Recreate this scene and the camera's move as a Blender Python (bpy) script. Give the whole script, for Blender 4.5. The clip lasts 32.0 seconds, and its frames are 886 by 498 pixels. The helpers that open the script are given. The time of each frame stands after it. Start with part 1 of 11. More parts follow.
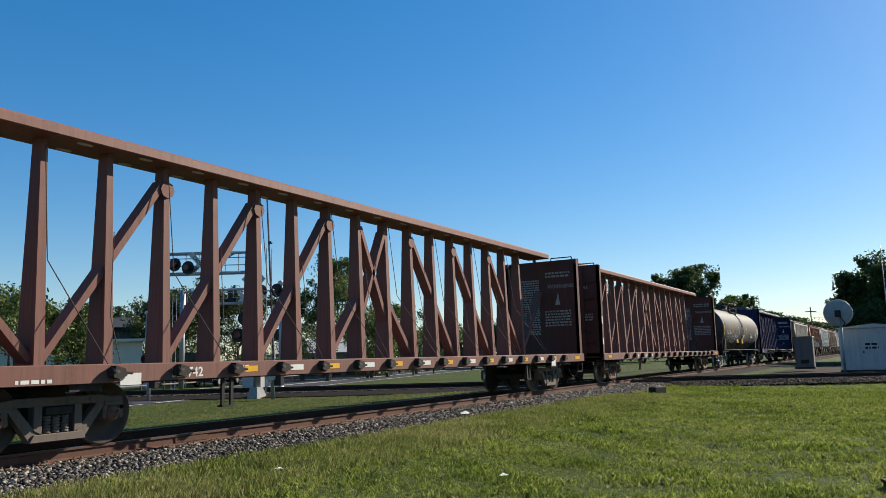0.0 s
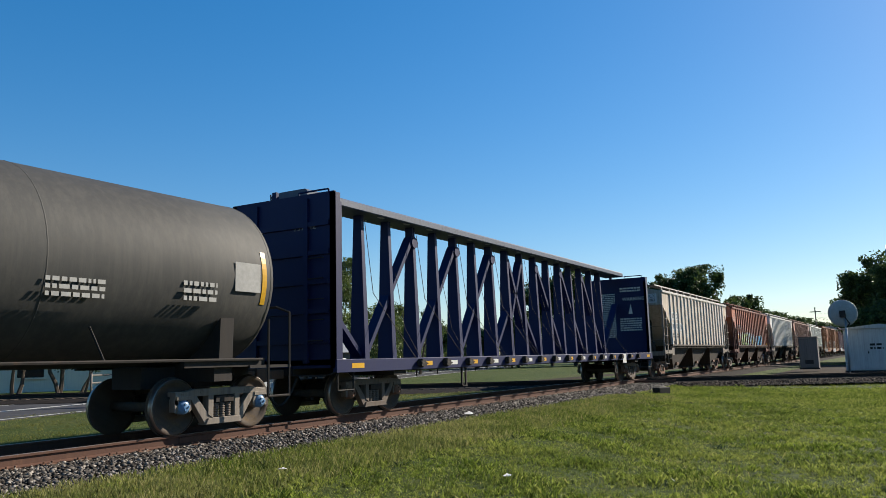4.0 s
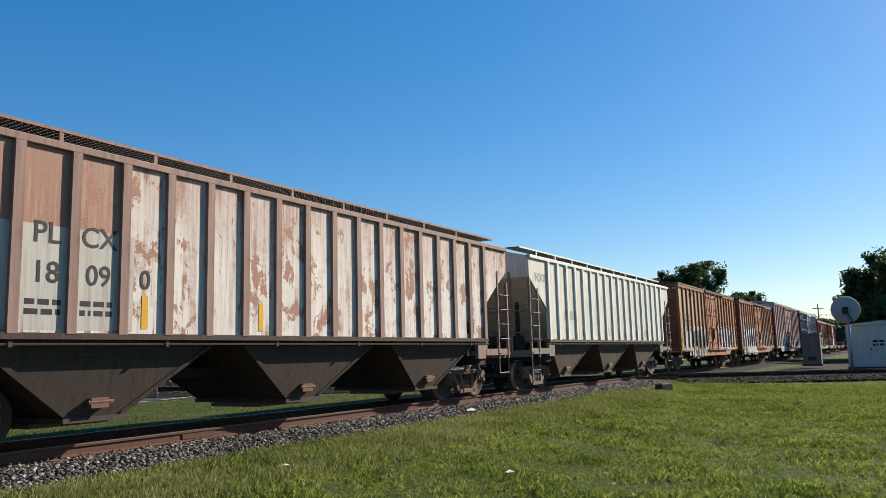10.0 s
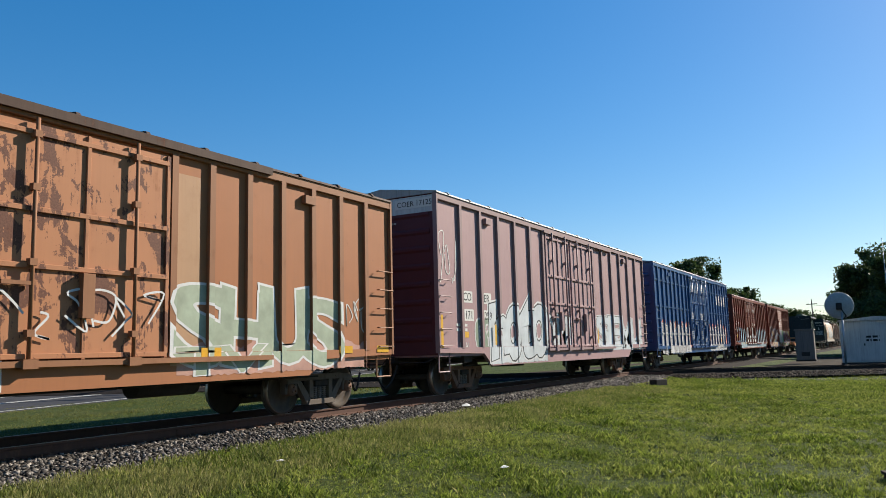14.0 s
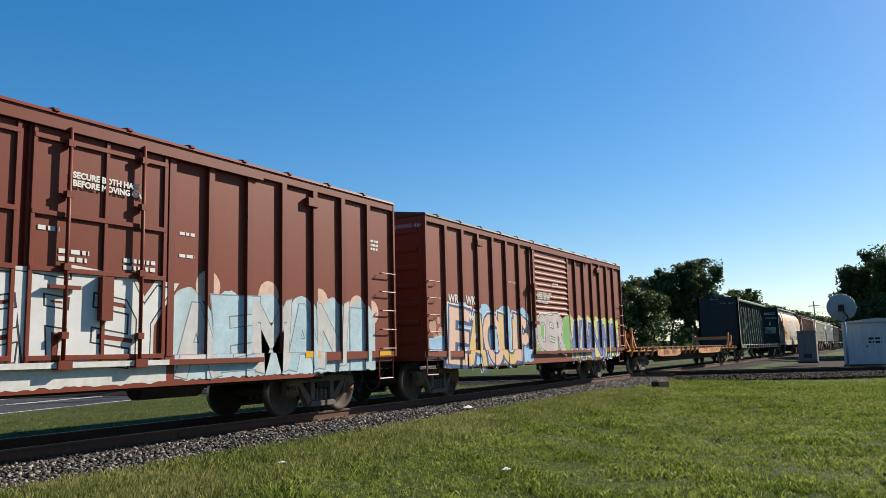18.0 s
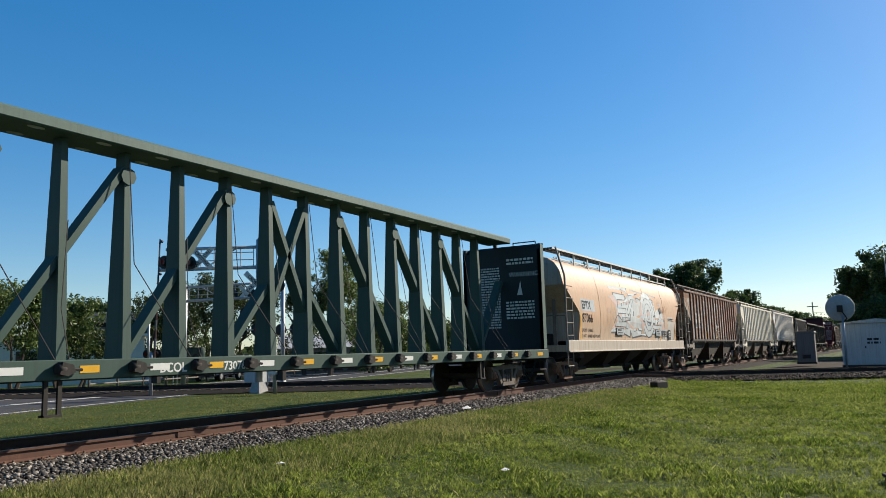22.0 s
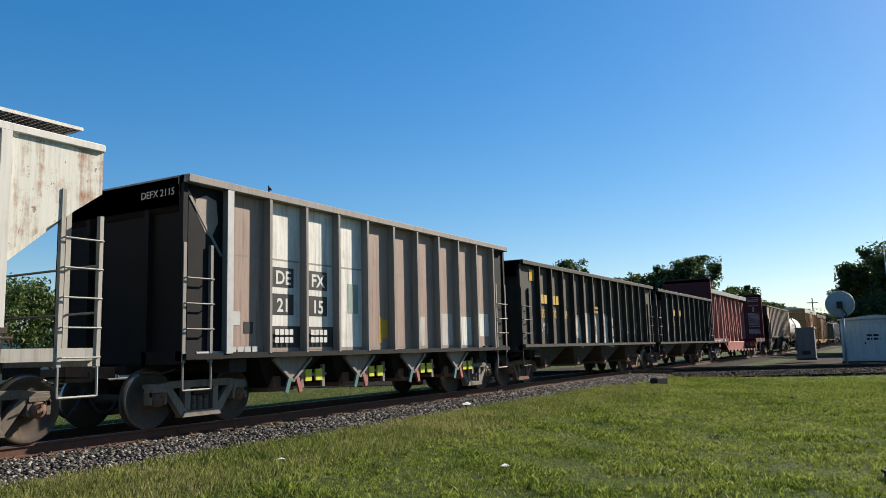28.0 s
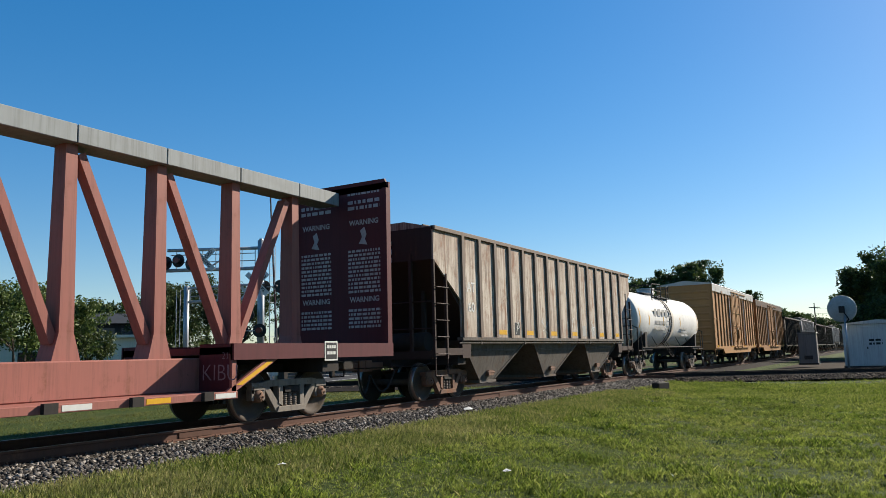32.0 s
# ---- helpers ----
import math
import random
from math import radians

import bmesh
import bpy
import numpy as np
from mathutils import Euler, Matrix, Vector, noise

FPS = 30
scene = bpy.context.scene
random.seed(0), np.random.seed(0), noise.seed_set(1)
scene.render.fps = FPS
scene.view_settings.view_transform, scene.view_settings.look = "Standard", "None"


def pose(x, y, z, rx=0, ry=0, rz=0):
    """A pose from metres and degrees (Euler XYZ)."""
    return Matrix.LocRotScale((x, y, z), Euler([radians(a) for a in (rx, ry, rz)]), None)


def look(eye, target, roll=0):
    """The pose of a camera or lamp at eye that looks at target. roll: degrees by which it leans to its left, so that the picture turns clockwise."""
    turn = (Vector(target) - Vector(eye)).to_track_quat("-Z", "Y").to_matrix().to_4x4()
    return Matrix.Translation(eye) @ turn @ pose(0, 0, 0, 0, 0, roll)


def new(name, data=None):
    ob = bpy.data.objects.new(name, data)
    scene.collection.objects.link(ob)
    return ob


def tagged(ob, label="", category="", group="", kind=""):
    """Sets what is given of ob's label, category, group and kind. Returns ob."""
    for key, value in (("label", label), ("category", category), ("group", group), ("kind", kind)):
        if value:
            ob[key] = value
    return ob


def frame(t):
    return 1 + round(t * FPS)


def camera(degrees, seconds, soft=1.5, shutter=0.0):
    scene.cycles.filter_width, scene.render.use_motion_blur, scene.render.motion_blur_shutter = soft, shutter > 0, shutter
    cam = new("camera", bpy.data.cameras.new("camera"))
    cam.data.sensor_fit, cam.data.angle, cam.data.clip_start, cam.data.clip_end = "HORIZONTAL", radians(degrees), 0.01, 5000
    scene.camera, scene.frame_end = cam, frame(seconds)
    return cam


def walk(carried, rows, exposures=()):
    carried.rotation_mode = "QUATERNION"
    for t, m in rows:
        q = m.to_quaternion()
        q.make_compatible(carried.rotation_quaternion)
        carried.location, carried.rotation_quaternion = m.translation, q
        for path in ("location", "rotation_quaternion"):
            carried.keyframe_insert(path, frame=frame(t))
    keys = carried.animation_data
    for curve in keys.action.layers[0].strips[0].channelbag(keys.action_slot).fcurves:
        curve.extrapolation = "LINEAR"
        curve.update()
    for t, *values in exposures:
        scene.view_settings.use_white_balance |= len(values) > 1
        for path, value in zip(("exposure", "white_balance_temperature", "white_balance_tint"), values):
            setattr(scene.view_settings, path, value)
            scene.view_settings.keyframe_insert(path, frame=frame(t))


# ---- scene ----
# ---- the camera: hand-held, standing at one spot beside the line ----
# World: x runs along the track in the direction the train comes from, z = 0 is the top of the rail.
EYE = (0.0, -11.11, 1.118)
YAW, PITCH, ROLL = -59.739, 7.835, 1.49
cam = camera(59.48, 32.0, soft=0.4)
SWAY = [(0.0, -0.230, 0.216), (0.5, -0.230, 0.174), (1.0, -0.188, 0.216), (1.5, -0.160, 0.244), (2.0, -0.118, 0.271), (2.5, 0.007, 0.327), (3.0, 0.049, 0.299), (3.5, 0.007, 0.299), (5.5, 0.258, 0.021), (6.0, 0.202, 0.090), (6.5, 0.216, 0.188), (7.0, 0.188, 0.230), (7.5, 0.188, 0.258), (8.0, 0.174, 0.285), (8.5, 0.188, 0.258), (9.0, 0.216, 0.174), (9.5, 0.216, 0.090), (10.0, 0.216, 0.007), (10.5, 0.230, 0.049), (11.0, 0.216, 0.104), (11.5, 0.188, 0.132), (12.0, 0.132, 0.132), (12.5, 0.021, 0.063), (13.0, -0.090, 0.007), (13.5, -0.146, -0.118), (14.0, -0.146, -0.327), (14.5, -0.188, -0.425), (16.5, -0.077, -0.216), (17.0, 0.007, -0.216), (17.5, -0.021, -0.216), (18.0, -0.021, -0.188), (18.5, -0.049, -0.160), (19.0, -0.077, -0.104), (19.5, -0.063, -0.021), (20.0, 0.007, 0.021), (20.5, 0.007, 0.021), (21.0, -0.063, 0.021), (21.5, -0.063, -0.035), (22.0, -0.104, -0.146), (22.5, -0.118, -0.146), (23.0, -0.160, -0.160), (23.5, -0.216, -0.146), (24.0, -0.230, -0.104), (24.5, -0.230, -0.035), (25.0, -0.271, 0.007), (25.5, -0.271, 0.021), (27.5, -0.202, -0.397), (28.0, -0.104, -0.425), (28.5, -0.077, -0.480), (29.0, -0.104, -0.397), (29.5, -0.146, -0.341), (30.0, -0.146, -0.271), (30.5, -0.077, -0.202), (31.0, -0.077, -0.174), (31.5, -0.063, -0.090), (32.0, 0.007, -0.077)]
walk(cam, [(t, pose(*EYE, 90 + PITCH + dp, ROLL, YAW + dy)) for t, dy, dp in SWAY], [(0, 0.97), (32, 0.97)])

# ---- daylight: late sun from beyond the far end of the train, a little on the camera's side ----
SUN_ELEV, SUN_OFF = radians(30.5), radians(26.0)      # elevation; angle off the track towards the camera's side
to_sun = Vector((math.cos(SUN_ELEV) * math.cos(SUN_OFF), -math.cos(SUN_ELEV) * math.sin(SUN_OFF), math.sin(SUN_ELEV)))
world = bpy.data.worlds.new("sky")
scene.world = world
world.use_nodes = True
wn = world.node_tree.nodes
wl = world.node_tree.links
wn.clear()
sky = wn.new("ShaderNodeTexSky")
sky.sky_type, sky.sun_disc = "NISHITA", False
sky.sun_elevation, sky.sun_rotation = SUN_ELEV, math.pi / 2 + SUN_OFF
sky.air_density, sky.dust_density, sky.ozone_density = 1.0, 0.3, 4.0
bg = wn.new("ShaderNodeBackground")
bg.inputs["Strength"].default_value = 0.105
wo = wn.new("ShaderNodeOutputWorld")
rich = wn.new("ShaderNodeHueSaturation")
rich.inputs["Hue"].default_value, rich.inputs["Saturation"].default_value = 0.5035, 1.56
even = wn.new("ShaderNodeGamma")
even.inputs["Gamma"].default_value = 0.74
wl.new(sky.outputs[0], even.inputs["Color"])
wl.new(even.outputs[0], rich.inputs["Color"])
wl.new(rich.outputs[0], bg.inputs[0])
wl.new(bg.outputs[0], wo.inputs[0])
sun_data = bpy.data.lights.new("sun", "SUN")
sun_data.energy, sun_data.angle, sun_data.color = 5.0, radians(0.53), (1.0, 0.91, 0.77)
sun = new("sun", sun_data)
sun.matrix_world = look(to_sun * 60, (0, 0, 0))


# ---- materials ----
def nodes_of(name):
    m = bpy.data.materials.new(name)
    m.use_nodes = True
    nt = m.node_tree
    return m, nt, nt.nodes["Principled BSDF"]


class Graph:
    """Short hand for wiring shader nodes."""

    def __init__(self, nt):
        self.nt = nt
        tc = nt.nodes.new("ShaderNodeTexCoord")
        self.obj = tc.outputs["Object"]

    def node(self, kind, **inputs):
        n = self.nt.nodes.new(kind)
        for k, v in inputs.items():
            self.plug(n.inputs[k.replace("_", " ")], v)
        return n

    def plug(self, socket, v):
        if isinstance(v, bpy.types.NodeSocket):
            self.nt.links.new(v, socket)
        else:
            socket.default_value = v

    def scaled(self, vec, sx, sy, sz, random_shift=False):
        mp = self.nt.nodes.new("ShaderNodeMapping")
        self.nt.links.new(vec, mp.inputs["Vector"])
        mp.inputs["Scale"].default_value = (sx, sy, sz)
        return mp.outputs[0]

    def noise(self, vec, scale, detail=4.0, rough=0.6, distort=0.0):
        n = self.node("ShaderNodeTexNoise", Vector=vec, Scale=scale, Detail=detail, Roughness=rough, Distortion=distort)
        return n.outputs["Fac"]

    def math(self, op, a, b=0.0, clamp=False):
        n = self.nt.nodes.new("ShaderNodeMath")
        n.operation, n.use_clamp = op, clamp
        self.plug(n.inputs[0], a)
        self.plug(n.inputs[1], b)
        return n.outputs[0]

    def step(self, v, lo, hi):
        n = self.nt.nodes.new("ShaderNodeMapRange")
        self.plug(n.inputs["Value"], v)
        n.inputs["From Min"].default_value, n.inputs["From Max"].default_value = lo, hi
        n.clamp = True
        return n.outputs[0]

    def mix(self, fac, a, b):
        n = self.nt.nodes.new("ShaderNodeMix")
        n.data_type = "RGBA"
        self.plug(n.inputs["Factor"], fac)
        self.plug(n.inputs["A"], a if isinstance(a, bpy.types.NodeSocket) else (*a[:3], 1))
        self.plug(n.inputs["B"], b if isinstance(b, bpy.types.NodeSocket) else (*b[:3], 1))
        return n.outputs["Result"]

    def ramp(self, v, stops, constant=False):
        n = self.nt.nodes.new("ShaderNodeValToRGB")
        self.plug(n.inputs[0], v)
        e = n.color_ramp.elements
        while len(e) < len(stops):
            e.new(0.5)
        for el, (p, c) in zip(e, stops):
            el.position, el.color = p, (*c[:3], 1)
        n.color_ramp.interpolation = "CONSTANT" if constant else "LINEAR"
        return n.outputs[0]

    def bump(self, bsdf, height, strength, distance=0.01):
        b = self.node("ShaderNodeBump", Height=height, Strength=strength, Distance=distance)
        self.nt.links.new(b.outputs[0], bsdf.inputs["Normal"])


TONE_SCALE = 0.70      # scales every base colour down to balance sunlit and shaded tones


def toned(c):
    return [v * TONE_SCALE for v in c[:3]]


def paint(name, col, rust=0.3, rust_col=(0.16, 0.062, 0.03), dirt=0.35, dirt_col=(0.10, 0.085, 0.07), rough=0.55, fade=0.25,
          metal=0.0, tag=None, streaks=1.0, patch=None, wash=(), blotch=None):
    """Weathered paint on steel. tag: spray paint along the lower side, (x0, x1, top, colours, line colour, scale).
    patch: repainted rectangles (x0, x1, z0, z1, colour). wash: old stains that grow from height a to height b (a, b, colour, strength)."""
    col, rust_col, dirt_col = toned(col), toned(rust_col), toned(dirt_col)
    m, nt, b = nodes_of(name)
    g = Graph(nt)
    big = g.noise(g.obj, 0.55, 5)
    mid = g.noise(g.obj, 3.1, 6, 0.65)
    drip = g.noise(g.scaled(g.obj, 4.2, 4.2, 0.32), 1.6, 5, 0.7)
    fine = g.noise(g.obj, 38.0, 3)
    runs = g.noise(g.scaled(g.obj, 15.0, 15.0, 0.55), 1.0, 6, 0.72)
    chips = g.noise(g.scaled(g.obj, 1.0, 1.0, 0.7), 8.5, 9, 0.78, 0.4)
    piece_tone = nt.nodes.new("ShaderNodeObjectInfo").outputs["Random"]
    c = g.mix(g.math("MULTIPLY", g.step(big, 0.35, 0.7), fade), col, [min(1, v * 1.25 + 0.005) for v in col])
    c = g.mix(g.math("MULTIPLY", piece_tone, 0.30), c, [v * 0.62 + 0.30 * d for v, d in zip(col, dirt_col)])
    for x0, x1, z0, z1, pc in patch or ():
        sep = g.node("ShaderNodeSeparateXYZ", Vector=g.obj)
        inside = g.math("MULTIPLY", g.math("MULTIPLY", g.math("GREATER_THAN", sep.outputs["X"], x0), g.math("LESS_THAN", sep.outputs["X"], x1)),
                        g.math("MULTIPLY", g.math("GREATER_THAN", sep.outputs["Z"], z0), g.math("LESS_THAN", sep.outputs["Z"], z1)))
        c = g.mix(inside, c, toned(pc))
    for a, b2, wc, force in wash:
        sep = g.node("ShaderNodeSeparateXYZ", Vector=g.obj)
        ragged = g.math("ADD", sep.outputs["Z"], g.math("ADD", g.math("MULTIPLY", g.math("SUBTRACT", runs, 0.5), 2.2), g.math("MULTIPLY", g.math("SUBTRACT", big, 0.5), 2.0)))
        c = g.mix(g.math("MULTIPLY", g.step(ragged, a, b2), force), c, toned(wc))
    c = g.mix(g.math("MULTIPLY", g.step(drip, 0.44, 0.72), dirt * streaks), c, dirt_col)
    c = g.mix(g.math("MULTIPLY", g.step(mid, 0.5, 0.75), dirt * 0.6), c, dirt_col)
    c = g.mix(g.math("MULTIPLY", g.step(runs, 0.50, 0.66), min(0.8, dirt * 1.1) * streaks), c, [v * 0.6 for v in dirt_col])
    c = g.mix(g.math("MULTIPLY", g.step(runs, 0.46, 0.30), 0.5 * min(1.0, dirt) * streaks), c, [min(1, v * 1.22 + 0.01) for v in col])
    rmask = g.step(g.math("ADD", g.math("MULTIPLY", drip, 0.55), g.math("ADD", g.math("MULTIPLY", mid, 0.45), g.math("MULTIPLY", big, 0.25))), 0.80 - 0.28 * rust, 0.92 - 0.25 * rust)
    c = g.mix(g.math("MULTIPLY", rmask, min(1.0, 0.35 + rust)), c, g.mix(g.step(fine, 0.35, 0.65), rust_col, [v * 1.9 for v in rust_col]))
    flake = g.math("MULTIPLY", g.step(g.math("ADD", chips, g.math("MULTIPLY", big, 0.22)), 0.80 - 0.13 * rust, 0.82 - 0.13 * rust), min(0.9, 0.2 + rust))
    c = g.mix(flake, c, g.mix(g.step(fine, 0.4, 0.6), [v * 0.7 for v in rust_col], [v * 1.4 for v in rust_col]))
    if blotch:
        amount, bc = blotch
        worn = g.math("ADD", g.noise(g.scaled(g.obj, 1.0, 1.0, 0.75), 2.1, 9, 0.68, 0.3), g.math("MULTIPLY", g.math("SUBTRACT", runs, 0.5), 0.25))
        c = g.mix(g.step(worn, 0.62 - 0.2 * amount, 0.635 - 0.2 * amount), c, g.mix(g.step(fine, 0.35, 0.65), toned(bc), [v * 1.5 for v in toned(bc)]))
    if tag:
        x0, x1, top, cols, line, scale = tag
        cols, line = [toned(cc) for cc in cols], toned(line)
        sep = g.node("ShaderNodeSeparateXYZ", Vector=g.obj)
        flat = g.node("ShaderNodeCombineXYZ", X=sep.outputs["X"], Y=sep.outputs["Z"])
        cloud = g.node("ShaderNodeTexVoronoi", Vector=g.scaled(flat.outputs[0], 1.0, 0.0, 1.0), Scale=2.6)
        edge = g.math("SUBTRACT", top, g.math("MULTIPLY", cloud.outputs["Distance"], 0.55))
        on = g.math("MULTIPLY", g.step(g.math("SUBTRACT", edge, sep.outputs["Z"]), 0.0, 0.05),
                    g.math("MULTIPLY", g.step(sep.outputs["X"], x0, x0 + 0.12), g.step(g.math("MULTIPLY", sep.outputs["X"], -1.0), -x1, -x1 + 0.12)))
        swirl = g.noise(flat.outputs[0], scale, 1.0, 0.4, 2.4)
        k = len(cols)
        pat = g.ramp(swirl, [((0.30 + 0.42 * i / k) if i else 0.0, cc) for i, cc in enumerate(cols)], True)
        lines = None
        for i in range(1, k):
            d = g.math("ABSOLUTE", g.math("SUBTRACT", swirl, 0.30 + 0.42 * i / k))
            d = g.math("LESS_THAN", d, 0.011)
            lines = d if lines is None else g.math("MAXIMUM", lines, d)
        pat = g.mix(lines, pat, line)
        worn = g.step(g.noise(g.obj, 5.0, 5, 0.7), 0.30, 0.42)
        c = g.mix(g.math("MULTIPLY", on, worn), c, pat)
    g.plug(b.inputs["Base Color"], c)
    g.plug(b.inputs["Roughness"], g.math("ADD", rough, g.math("MULTIPLY", g.math("ADD", rmask, g.math("MULTIPLY", mid, 0.4)), 0.28), True))
    b.inputs["Metallic"].default_value = metal
    b.inputs["Specular IOR Level"].default_value = 0.2 if rough > 0.35 else 0.5
    g.bump(b, g.math("ADD", g.math("MULTIPLY", mid, 0.6), g.math("MULTIPLY", fine, 0.25)), 0.35, 0.006)
    return m


def plain(name, col, rough=0.6, metal=0.0, vary=0.18, scale=14.0, bump=0.15, emit=None):
    col = toned(col)
    m, nt, b = nodes_of(name)
    g = Graph(nt)
    n = g.noise(g.obj, scale, 4)
    n2 = g.noise(g.obj, scale * 0.13, 3)
    v = g.math("ADD", g.math("MULTIPLY", n, 0.6), g.math("MULTIPLY", n2, 0.5))
    g.plug(b.inputs["Base Color"], g.mix(g.step(v, 0.35, 0.75), [c * (1 - vary) for c in col], [min(1, c * (1 + vary)) for c in col]))
    b.inputs["Roughness"].default_value, b.inputs["Metallic"].default_value = rough, metal
    b.inputs["Specular IOR Level"].default_value = 0.3 if rough < 0.8 else 0.05
    if emit:
        b.inputs["Emission Color"].default_value, b.inputs["Emission Strength"].default_value = (*emit[0], 1), emit[1]
    if bump:
        g.bump(b, n, bump, 0.01)
    return m


WHITE = plain("white marking paint", (0.72, 0.71, 0.67), 0.55, vary=0.08)
GREYMARK = plain("grey paint for weathered and shade-dimmed marks", (0.38, 0.37, 0.35), 0.6)
BLACKMARK = plain("black marking paint", (0.02, 0.02, 0.022), 0.5)
YELLOW = plain("yellow reflective strip", (0.78, 0.42, 0.03), 0.35, vary=0.1)
LETTERYELLOW = plain("faded yellow lettering", (0.62, 0.40, 0.06), 0.55)
STEEL = plain("wheel tread steel", (0.42, 0.38, 0.35), 0.35, 0.9)
WHEEL = paint("dusty wheel iron", (0.085, 0.065, 0.052), 0.5, (0.09, 0.065, 0.04), 0.5, (0.15, 0.12, 0.10), 0.75)
CAST = paint("dusty cast steel", (0.17, 0.135, 0.11), 0.3, (0.13, 0.07, 0.045), 0.55, (0.17, 0.14, 0.118), 0.75)
CASTRUST = paint("rusty cast steel", (0.20, 0.11, 0.075), 0.6, (0.19, 0.09, 0.05), 0.4, (0.17, 0.13, 0.10), 0.75)
CASTGREY = paint("grey cast steel", (0.28, 0.24, 0.20), 0.2, (0.15, 0.08, 0.05), 0.4, (0.12, 0.10, 0.09), 0.7)
GRIME = paint("black grimy underframe", (0.035, 0.031, 0.029), 0.25, (0.09, 0.05, 0.032), 0.5, (0.07, 0.058, 0.05), 0.8)
GRATE = plain("dark galvanised grating", (0.055, 0.055, 0.055), 0.6, 0.3)
HOSE = plain("black rubber hose", (0.02, 0.02, 0.02), 0.6)
BEARING = plain("blue bearing cap", (0.12, 0.24, 0.42), 0.4)
GALV = paint("galvanised steel", (0.50, 0.52, 0.54), 0.05, (0.2, 0.12, 0.08), 0.25, (0.25, 0.25, 0.25), 0.42, metal=0.6)
GALVDULL = paint("dull galvanised sheet", (0.60, 0.62, 0.62), 0.08, (0.22, 0.13, 0.09), 0.3, (0.30, 0.29, 0.27), 0.5, metal=0.15)
SIGNALBLACK = plain("black signal housing", (0.018, 0.018, 0.02), 0.5)
LENS = plain("dark red signal lens", (0.16, 0.012, 0.01), 0.2)


# ---- mesh helpers ----
class Shape:
    """Collects boxes, prisms, tubes and turned forms into one mesh."""

    def __init__(self):
        self.v, self.f, self.s = [], [], []

    def add(self, vs, fs, smooth=False):
        n = len(self.v)
        self.v += [tuple(p) for p in vs]
        self.f += [tuple(i + n for i in f) for f in fs]
        self.s += [smooth] * len(fs)
        return self

    def box(self, x0, x1, y0, y1, z0, z1):
        return self.add([(x, y, z) for z in (z0, z1) for y in (y0, y1) for x in (x0, x1)],
                        [(0, 2, 3, 1), (4, 5, 7, 6), (0, 1, 5, 4), (2, 6, 7, 3), (0, 4, 6, 2), (1, 3, 7, 5)])

    def prism(self, poly, axis, a, b):
        at = {"x": lambda p, q, e: (e, p, q), "y": lambda p, q, e: (p, e, q), "z": lambda p, q, e: (p, q, e)}[axis]
        n = len(poly)
        vs = [at(p, q, a) for p, q in poly] + [at(p, q, b) for p, q in poly]
        return self.add(vs, [tuple(range(n))[::-1], tuple(range(n, 2 * n))] + [(i, (i + 1) % n, n + (i + 1) % n, n + i) for i in range(n)])

    def loft(self, r0, r1):
        n = len(r0)
        return self.add(list(r0) + list(r1), [tuple(range(n))[::-1], tuple(range(n, 2 * n))] + [(i, (i + 1) % n, n + (i + 1) % n, n + i) for i in range(n)])

    def cyl(self, p0, p1, r, n=10, r1=None):
        p0, p1 = Vector(p0), Vector(p1)
        d = (p1 - p0).normalized()
        u = d.orthogonal().normalized()
        w = d.cross(u)
        r1 = r if r1 is None else r1
        ring = lambda p, q: [p + (u * math.cos(k) + w * math.sin(k)) * q for k in (2 * math.pi * i / n for i in range(n))]
        base = len(self.v)
        self.add(ring(p0, r) + ring(p1, r1), [(i, (i + 1) % n, n + (i + 1) % n, n + i) for i in range(n)], n > 6)
        self.f += [tuple(base + i for i in range(n))[::-1], tuple(base + n + i for i in range(n))]
        self.s += [False, False]
        return self

    def tube(self, pts, r, n=6):
        for a, b in zip(pts, pts[1:]):
            self.cyl(a, b, r, n)
        return self

    def bar(self, a, b, w, t, up=(0, -1, 0)):
        """A flat bar from a to b, w wide in the plane square to up, t thick along up."""
        a, b, up = Vector(a), Vector(b), Vector(up)
        side = (b - a).cross(up).normalized() * w / 2
        h = up.normalized() * t / 2
        return self.loft([a - side - h, a + side - h, a + side + h, a - side + h], [b - side - h, b + side - h, b + side + h, b - side + h])

    def turned(self, prof, axis="y", n=24, at=(0, 0, 0)):
        """prof: (offset along the axis, radius)."""
        vs = []
        for o, r in prof:
            for i in range(n):
                k = 2 * math.pi * i / n
                p = {"y": (r * math.cos(k), o, r * math.sin(k)), "x": (o, r * math.cos(k), r * math.sin(k)), "z": (r * math.cos(k), r * math.sin(k), o)}[axis]
                vs.append((p[0] + at[0], p[1] + at[1], p[2] + at[2]))
        m = len(prof)
        fs = [(j * n + i, j * n + (i + 1) % n, (j + 1) * n + (i + 1) % n, (j + 1) * n + i) for j in range(m - 1) for i in range(n)]
        self.add(vs, fs, True)
        return self

    def mesh(self, name, material, bevel=0.0):
        me = bpy.data.meshes.new(name)
        me.from_pydata(self.v, [], self.f)
        me.polygons.foreach_set("use_smooth", self.s)
        bm = bmesh.new()
        bm.from_mesh(me)
        bmesh.ops.recalc_face_normals(bm, faces=bm.faces)
        if bevel:
            bmesh.ops.bevel(bm, geom=list(bm.edges), offset=bevel, segments=1, affect="EDGES", clamp_overlap=True)
        bm.to_mesh(me)
        bm.free()
        me.materials.append(material)
        return me


def part(name, shape, material, parent, label="", at=(0, 0, 0), bevel=0.0):
    me = shape if isinstance(shape, bpy.types.Mesh) else shape.mesh(name, material, bevel)
    ob = new(name, me)
    ob.parent, ob.location = parent, at
    return tagged(ob, label)


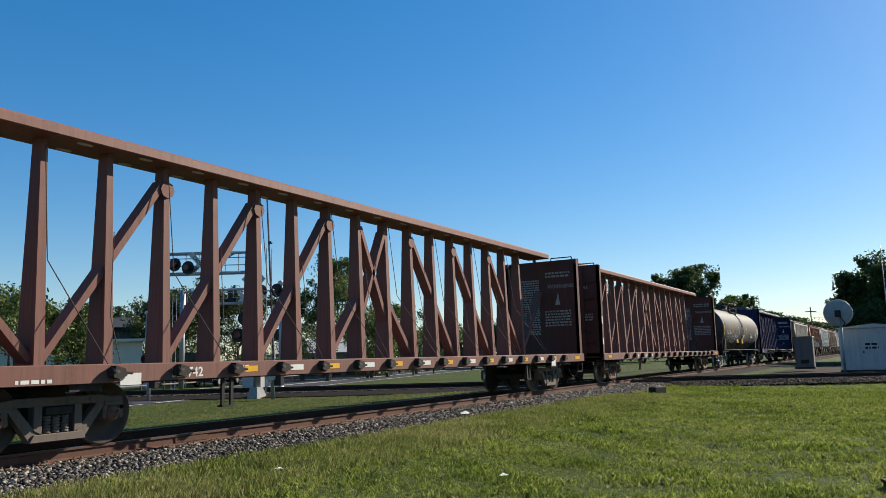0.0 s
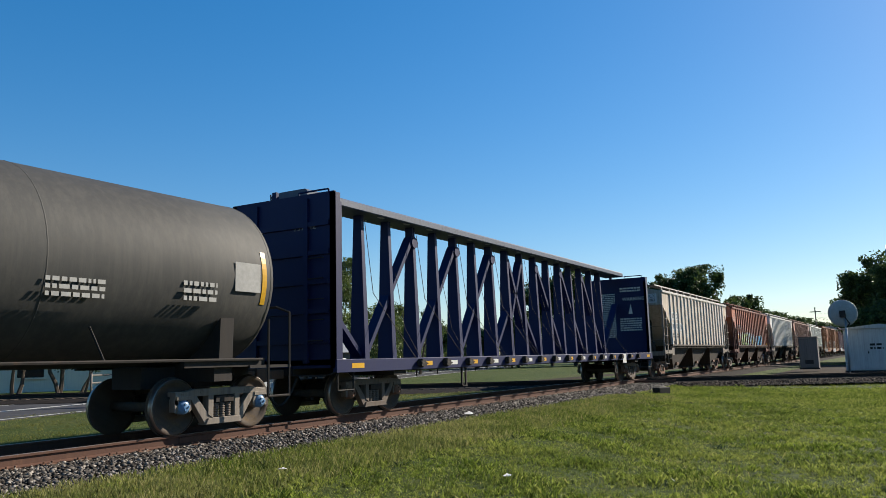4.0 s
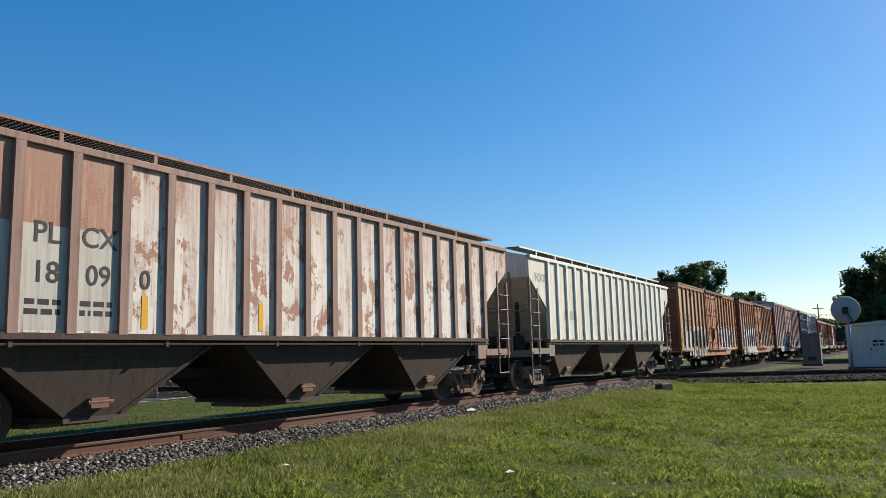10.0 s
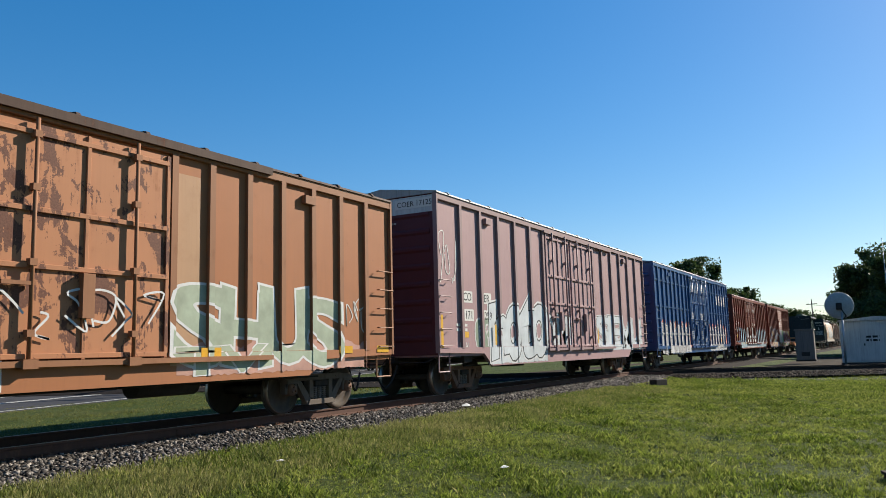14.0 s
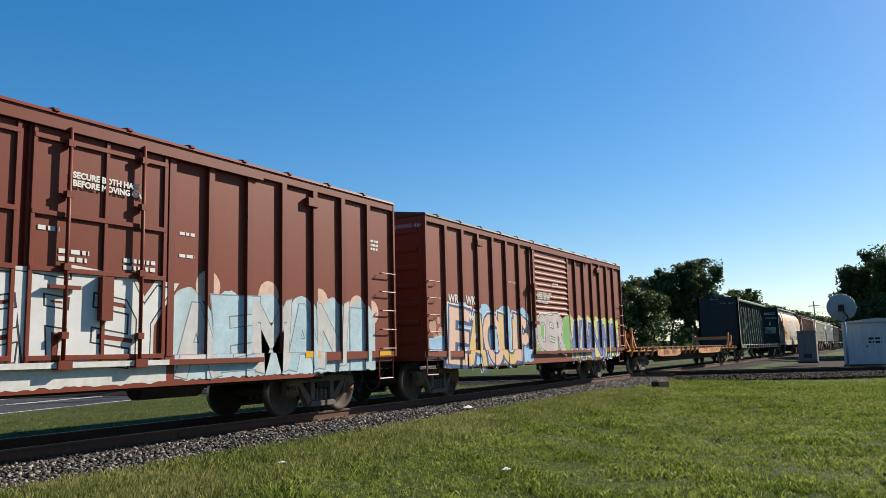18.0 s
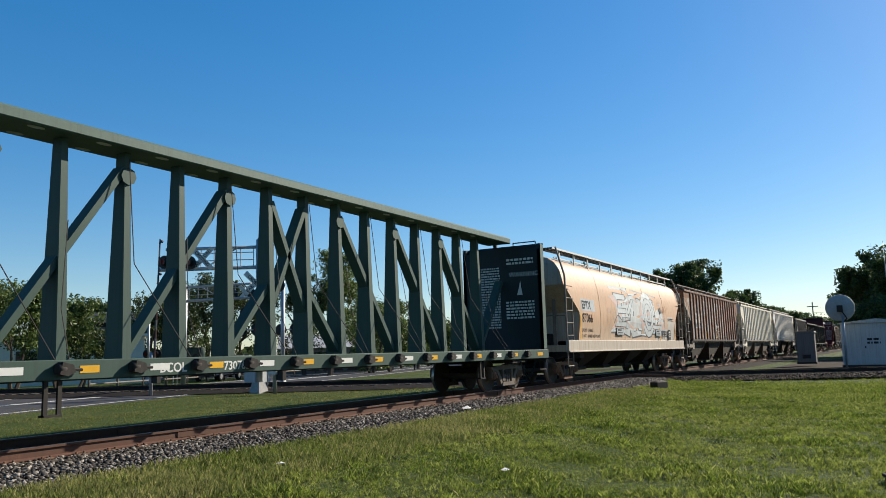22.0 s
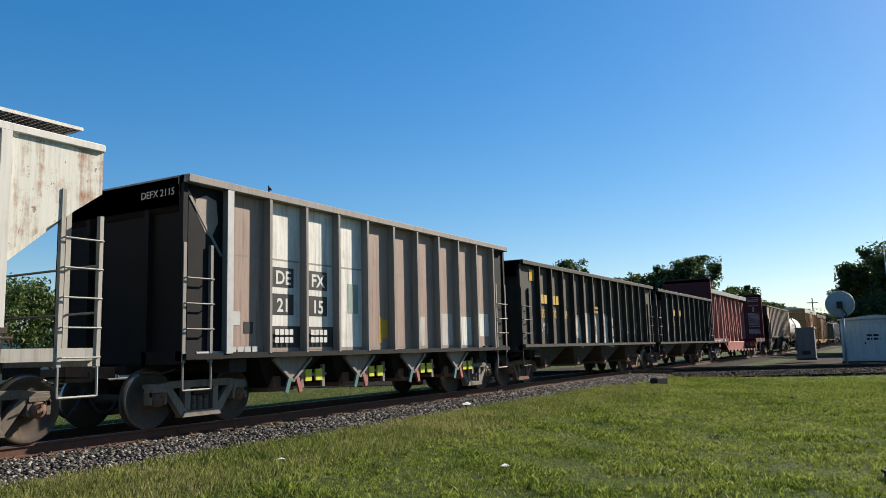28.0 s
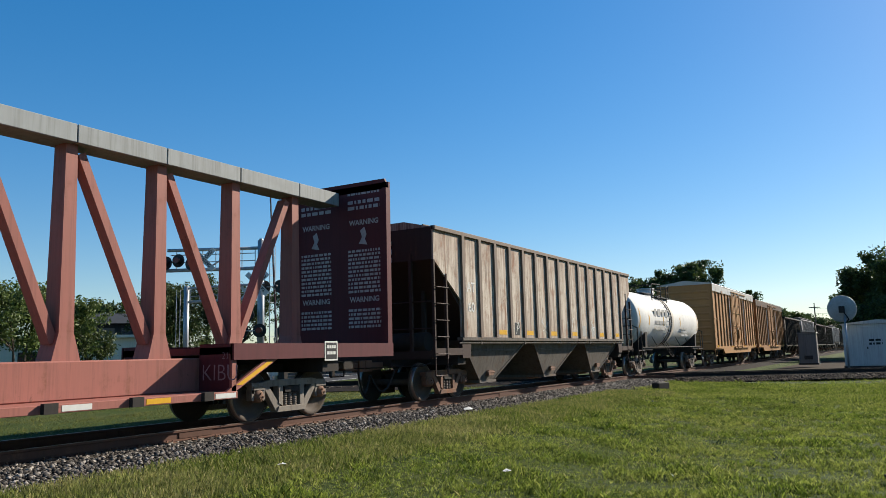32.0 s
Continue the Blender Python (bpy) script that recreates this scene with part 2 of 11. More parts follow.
def thing(name, label, category, at=(0, 0, 0), group="", kind="", turn=0.0):
    ob = new(name)
    ob.empty_display_size = 0.3
    ob.location, ob.rotation_euler = at, (0, 0, radians(turn))
    return tagged(ob, label, category, group, kind)


def solid(name, shape, material, label, category, at=(0, 0, 0), group="", kind="", bevel=0.0):
    ob = new(name, shape.mesh(name, material, bevel))
    ob.location = at
    return tagged(ob, label, category, group, kind)


def lettering(parent, words, x, z, size, material, y=-1.607, face="side", bold=0.0, align="LEFT", name="lettering"):
    """Painted words on the side (facing -y) or on the end (facing -x, with x as the plane and y as the place)."""
    cu = bpy.data.curves.new("words", "FONT")
    cu.body, cu.size, cu.align_x, cu.offset, cu.extrude, cu.space_line = words, size, align, bold, 0.001, 0.95
    cu.resolution_u = 3
    ob = bpy.data.objects.new("words", cu)
    me = bpy.data.meshes.new_from_object(ob)
    bpy.data.objects.remove(ob)
    bpy.data.curves.remove(cu)
    me.materials.clear()
    me.materials.append(material)
    o = new(name, me)
    o.parent = parent
    o.matrix_basis = pose(x, y, z, 90, 0, 0) if face == "side" else pose(x, y, z, 90, 0, -90)
    return o


def bars(parent, x, z, w, h, rows, material, y=-1.607, seed=1, name="lettering", face="side"):
    """Small writing that cannot be read: rows of plain bars."""
    rnd = random.Random(seed)
    s = Shape()
    for i in range(rows):
        zz, xx = z - i * h * 1.7, 0.0
        while xx < w:
            ww = min(rnd.uniform(0.6, 2.6) * h, w - xx)
            if face == "side":
                s.box(x + xx, x + xx + ww, y - 0.001, y, zz - h, zz)
            else:
                s.box(x - 0.001, x, y - xx - ww, y - xx, zz - h, zz)
            xx += ww + h * 0.55
    return part(name, s, material, parent)


def marks(parent, x, z, w, h, n, material, y=-1.606):
    """A short word of a maker or owner: n plain blocks."""
    step = w / n
    for i in range(n):
        part("mark", Shape().box(x + i * step, x + (i + 0.78) * step, y - 0.001, y, z - h, z), material, parent)


def plate(parent, name, x0, x1, z0, z1, material, y=-1.603, label=""):
    return part(name, Shape().box(x0, x1, y - 0.0015, y, z0, z1), material, parent, label)


# ---- running gear, shared by all cars ----
WHEELS, TRAIN = [], []


def make_wheelset():
    s = Shape()
    for e in (-1, 1):
        s.turned([(e * 0.685, 0.06), (e * 0.685, 0.40), (e * 0.690, 0.483), (e * 0.715, 0.487), (e * 0.728, 0.462), (e * 0.815, 0.455),
                  (e * 0.82, 0.44), (e * 0.815, 0.385), (e * 0.775, 0.36), (e * 0.765, 0.22), (e * 0.80, 0.16), (e * 0.85, 0.14), (e * 0.85, 0.06)], "y", 30)
    s.cyl((0, -0.95, 0), (0, 0.95, 0), 0.085, 10)
    return s.mesh("wheelset", WHEEL)


def make_tread():
    s = Shape()
    for e in (-1, 1):
        s.turned([(e * 0.729, 0.4635), (e * 0.814, 0.4565), (e * 0.8205, 0.446)], "y", 30)
    return s.mesh("tread", STEEL)


def make_cap(material):
    s = Shape()
    for e in (-1, 1):
        s.turned([(e * 0.90, 0.115), (e * 1.04, 0.115), (e * 1.05, 0.10), (e * 1.085, 0.075), (e * 1.085, 0.0)], "y", 14)
        for k in range(3):
            a = 2 * math.pi * k / 3
            s.cyl((0.05 * math.cos(a), e * 1.08, 0.05 * math.sin(a)), (0.05 * math.cos(a), e * 1.11, 0.05 * math.sin(a)), 0.019, 6)
    return s.mesh("bearing_cap", material)


def make_frame(material):
    s = Shape()
    y0, y1 = -1.03, -0.90
    s.prism([(-1.06, 0.50), (-1.04, 0.66), (-0.62, 0.735), (0.62, 0.735), (1.04, 0.66), (1.06, 0.50), (0.98, 0.50), (0.96, 0.57), (0.60, 0.615),
             (-0.60, 0.615), (-0.96, 0.57), (-0.98, 0.50)], "y", y0, y1)
    for e in (-1, 1):
        s.prism([(e * 0.74, 0.60), (e * 0.60, 0.62), (e * 0.26, 0.22), (e * 0.40, 0.14)], "y", y0, y1)
        s.prism([(e * 0.24, 0.63), (e * 0.36, 0.63), (e * 0.36, 0.30), (e * 0.24, 0.24)], "y", y0 - 0.015, y1)
        s.prism([(e * 0.72, 0.62), (e * 0.80, 0.62), (e * 0.76, 0.36), (e * 0.70, 0.40)], "y", y0, y1)
        s.prism([(e * 0.98, 0.58), (e * 1.06, 0.58), (e * 1.05, 0.38), (e * 0.99, 0.38)], "y", y0, y1)
        s.box(e * 0.87 - 0.15, e * 0.87 + 0.15, y0 - 0.02, y1 + 0.02, 0.565, 0.63)
        s.box(e * 0.87 - 0.17, e * 0.87 + 0.17, y0 + 0.01, y1 + 0.06, 0.63, 0.70)
    s.prism([(-0.42, 0.14), (0.42, 0.14), (0.36, 0.245), (-0.36, 0.245)], "y", y0 - 0.03, y1 + 0.04)
    for x in (-0.5, 0.5):
        s.cyl((x, y0 - 0.012, 0.675), (x, y0, 0.675), 0.03, 6)
    return s.mesh("side_frame", material, 0.008)


def make_spring():
    prof, z = [], 0.245
    for i in range(6):
        prof += [(z, 0.042), (z + 0.012, 0.058), (z + 0.026, 0.058), (z + 0.038, 0.042)]
        z += 0.040
    return Shape().turned(prof, "z", 9).mesh("spring", CAST)


def make_bolster():
    s = Shape()
    s.prism([(-1.06, 0.50), (-1.06, 0.60), (-0.4, 0.68), (0.4, 0.68), (1.06, 0.60), (1.06, 0.50), (0.4, 0.38), (-0.4, 0.38)], "x", -0.20, 0.20)
    s.cyl((0, 0, 0.66), (0, 0, 0.80), 0.2, 12)
    for e in (-1, 1):
        s.box(e * 0.42 - 0.04, e * 0.42 + 0.04, -0.80, 0.80, 0.36, 0.46)
        s.box(e * 0.42 - 0.09, e * 0.42 + 0.02, -0.82, -0.62, 0.28, 0.62)
        s.box(e * 0.42 - 0.09, e * 0.42 + 0.02, 0.62, 0.82, 0.28, 0.62)
    return s.mesh("bolster", GRIME)


GEAR = {"wheelset": make_wheelset(), "tread": make_tread(), "spring": make_spring(), "bolster": make_bolster(),
        "cap": make_cap(CASTRUST), "bluecap": make_cap(BEARING)}
for key, mat in (("cast", CAST), ("rust", CASTRUST), ("grey", CASTGREY)):
    GEAR[key] = make_frame(mat)


def truck(car, x, finish="cast", cap="cap"):
    t = part("truck", GEAR["bolster"], None, car, "four-wheel freight truck with cast side frames", (x, 0, 0))
    part("side_frame", GEAR[finish], None, t)
    far = part("side_frame", GEAR[finish], None, t)
    far.rotation_euler = (0, 0, math.pi)
    for y in (-0.975, 0.975):
        for sx in (-0.135, 0.0, 0.135):
            part("spring", GEAR["spring"], None, t, at=(sx, y, 0))
    for e in (-1, 1):
        # the wheelset turns on its truck; its tread and caps are part of the same turning piece
        w = part("wheelset", GEAR["wheel_" + cap], None, t, "steel wheelset with bright treads", (e * 0.87, 0, 0.457))
        WHEELS.append((car, x + e * 0.87, e * 0.87, w))
    return t


# how far each car's trucks stand in from its ends (front, rear), by the place of its front
INSET = {182.67: (1.55, 1.6), 216.95: (2.33, 2.2), 236.75: (2.1, 2.1), 256.73: (1.82, 1.75), 273.7: (1.52, 1.55), 317.05: (2.2, 2.2), 340.0: (1.37, 1.4), 357.2: (1.31, 1.35),
         374.55: (1.33, 1.35), 391.7: (1.4, 1.33), 111.3: (1.28, 1.3), 164.6: (1.6, 1.55), 421.75: (1.22, 1.25), 436.95: (1.24, 1.25), 450.6: (2.92, 2.9), 473.35: (1.52, 1.5),
         68.8: (1.9, 1.86), 409.1: (0.95, 0.95)}


def two_trucks(car, h, xl, usual, finish="cast", cap="cap"):
    a, b = INSET.get(xl, (usual, usual))
    truck(car, -h + a, finish, cap)
    truck(car, h - b, finish, cap)


def joined(name, meshes):
    """One mesh out of several, each keeping its material."""
    bm = bmesh.new()
    mats = []
    for k, me in enumerate(meshes):
        n = len(bm.faces)
        bm.from_mesh(me)
        bm.faces.ensure_lookup_table()
        for f in bm.faces[n:]:
            f.material_index = k
        mats.append(me.materials[0])
    out = bpy.data.meshes.new(name)
    bm.to_mesh(out)
    bm.free()
    for mt in mats:
        out.materials.append(mt)
    return out


for cap in ("cap", "bluecap"):
    GEAR["wheel_" + cap] = joined("wheelset", [GEAR["wheelset"], GEAR["tread"], GEAR[cap]])


def draft_gear(car, h, sill=GRIME, reach=0.55):
    """Centre sill, couplers and hoses at both ends of a car that is 2h long over its body."""
    part("center_sill", Shape().box(-h, h, -0.33, 0.33, 0.86, 1.02), sill, car)
    for e in (-1, 1):
        s = Shape()
        s.box(min(e * h, e * (h + reach)), max(e * h, e * (h + reach)), -0.09, 0.09, 0.80, 0.98)
        s.prism([(e * (h + reach - 0.1), -0.14), (e * (h + reach + 0.16), -0.12), (e * (h + reach + 0.18), 0.02), (e * (h + reach - 0.02), 0.15)], "z", 0.76, 1.03)
        part("coupler", s, CASTRUST, car, "rusty knuckle coupler", bevel=0.012)
        pts = [(e * (h + 0.02), -0.45, 0.80)]
        for i in range(1, 9):
            u = i / 8
            pts.append((e * (h + 0.02 + u * (reach + 0.12)), -0.45 + 0.2 * u, 0.80 - 0.52 * math.sin(math.pi * u * 0.92)))
        part("brake_hose", Shape().tube(pts, 0.028, 6), HOSE, car)
        s = Shape()
        s.tube([(e * (h - 0.02), -1.45, 0.93), (e * (h + 0.1), -1.3, 0.86), (e * (h + 0.1), -0.3, 0.86)], 0.014, 5)
        part("uncoupling_lever", s, GRIME, car)


def ladder(car, x, w, z0, z1, rungs, material, y=-1.62, stiles=True, top2=None, foot=None):
    """A side ladder: x is its left stile, w its width."""
    s = Shape()
    if stiles:
        s.box(x - 0.03, x + 0.03, y - 0.02, y + 0.05, z0, z1)
        s.box(x + w - 0.03, x + w + 0.03, y - 0.02, y + 0.05, z0, top2 or z1)
    for i in range(rungs):
        z = z0 + 0.12 + i * 0.40
        s.tube([(x, y - 0.01, z), (x, y - 0.07, z), (x + w, y - 0.07, z), (x + w, y - 0.01, z)], 0.013, 5)
    if foot:
        s.tube([(x, y, z0), (x, y, foot), (x + w, y, foot), (x + w, y, z0)], 0.018, 5)
    return part("ladder", s, material, car)


# ---- the cars; every car is built about its own middle, with the rail top at z = 0 ----
def start_car(kind, label, category, x_left, x_right):
    car = thing(kind, label, category, group="freight cars of the passing train")
    TRAIN.append((car, 0.5 * (x_left + x_right)))
    return car, 0.5 * (x_right - x_left)


def hopper_ribs(car, xs, z0, z1, material, w=0.14, d=0.062, y=1.6, back=0.004):
    me = Shape().box(-w / 2, w / 2, -y - d, -y + back, z0, z1).mesh("rib", material)
    me2 = Shape().box(-w / 2, w / 2, y - back, y + d, z0, z1).mesh("rib", material)
    for x in xs:
        part("rib", me, None, car, at=(x, 0, 0))
        part("rib", me2, None, car, at=(x, 0, 0))


def covered_hopper(label, xl, xr, side, rib, under, lad, top=4.08, nrib=18, bays=3, wheels="cast", edge=None, first=1.42, cap="cap", lift=0.27, ends=None):
    car, h = start_car("covered_hopper_car", label, "freight car", xl, xr)
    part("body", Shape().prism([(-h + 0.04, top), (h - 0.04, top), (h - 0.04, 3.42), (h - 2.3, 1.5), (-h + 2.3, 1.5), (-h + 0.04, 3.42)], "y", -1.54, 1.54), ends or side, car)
    for y0, y1 in ((-1.6, -1.555), (1.555, 1.6)):
        part("side_sheet", Shape().prism([(-h, top), (h, top), (h, 3.42), (h - 1.32, 2.47), (h - 1.32, 1.53), (-h + 1.32, 1.53), (-h + 1.32, 2.47), (-h, 3.42)], "y", y0, y1), side, car)
        e = -1 if y0 < 0 else 1
        part("top_chord", Shape().box(-h, h, min(e * 1.52, e * 1.655), max(e * 1.52, e * 1.655), top - 0.09, top + 0.02), rib, car, bevel=0.012)
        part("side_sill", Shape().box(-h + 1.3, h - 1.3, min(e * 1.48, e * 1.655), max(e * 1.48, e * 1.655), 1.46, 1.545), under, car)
    roof = Shape().prism([(-1.53, top), (-0.75, top + 0.19), (0.75, top + 0.19), (1.53, top)], "x", -h + 0.05, h - 0.05)
    part("roof", roof, side, car)
    n = 10
    hatch = Shape().box(-0.62, 0.62, -0.36, 0.36, top + 0.18, top + 0.29).mesh("roof_hatch", side, 0.02)
    for i in range(n):
        part("roof_hatch", hatch, None, car, at=((i - (n - 1) / 2) * (2 * h - 1.5) / n, 0, 0))
    xs = [-h + first + i * (2 * h - 2 * first) / (nrib - 1) for i in range(nrib)]
    hopper_ribs(car, xs, 1.53, top - 0.085, rib)
    for a, b in zip(xs, xs[1:]):
        part("side_panel", Shape().box(a + 0.068, b - 0.068, -1.6015, -1.599, 1.548, top - 0.092), side, car)
    pipe = Shape().tube([(-h + 1.2, -1.60, 1.40), (h - 1.2, -1.60, 1.40)], 0.022, 6)
    for x in xs[1::3]:
        pipe.box(x - 0.03, x + 0.03, -1.63, -1.58, 1.36, 1.47)
    part("air_pipe", pipe, under, car)
    # roof walks along both edges, with an overhang at the ends
    edge = edge or rib
    for e in (-1, 1):
        s = Shape()
        ylo, yhi = sorted((e * 1.24, e * 0.82))
        for k in range(7):
            yy = ylo + (yhi - ylo) * k / 6
            s.box(-h + 0.1, h - 0.1, yy - 0.016, yy + 0.016, top + lift, top + lift + 0.035)
        k = -h + 0.12
        while k < h - 0.1:
            s.box(k - 0.012, k + 0.012, ylo, yhi, top + lift + 0.005, top + lift + 0.03)
            k += 0.09
        part("roof_walk", s, GRATE, car, "dark steel grating walkway")
        s = Shape().box(-h + 0.1, h - 0.1, e * 1.26 - 0.015, e * 1.26 + 0.015, top + lift, top + lift + 0.045)
        for i in range(0, nrib, 2):
            s.box(xs[i] - 0.03, xs[i] + 0.03, e * 1.25 - 0.02, e * 1.25 + 0.02, top, top + lift + 0.01)
        part("walk_support", s, edge, car)
    # hoppers
    # under carries dust and rust; most cars darken it further to paint in shade
    for i in range(bays):
        xc = (i - (bays - 1) / 2) * (4.45 if bays == 3 else 3.35)
        a, b = (1.95, 1.35) if bays == 3 else (1.5, 1.1)
        s = Shape()
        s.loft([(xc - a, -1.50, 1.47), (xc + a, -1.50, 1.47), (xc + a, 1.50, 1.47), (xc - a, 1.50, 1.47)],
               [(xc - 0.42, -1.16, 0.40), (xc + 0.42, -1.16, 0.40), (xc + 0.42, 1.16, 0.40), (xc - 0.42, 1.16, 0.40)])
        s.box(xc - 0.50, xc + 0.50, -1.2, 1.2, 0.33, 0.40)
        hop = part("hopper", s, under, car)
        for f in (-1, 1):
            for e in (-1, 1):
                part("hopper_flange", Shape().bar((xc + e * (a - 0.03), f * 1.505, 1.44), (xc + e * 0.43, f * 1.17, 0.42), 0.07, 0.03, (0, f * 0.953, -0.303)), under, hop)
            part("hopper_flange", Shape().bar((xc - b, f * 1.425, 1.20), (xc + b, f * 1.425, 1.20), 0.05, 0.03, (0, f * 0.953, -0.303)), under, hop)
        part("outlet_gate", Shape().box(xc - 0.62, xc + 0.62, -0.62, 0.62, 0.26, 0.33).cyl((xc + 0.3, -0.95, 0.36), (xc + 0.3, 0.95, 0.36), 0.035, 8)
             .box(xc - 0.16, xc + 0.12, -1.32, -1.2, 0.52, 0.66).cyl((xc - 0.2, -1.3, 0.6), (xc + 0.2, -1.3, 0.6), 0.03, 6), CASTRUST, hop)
    for e in (-1, 1):
        # end platform, corner posts, bolster plates
        x0, x1 = sorted((e * h, e * (h - 1.34)))
        part("end_sill", Shape().box(x0, x1, -1.60, -1.50, 1.10, 1.27).box(x0, x1, 1.50, 1.60, 1.10, 1.27)
             .box(*sorted((e * h, e * (h - 0.16))), -1.5, 1.5, 1.02, 1.22), lad, car)
        x0, x1 = sorted((e * (h - 1.33), e * (h - 1.82)))
        for f in (-1, 1):
            y0, y1 = sorted((f * 1.60, f * 1.50))
            part("bolster_plate", Shape().prism([(x0, 1.52), (x1, 1.52), (x1 - 0.06, 1.02), (x0 + 0.02, 1.02)], "y", y0, y1), lad, car)
        part("body_bolster", Shape().box(e * (h - 1.45) - 0.2, e * (h - 1.45) + 0.2, -1.50, 1.50, 0.86, 1.10), GRIME, car)
        for f in (-1, 1):
            part("end_strut", Shape().box(e * (h - 0.9) - 0.05, e * (h - 0.9) + 0.05, f * 0.75 - 0.05, f * 0.75 + 0.05, 1.05, 2.75), GRIME, car)
            part("end_post", Shape().box(e * (h - 0.05) - 0.04, e * (h - 0.05) + 0.04, f * 0.91 - 0.04, f * 0.91 + 0.04, 1.2, 3.6), lad, car)
        for z in (1.75, 2.4):
            part("end_rail", Shape().tube([(e * (h - 0.04), -1.55, z), (e * (h - 0.04), 1.55, z)], 0.018, 5), lad, car)
        for f in (-1, 1):
            xx = -h if e < 0 else h - 0.58
            ladder(car, xx, 0.58, 1.02, 3.40, 5, lad, y=f * 1.60 - (0 if f < 0 else 0.03), top2=None if f > 0 else 3.1, foot=0.62)
    part("air_reservoir", Shape().cyl((-h + 0.85, -0.9, 1.45), (-h + 0.85, 0.35, 1.45), 0.24, 14).box(-h + 0.4, -h + 0.7, 0.4, 0.9, 1.2, 1.6), GRIME, car)
    part("brake_wheel", Shape().turned([(0.0, 0.26), (0.02, 0.285), (0.04, 0.26), (0.02, 0.235), (0.0, 0.26)], "x", 16, (-h - 0.1, 0.6, 2.6))
         .box(-h - 0.09, -h - 0.07, 0.58, 0.62, 2.35, 2.85).box(-h - 0.09, -h - 0.07, 0.35, 0.85, 2.58, 2.62).cyl((-h - 0.08, 0.6, 2.6), (-h + 0.1, 0.6, 2.6), 0.03, 6), lad, car)
    draft_gear(car, h, GRIME, 0.62)
    two_trucks(car, h, xl, 1.45, wheels, cap)
    return car, h


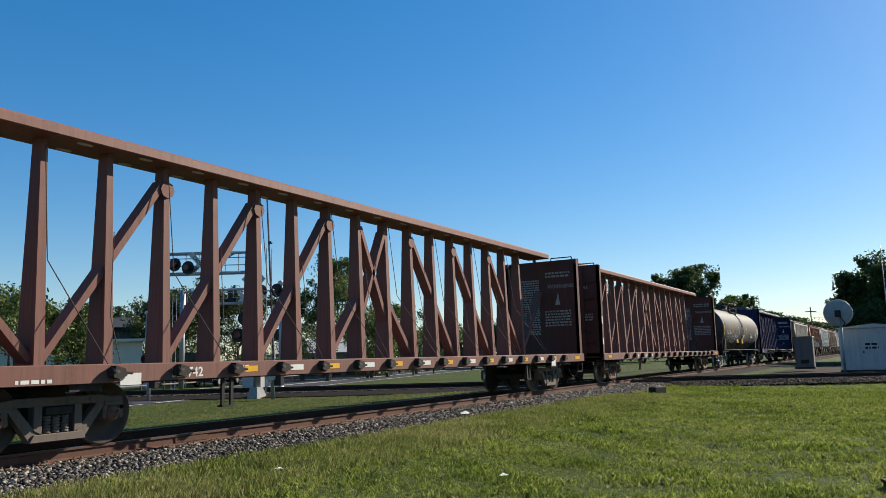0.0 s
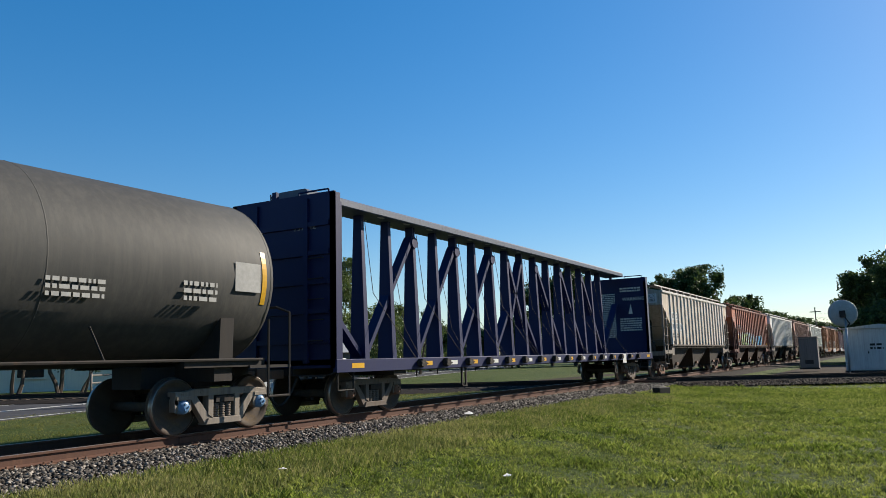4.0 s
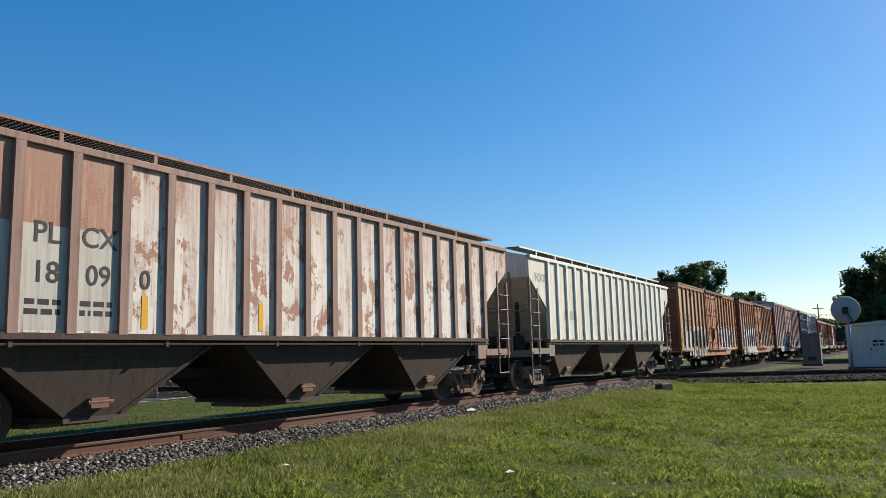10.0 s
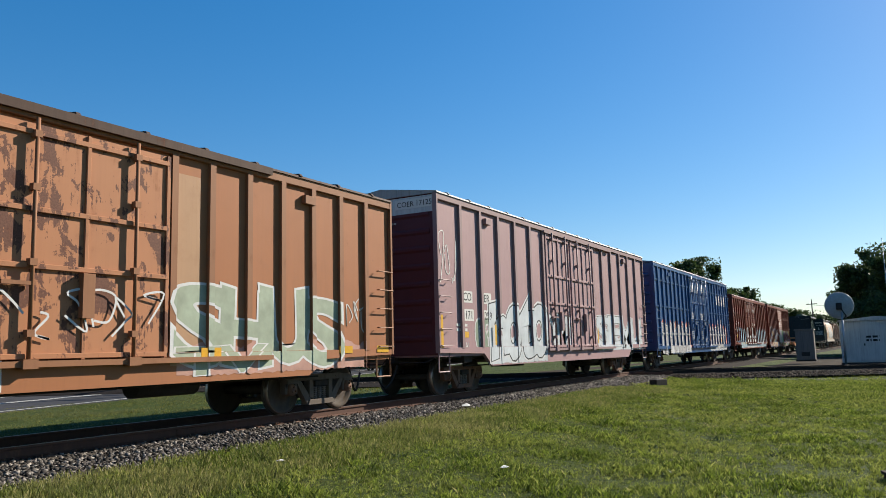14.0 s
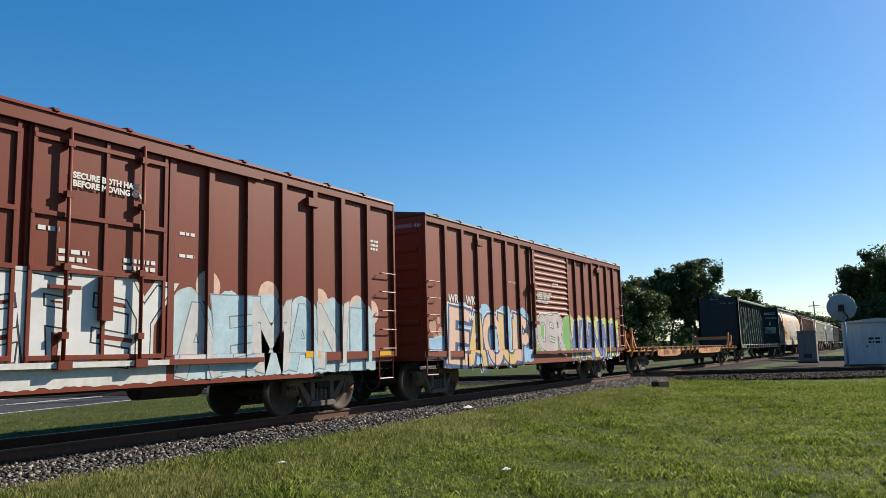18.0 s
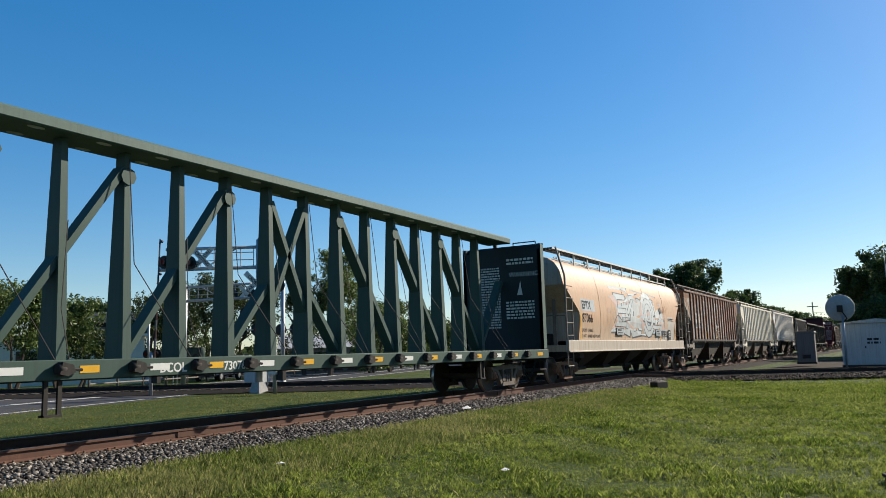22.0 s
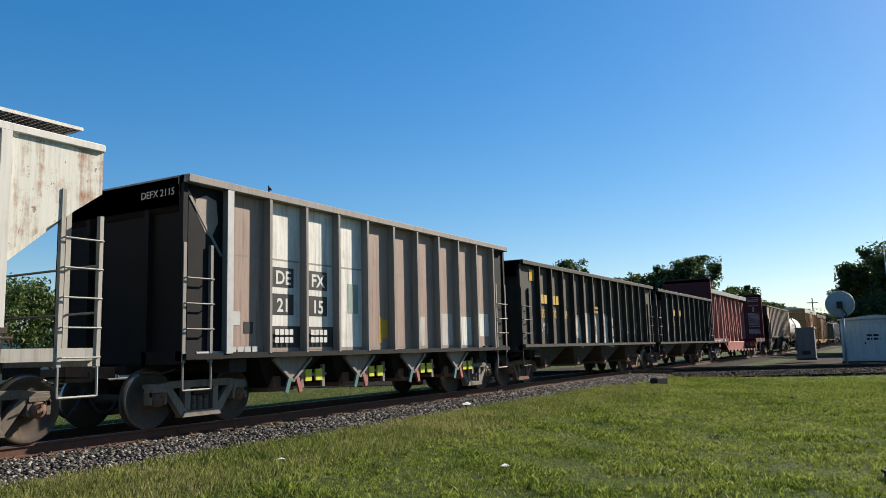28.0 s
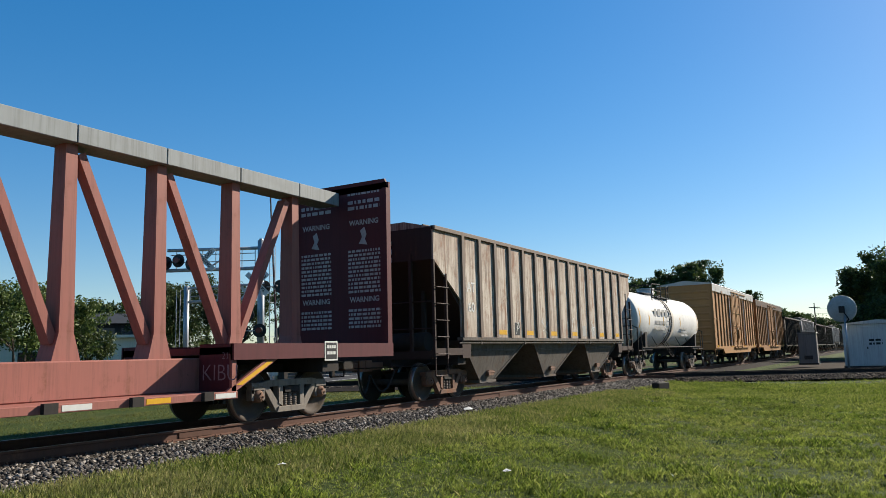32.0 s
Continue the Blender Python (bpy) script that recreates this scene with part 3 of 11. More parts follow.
def boxcar(label, xl, xr, side, post, roof, eave, doors, door_mat, door_kind="plug", posts=(), end=None, wheels="cast", sill=0.74, base=1.08, girts=(), track=None):
    """doors: (x0, x1) spans; posts: the places of the side posts, all measured from the car's middle."""
    car, h = start_car("box_car", label, "freight car", xl, xr)
    end = end or side
    part("body", Shape().box(-h + 0.08, h - 0.08, -1.60, 1.60, base - 0.1, eave), side, car)
    for e in (-1, 1):
        y0, y1 = sorted((e * 1.565, e * 1.66))
        part("side_sill", Shape().prism([(-h, base + 0.12), (h, base + 0.12), (h, base), (h - 2.35, base - 0.05), (h - 2.8, sill), (-h + 2.8, sill), (-h + 2.35, base - 0.05), (-h, base)], "y", y0, y1), side, car)
        part("top_chord", Shape().box(-h, h, min(e * 1.55, e * 1.665), max(e * 1.55, e * 1.665), eave - 0.16, eave + 0.03), post, car, bevel=0.012)
    s = Shape().prism([(-1.69, eave), (-1.66, eave + 0.05), (0, eave + 0.27), (1.66, eave + 0.05), (1.69, eave)], "x", -h, h)
    k = -h + 0.6
    while k < h - 0.3:
        s.prism([(-1.70, eave + 0.035), (-1.66, eave + 0.085), (0, eave + 0.31), (1.66, eave + 0.085), (1.70, eave + 0.035)], "x", k - 0.035, k + 0.035)
        k += 1.16
    part("roof", s, roof, car)
    # corrugated ends
    for e in (-1, 1):
        xs = sorted((e * (h - 0.085), e * (h - 0.05)))
        wall = part("end_wall", Shape().prism([(-1.6, base - 0.05), (1.6, base - 0.05), (1.6, eave - 0.02), (0, eave + 0.24), (-1.6, eave - 0.02)], "x", *xs), end, car)
        rib = Shape().prism([(e * (h - 0.06), -0.10), (e * (h - 0.02), -0.03), (e * (h - 0.02), 0.03), (e * (h - 0.06), 0.10)], "y", -1.42, 1.42).mesh("end_corrugation", end)
        z = base + 0.35
        while z < eave - 0.3:
            part("end_corrugation", rib, None, wall, at=(0, 0, z))
            z += 0.44
        for f in (-1, 1):
            s = Shape().box(e * h - 0.05 if e > 0 else e * h - 0.01, e * h + 0.01 if e > 0 else e * h + 0.05, min(f * 1.55, f * 1.67), max(f * 1.55, f * 1.67), base, eave)
            part("corner_post", s, post, car)
    me = [Shape().box(-0.06, 0.06, min(f * 1.565, f * 1.672), max(f * 1.565, f * 1.672), base + 0.10, eave - 0.15).mesh("side_post", post) for f in (-1, 1)]
    for x in posts:
        for m2 in me:
            part("side_post", m2, None, car, at=(x, 0, 0))
    for z in girts:
        part("side_girt", Shape().box(-h + 0.1, doors[0][0] - 0.1, -1.645, -1.565, z - 0.035, z + 0.035), post, car)
        part("side_girt", Shape().box(doors[-1][1] + 0.1, h - 0.1, -1.645, -1.565, z - 0.035, z + 0.035), post, car)
    for f in (-1, 1):
        Y = lambda a, b: sorted((f * a, f * b))
        for x0, x1 in doors:
            z0, z1 = base + 0.05, eave - 0.22
            if door_kind == "plug":
                d = part("door", Shape().box(x0, x1, *Y(1.565, 1.66), z0, z1), door_mat, car, "plug door with locking rods and rub rails")
                s = Shape()
                for z in (z0 + 0.02, z0 + (z1 - z0) * 0.38, z0 + (z1 - z0) * 0.62, z1 - 0.16):
                    s.box(x0 + 0.05, x1 - 0.05, *Y(1.66, 1.70), z, z + 0.07)
                for x in (x0 + 0.04, x0 + (x1 - x0) * 0.5, x1 - 0.1):
                    s.box(x, x + 0.06, *Y(1.66, 1.695), z0, z1)
                part("door_frame", s, door_mat, d, bevel=0.006)
                s = Shape()
                for x in (x0 + (x1 - x0) * 0.24, x0 + (x1 - x0) * 0.77):
                    s.cyl((x, f * 1.74, z0 - 0.05), (x, f * 1.74, z1 + 0.06), 0.028, 8)
                    for z in (z0 + 0.3, z0 + 1.2, z1 - 0.9, z1 - 0.2):
                        s.box(x - 0.05, x + 0.05, *Y(1.68, 1.77), z, z + 0.09)
                    s.box(x - 0.1, x + 0.1, *Y(1.66, 1.80), z0 - 0.10, z0 + 0.02)
                s.box(x0 + 0.3, x0 + 0.75, *Y(1.70, 1.76), z0 + 0.95, z0 + 1.0)
                s.box(x0 + (x1 - x0) * 0.5 - 0.06, x0 + (x1 - x0) * 0.5 + 0.12, *Y(1.68, 1.78), z0 + 0.55, z0 + 1.15)
                part("locking_rod", s, post, d)
            else:
                d = part("door", Shape().box(x0, x1, *Y(1.565, 1.675), z0 - 0.05, z1), door_mat, car, "sliding door with horizontal corrugations")
                s = Shape()
                z = z0 + 0.1
                while z < z1 - 0.1:
                    yy = [f * 1.675, f * 1.715, f * 1.715, f * 1.675]
                    s.loft([(x0 + 0.16, yy[0], z - 0.06), (x0 + 0.16, yy[1], z - 0.015), (x0 + 0.16, yy[2], z + 0.015), (x0 + 0.16, yy[3], z + 0.06)],
                           [(x1 - 0.12, yy[0], z - 0.06), (x1 - 0.12, yy[1], z - 0.015), (x1 - 0.12, yy[2], z + 0.015), (x1 - 0.12, yy[3], z + 0.06)])
                    z += 0.175
                s.box(x0, x0 + 0.13, *Y(1.675, 1.72), z0, z1).box(x1 - 0.09, x1, *Y(1.675, 1.72), z0, z1)
                part("door_corrugation", s, door_mat, d)
                part("door_lock", Shape().box(x0 - 0.16, x0 + 0.16, *Y(1.68, 1.80), z0 + 0.8, z0 + 0.9).box(x0 - 0.12, x0 + 0.1, *Y(1.68, 1.80), z0 + 1.9, z0 + 2.02)
                     .cyl((x0 - 0.05, f * 1.76, z0 + 0.7), (x0 - 0.05, f * 1.76, z0 + 2.05), 0.022, 6), post, d)
        xs = [a for d in doors for a in d]
        s = Shape()
        s.box(min(xs) - 0.1, max(xs) * 1.0 + 2.2 if len(doors) == 1 else max(xs) + 2.0, *Y(1.60, 1.73), *((eave - 0.10, eave + 0.03) if track else (eave - 0.21, eave - 0.14)))
        part("door_track", s, track or post, car)
        s = Shape().box(min(xs) - 0.1, max(xs) * 1.0 + 2.2 if len(doors) == 1 else max(xs) + 2.0, *Y(1.60, 1.76), base - 0.03, base + 0.05)
        part("door_track", s, post, car)
        for e in (-1, 1):
            w = 0.52
            x = -h + 0.04 if e < 0 else h - 0.04 - w
            ladder(car, x, w, base + 0.05, base + 1.7, 5, post, y=f * 1.63 - (0 if f < 0 else 0.03), stiles=False, foot=None)
            s = Shape().tube([(x, f * 1.60, base), (x, f * 1.60, 0.62), (x + w, f * 1.60, 0.62), (x + w, f * 1.60, base)], 0.02, 5)
            part("sill_step", s, post, car)
        for x in (-h + 2.6, h - 2.95):
            part("hoist_block", Shape().box(x, x + 0.3, *Y(1.60, 1.70), eave - 0.47, eave - 0.30), post, car, bevel=0.01)
    for e in (-1, 1):
        part("body_bolster", Shape().box(e * (h - 1.7) - 0.2, e * (h - 1.7) + 0.2, -1.5, 1.5, 0.82, 1.02), GRIME, car)
    part("underframe", Shape().box(-h + 0.2, h - 0.2, -1.4, 1.4, 0.93, 1.0).box(-h + 5, -h + 6.1, -1.1, -0.5, 0.62, 0.95).cyl((h - 6.2, -1.0, 0.72), (h - 5.0, -1.0, 0.72), 0.2, 12)
         .tube([(-h + 2, -1.2, 0.72), (h - 2, -1.2, 0.7)], 0.02, 5), GRIME, car)
    draft_gear(car, h, GRIME, 0.55)
    two_trucks(car, h, xl, 1.7, wheels)
    return car, h


def center_beam(label, xl, xr, mat, chord, wheels="cast", npost=16, decals=(YELLOW, WHITE, YELLOW, WHITE), bulk=None, cable=True, clear=(0, 0)):
    """A flat car with bulkheads and a trussed beam along its middle."""
    car, h = start_car("center_beam_flat_car", label, "freight car", xl, xr)
    bulk = bulk or mat
    part("deck", Shape().box(-h, h, -1.36, 1.36, 1.06, 1.17).box(-h + 3, h - 3, -0.45, 0.45, 0.88, 1.06), mat, car)
    for e in (-1, 1):
        y0, y1 = sorted((e * 1.36, e * 1.46))
        part("side_sill", Shape().box(-h, h, y0, y1, 0.90, 1.165), mat, car, bevel=0.008)
    for e in (-1, 1):
        x0, x1 = sorted((e * h, e * (h - 0.26)))
        s = Shape().box(*sorted((e * h, e * (h - 0.05))), -1.42, 1.42, 1.0, 4.60)
        b = part("bulkhead", s, bulk, car, "tall steel end bulkhead")
        part("inner_sheet", Shape().box(*sorted((e * (h - 0.20), e * (h - 0.25))), -1.30, 1.30, 1.17, 4.42), bulk, b)
        for z in (1.5, 2.1, 2.7, 3.3, 3.9):
            part("bulkhead_rib", Shape().box(*sorted((e * h, e * (h + 0.05))), -1.3, 1.3, z, z + 0.1), bulk, b)
        for y in (-0.7, 0.7):
            part("bulkhead_rib", Shape().box(*sorted((e * h, e * (h + 0.06))), y - 0.06, y + 0.06, 1.1, 4.5), bulk, b)
        for f in (-1, 1):
            ya, yb = sorted((f * 1.30, f * 1.42))
            part("bulkhead_edge", Shape().box(x0, x1 - 0.06 if e < 0 else x1, ya, yb, 1.0, 4.58).box(x0 if e < 0 else x0, x1, ya + 0.01, yb - 0.01, 1.17, 4.40), bulk, b)
            for k in range(5):
                z = 1.55 + 0.42 * k
                part("grab_iron", Shape().tube([(e * (h + 0.02), f * 1.15, z), (e * (h + 0.09), f * 1.15, z), (e * (h + 0.09), f * 0.8, z), (e * (h + 0.02), f * 0.8, z)], 0.012, 5), GRIME, b)
        part("bulkhead_top_rail", Shape().tube([(e * (h - 0.1), -1.2, 4.6), (e * (h - 0.1), -1.2, 4.68), (e * (h - 0.1), -0.4, 4.68), (e * (h - 0.1), -0.4, 4.6)], 0.02, 5), bulk, b)
        part("bracket", Shape().box(*sorted((e * (h - 0.06), e * (h - 0.14))), 0.2, 0.32, 4.6, 4.78), bulk, b)
    step = 1.16
    xs = [(i - (npost - 1) / 2) * step for i in range(npost)]
    me = Shape()
    me.loft([(-0.085, -0.23, 1.16), (0.085, -0.23, 1.16), (0.085, 0.23, 1.16), (-0.085, 0.23, 1.16)], [(-0.055, -0.11, 4.64), (0.055, -0.11, 4.64), (0.055, 0.11, 4.64), (-0.055, 0.11, 4.64)])
    me = me.mesh("beam_post", mat)
    for x in xs:
        part("beam_post", me, None, car, at=(x, 0, 0))
    s = Shape().prism([(-0.40, 4.64), (-0.42, 4.66), (-0.42, 4.79), (-0.36, 4.84), (0.36, 4.84), (0.42, 4.79), (0.42, 4.66), (0.40, 4.64)], "x", -h + 0.35, h - 0.35)
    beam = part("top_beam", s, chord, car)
    # white ovals stand for bright sky showing through holes in the beam
    for i in range(npost - 1):
        x = 0.5 * (xs[i] + xs[i + 1])
        for f in (-1, 1):
            s = Shape().prism([(x + 0.14 * math.cos(a), f * 0.27 + 0.06 * math.sin(a)) for a in (2 * math.pi * k / 10 for k in range(10))], "z", 4.630, 4.638)
            part("slot", s, WHITE, beam)
    mid = (npost - 1) // 2
    def diag(xa, za, xb, zb):
        part("diagonal_brace", Shape().bar((xa, 0, za), (xb, 0, zb), 0.11, 0.26), mat, car)
    for i in range(0, mid - 1, 2):
        diag(xs[i] + 0.1, 1.25, xs[i + 2] - 0.05, 4.35)
        j = npost - 1 - i
        diag(xs[j] - 0.1, 1.25, xs[j - 2] + 0.05, 4.35)
        for k in (i + 2, j - 2):
            part("gusset", Shape().cyl((xs[k], -0.16, 4.22), (xs[k], -0.12, 4.22), 0.15, 8), mat, car)
    diag(xs[mid] + 0.05, 4.35, xs[mid + 1] - 0.03, 2.1)
    diag(xs[mid] + 0.03, 2.1, xs[mid + 1] - 0.05, 4.35)
    diag(xs[mid - 1] + 0.05, 1.25, xs[mid] - 0.03, 2.6)
    diag(xs[mid + 2] - 0.05, 1.25, xs[mid + 1] + 0.03, 2.6)
    diag(xs[0] - 0.08, 1.25, -h + 0.45, 3.4)
    diag(xs[-1] + 0.08, 1.25, h - 0.45, 3.4)
    # winches and painted marks along the side sill
    s2 = Shape()
    s2.prism([(-0.10, 0.98), (0.02, 0.95), (0.13, 1.0), (0.10, 1.1), (-0.06, 1.14)], "y", -1.58, -1.46).cyl((0.1, -1.52, 1.04), (0.26, -1.52, 1.03), 0.022, 6).cyl((-0.12, -1.52, 1.05), (0.0, -1.52, 1.05), 0.07, 8)
    winch = s2.mesh("winch", GRIME)
    for i, x in enumerate(xs):
        part("winch", winch, None, car, at=(x + 0.35, 0, 0))
        if i < npost - 1 and not clear[0] < x + h < clear[1]:
            part("reflector", Shape().box(x + 0.62, x + 0.62 + (0.36 if i % 2 else 0.30), -1.4645, -1.461, 0.985, 1.085), decals[i % len(decals)], car)
    for x in (-h + 0.5, h - 0.9):
        part("reflector", Shape().box(x, x + 0.42, -1.4645, -1.461, 0.985, 1.085), YELLOW, car)
    if cable:
        for i in range(0, npost, 2):
            part("tie_down_cable", Shape().tube([(xs[i] + 0.3, -1.40, 1.15), (xs[i] - 0.12, -0.5, 2.7), (xs[i] - 0.05, -0.22, 4.5)], 0.008, 4), GRIME, car)
            if i + 1 < npost:
                part("tie_down_cable", Shape().tube([(xs[i] + 0.5, -1.40, 1.15), (xs[i] + 0.75, -0.8, 1.9), (xs[i + 1] - 0.02, -0.3, 3.3)], 0.007, 4), GRIME, car)
    for e in (-1, 1):
        part("body_bolster", Shape().box(e * (h - 2.35) - 0.25, e * (h - 2.35) + 0.25, -1.4, 1.4, 0.80, 1.06), GRIME, car)
        s = Shape().tube([(e * (h - 0.1), -1.40, 0.92), (e * (h - 0.1), -1.40, 0.55), (e * (h - 0.62), -1.40, 0.55), (e * (h - 0.62), -1.40, 0.92)], 0.02, 5)
        part("sill_step", s, GRIME, car)
        part("side_step", Shape().box(e * 6.2 - 0.03, e * 6.2 + 0.03, -1.40, -1.36, 0.42, 0.9).box(e * 6.2 + 0.17, e * 6.2 + 0.23, -1.40, -1.36, 0.42, 0.9)
             .box(e * 6.2 - 0.03, e * 6.2 + 0.23, -1.42, -1.30, 0.42, 0.45), GRIME, car)
    draft_gear(car, h, GRIME, 0.6)
    two_trucks(car, h, xl, 2.2, wheels)
    return car, h


def bulkhead_words(car, h, material, x=None, seed=3):
    """The loading notes on the inner face of the far bulkhead."""
    x = h - 0.257 if x is None else x
    lettering(car, "WARNING", x - 0.002, 3.55, 0.22, material, y=-0.28, face="end")
    bars(car, x - 0.002, 4.15, 0.95, 0.07, 2, material, y=-0.2, seed=seed, face="end")
    bars(car, x - 0.002, 2.75, 1.0, 0.06, 6, material, y=-0.15, seed=seed + 1, face="end")
    bars(car, x - 0.002, 3.9, 0.7, 0.05, 24, material, y=0.75, seed=seed + 2, face="end")
    part("notice", Shape().prism([(-0.75, 2.95), (-0.55, 2.95), (-0.60, 3.1), (-0.68, 3.4), (-0.72, 3.1)], "x", x - 0.003, x - 0.001), material, car)


def depressed_beam(label, xl, xr, mat, bulk, chord):
    """The red car: its floor drops between the trucks and a deep sill carries the posts."""
    car, h = start_car("center_beam_flat_car", label, "freight car", xl, xr)
    for e in (-1, 1):
        x0, x1 = sorted((e * h, e * (h - 4.8)))
        part("end_deck", Shape().box(x0, x1, -1.36, 1.36, 1.22, 1.34), bulk, car)
        for f in (-1, 1):
            part("deck_side", Shape().box(x0, x1, *sorted((f * 1.36, f * 1.44)), 1.12, 1.40), bulk, car)
        for y in (-1.40, 1.34):
            s = Shape().prism([(e * (h - 3.9), 1.16), (e * (h - 3.6), 1.16), (e * (h - 4.9), 0.50), (e * (h - 5.1), 0.50)], "y", y, y + 0.06)
            s.box(*sorted((e * (h - 4.7), e * (h - 4.8))), y, y + 0.06, 0.5, 1.4)
            part("drop_brace", s, mat, car)
        # the dark maroon here also stands for the shade on this wall
        for f in (-1, 1):
            part("well_end", Shape().box(*sorted((e * (h - 4.7), e * (h - 4.8))), *sorted((f * 0.62, f * 1.335)), 0.60, 1.40), bulk, car, "maroon end wall of the dropped floor")
        s = Shape()
        s.prism([(e * (h - 3.95), 1.08), (e * (h - 3.8), 1.08), (e * (h - 4.55), 0.70), (e * (h - 4.7), 0.70)], "y", -1.405, -1.402)
        part("reflector", s, YELLOW, car)
        s = Shape().box(*sorted((e * h, e * (h - 0.06))), -1.42, 1.42, 1.3, 5.05).prism([(-1.42, 4.9), (1.42, 4.9), (1.3, 5.14), (-1.3, 5.14)], "x", *sorted((e * h, e * (h - 0.06))))
        b = part("bulkhead", s, bulk, car, "dark red end bulkhead with white notices")
        for z in (1.8, 2.6, 3.4, 4.2):
            part("bulkhead_rib", Shape().box(*sorted((e * h, e * (h + 0.06))), -1.3, 1.3, z, z + 0.12), bulk, b)
        for f in (-1, 1):
            part("bulkhead_edge", Shape().box(*sorted((e * (h - 0.01), e * (h - 0.17))), *sorted((f * 1.30, f * 1.425)), 1.3, 4.9), bulk, b)
        part("body_bolster", Shape().box(e * (h - 2.1) - 0.25, e * (h - 2.1) + 0.25, -1.35, 1.35, 0.85, 1.2), GRIME, car)
    part("well_sill", Shape().box(-h + 4.7, h - 4.7, -0.62, 0.62, 0.60, 1.17), mat, car, "deep centre sill, streaked with rust", bevel=0.02)
    part("well_deck", Shape().box(-h + 4.7, h - 4.7, -1.44, 1.44, 0.48, 0.60), mat, car, bevel=0.008)
    n = 12
    xs = [-9.45, -7.70, -5.94, -4.19, -2.42, -0.65, 0.30, 1.95, 3.57, 5.31, 7.09, 8.83]
    for x in xs:
        s = Shape()
        rings = [[(-a, -b, z), (a, -b, z), (a, b, z), (-a, b, z)] for a, b, z in ((0.24, 0.20, 1.165), (0.125, 0.185, 1.60), (0.10, 0.15, 4.56))]
        s.add([p for r in rings for p in r], [(4 * k + m, 4 * k + (m + 1) % 4, 4 * k + 4 + (m + 1) % 4, 4 * k + 4 + m) for k in range(2) for m in range(4)])
        part("beam_post", s, mat, car, at=(x, 0, 0))
    half = n // 2
    for i in range(n - 1):
        if i == half - 1:
            continue
        up = (i != 0) if i < half else i == n - 2
        a, b2 = (i, i + 1) if up else (i + 1, i)
        part("diagonal_brace", Shape().bar((xs[a] + (0.15 if up else -0.15), 0, 1.45), (xs[b2] + (-0.2 if up else 0.2), 0, 4.45), 0.14, 0.22), mat, car)
    for xa, xb in zip([-h + 0.4] + xs, xs + [h - 0.4]):
        part("beam_panel", Shape().box(xa + 0.008, xb - 0.008, -0.28, 0.28, 4.56, 4.86), chord, car, bevel=0.01)
    for i in range(9):
        x = -h + 5.2 + i * 1.35
        part("reflector", Shape().box(x, x + 0.45, -1.4445, -1.441, 0.50, 0.58), YELLOW if i % 3 == 1 else WHITE, car)
        part("winch", Shape().box(x - 0.3, x - 0.1, -1.52, -1.44, 0.48, 0.62), GRIME, car)
    for i in range(7):
        x = -h + 0.3 + i * 0.62
        part("reflector", Shape().box(x, x + 0.4, -1.4445, -1.441, 1.20, 1.31), (WHITE, YELLOW, WHITE, BLACKMARK, BLACKMARK, WHITE, BLACKMARK)[i], car)
    draft_gear(car, h, GRIME, 0.6)
    two_trucks(car, h, xl, 2.1, "grey")
    return car, h


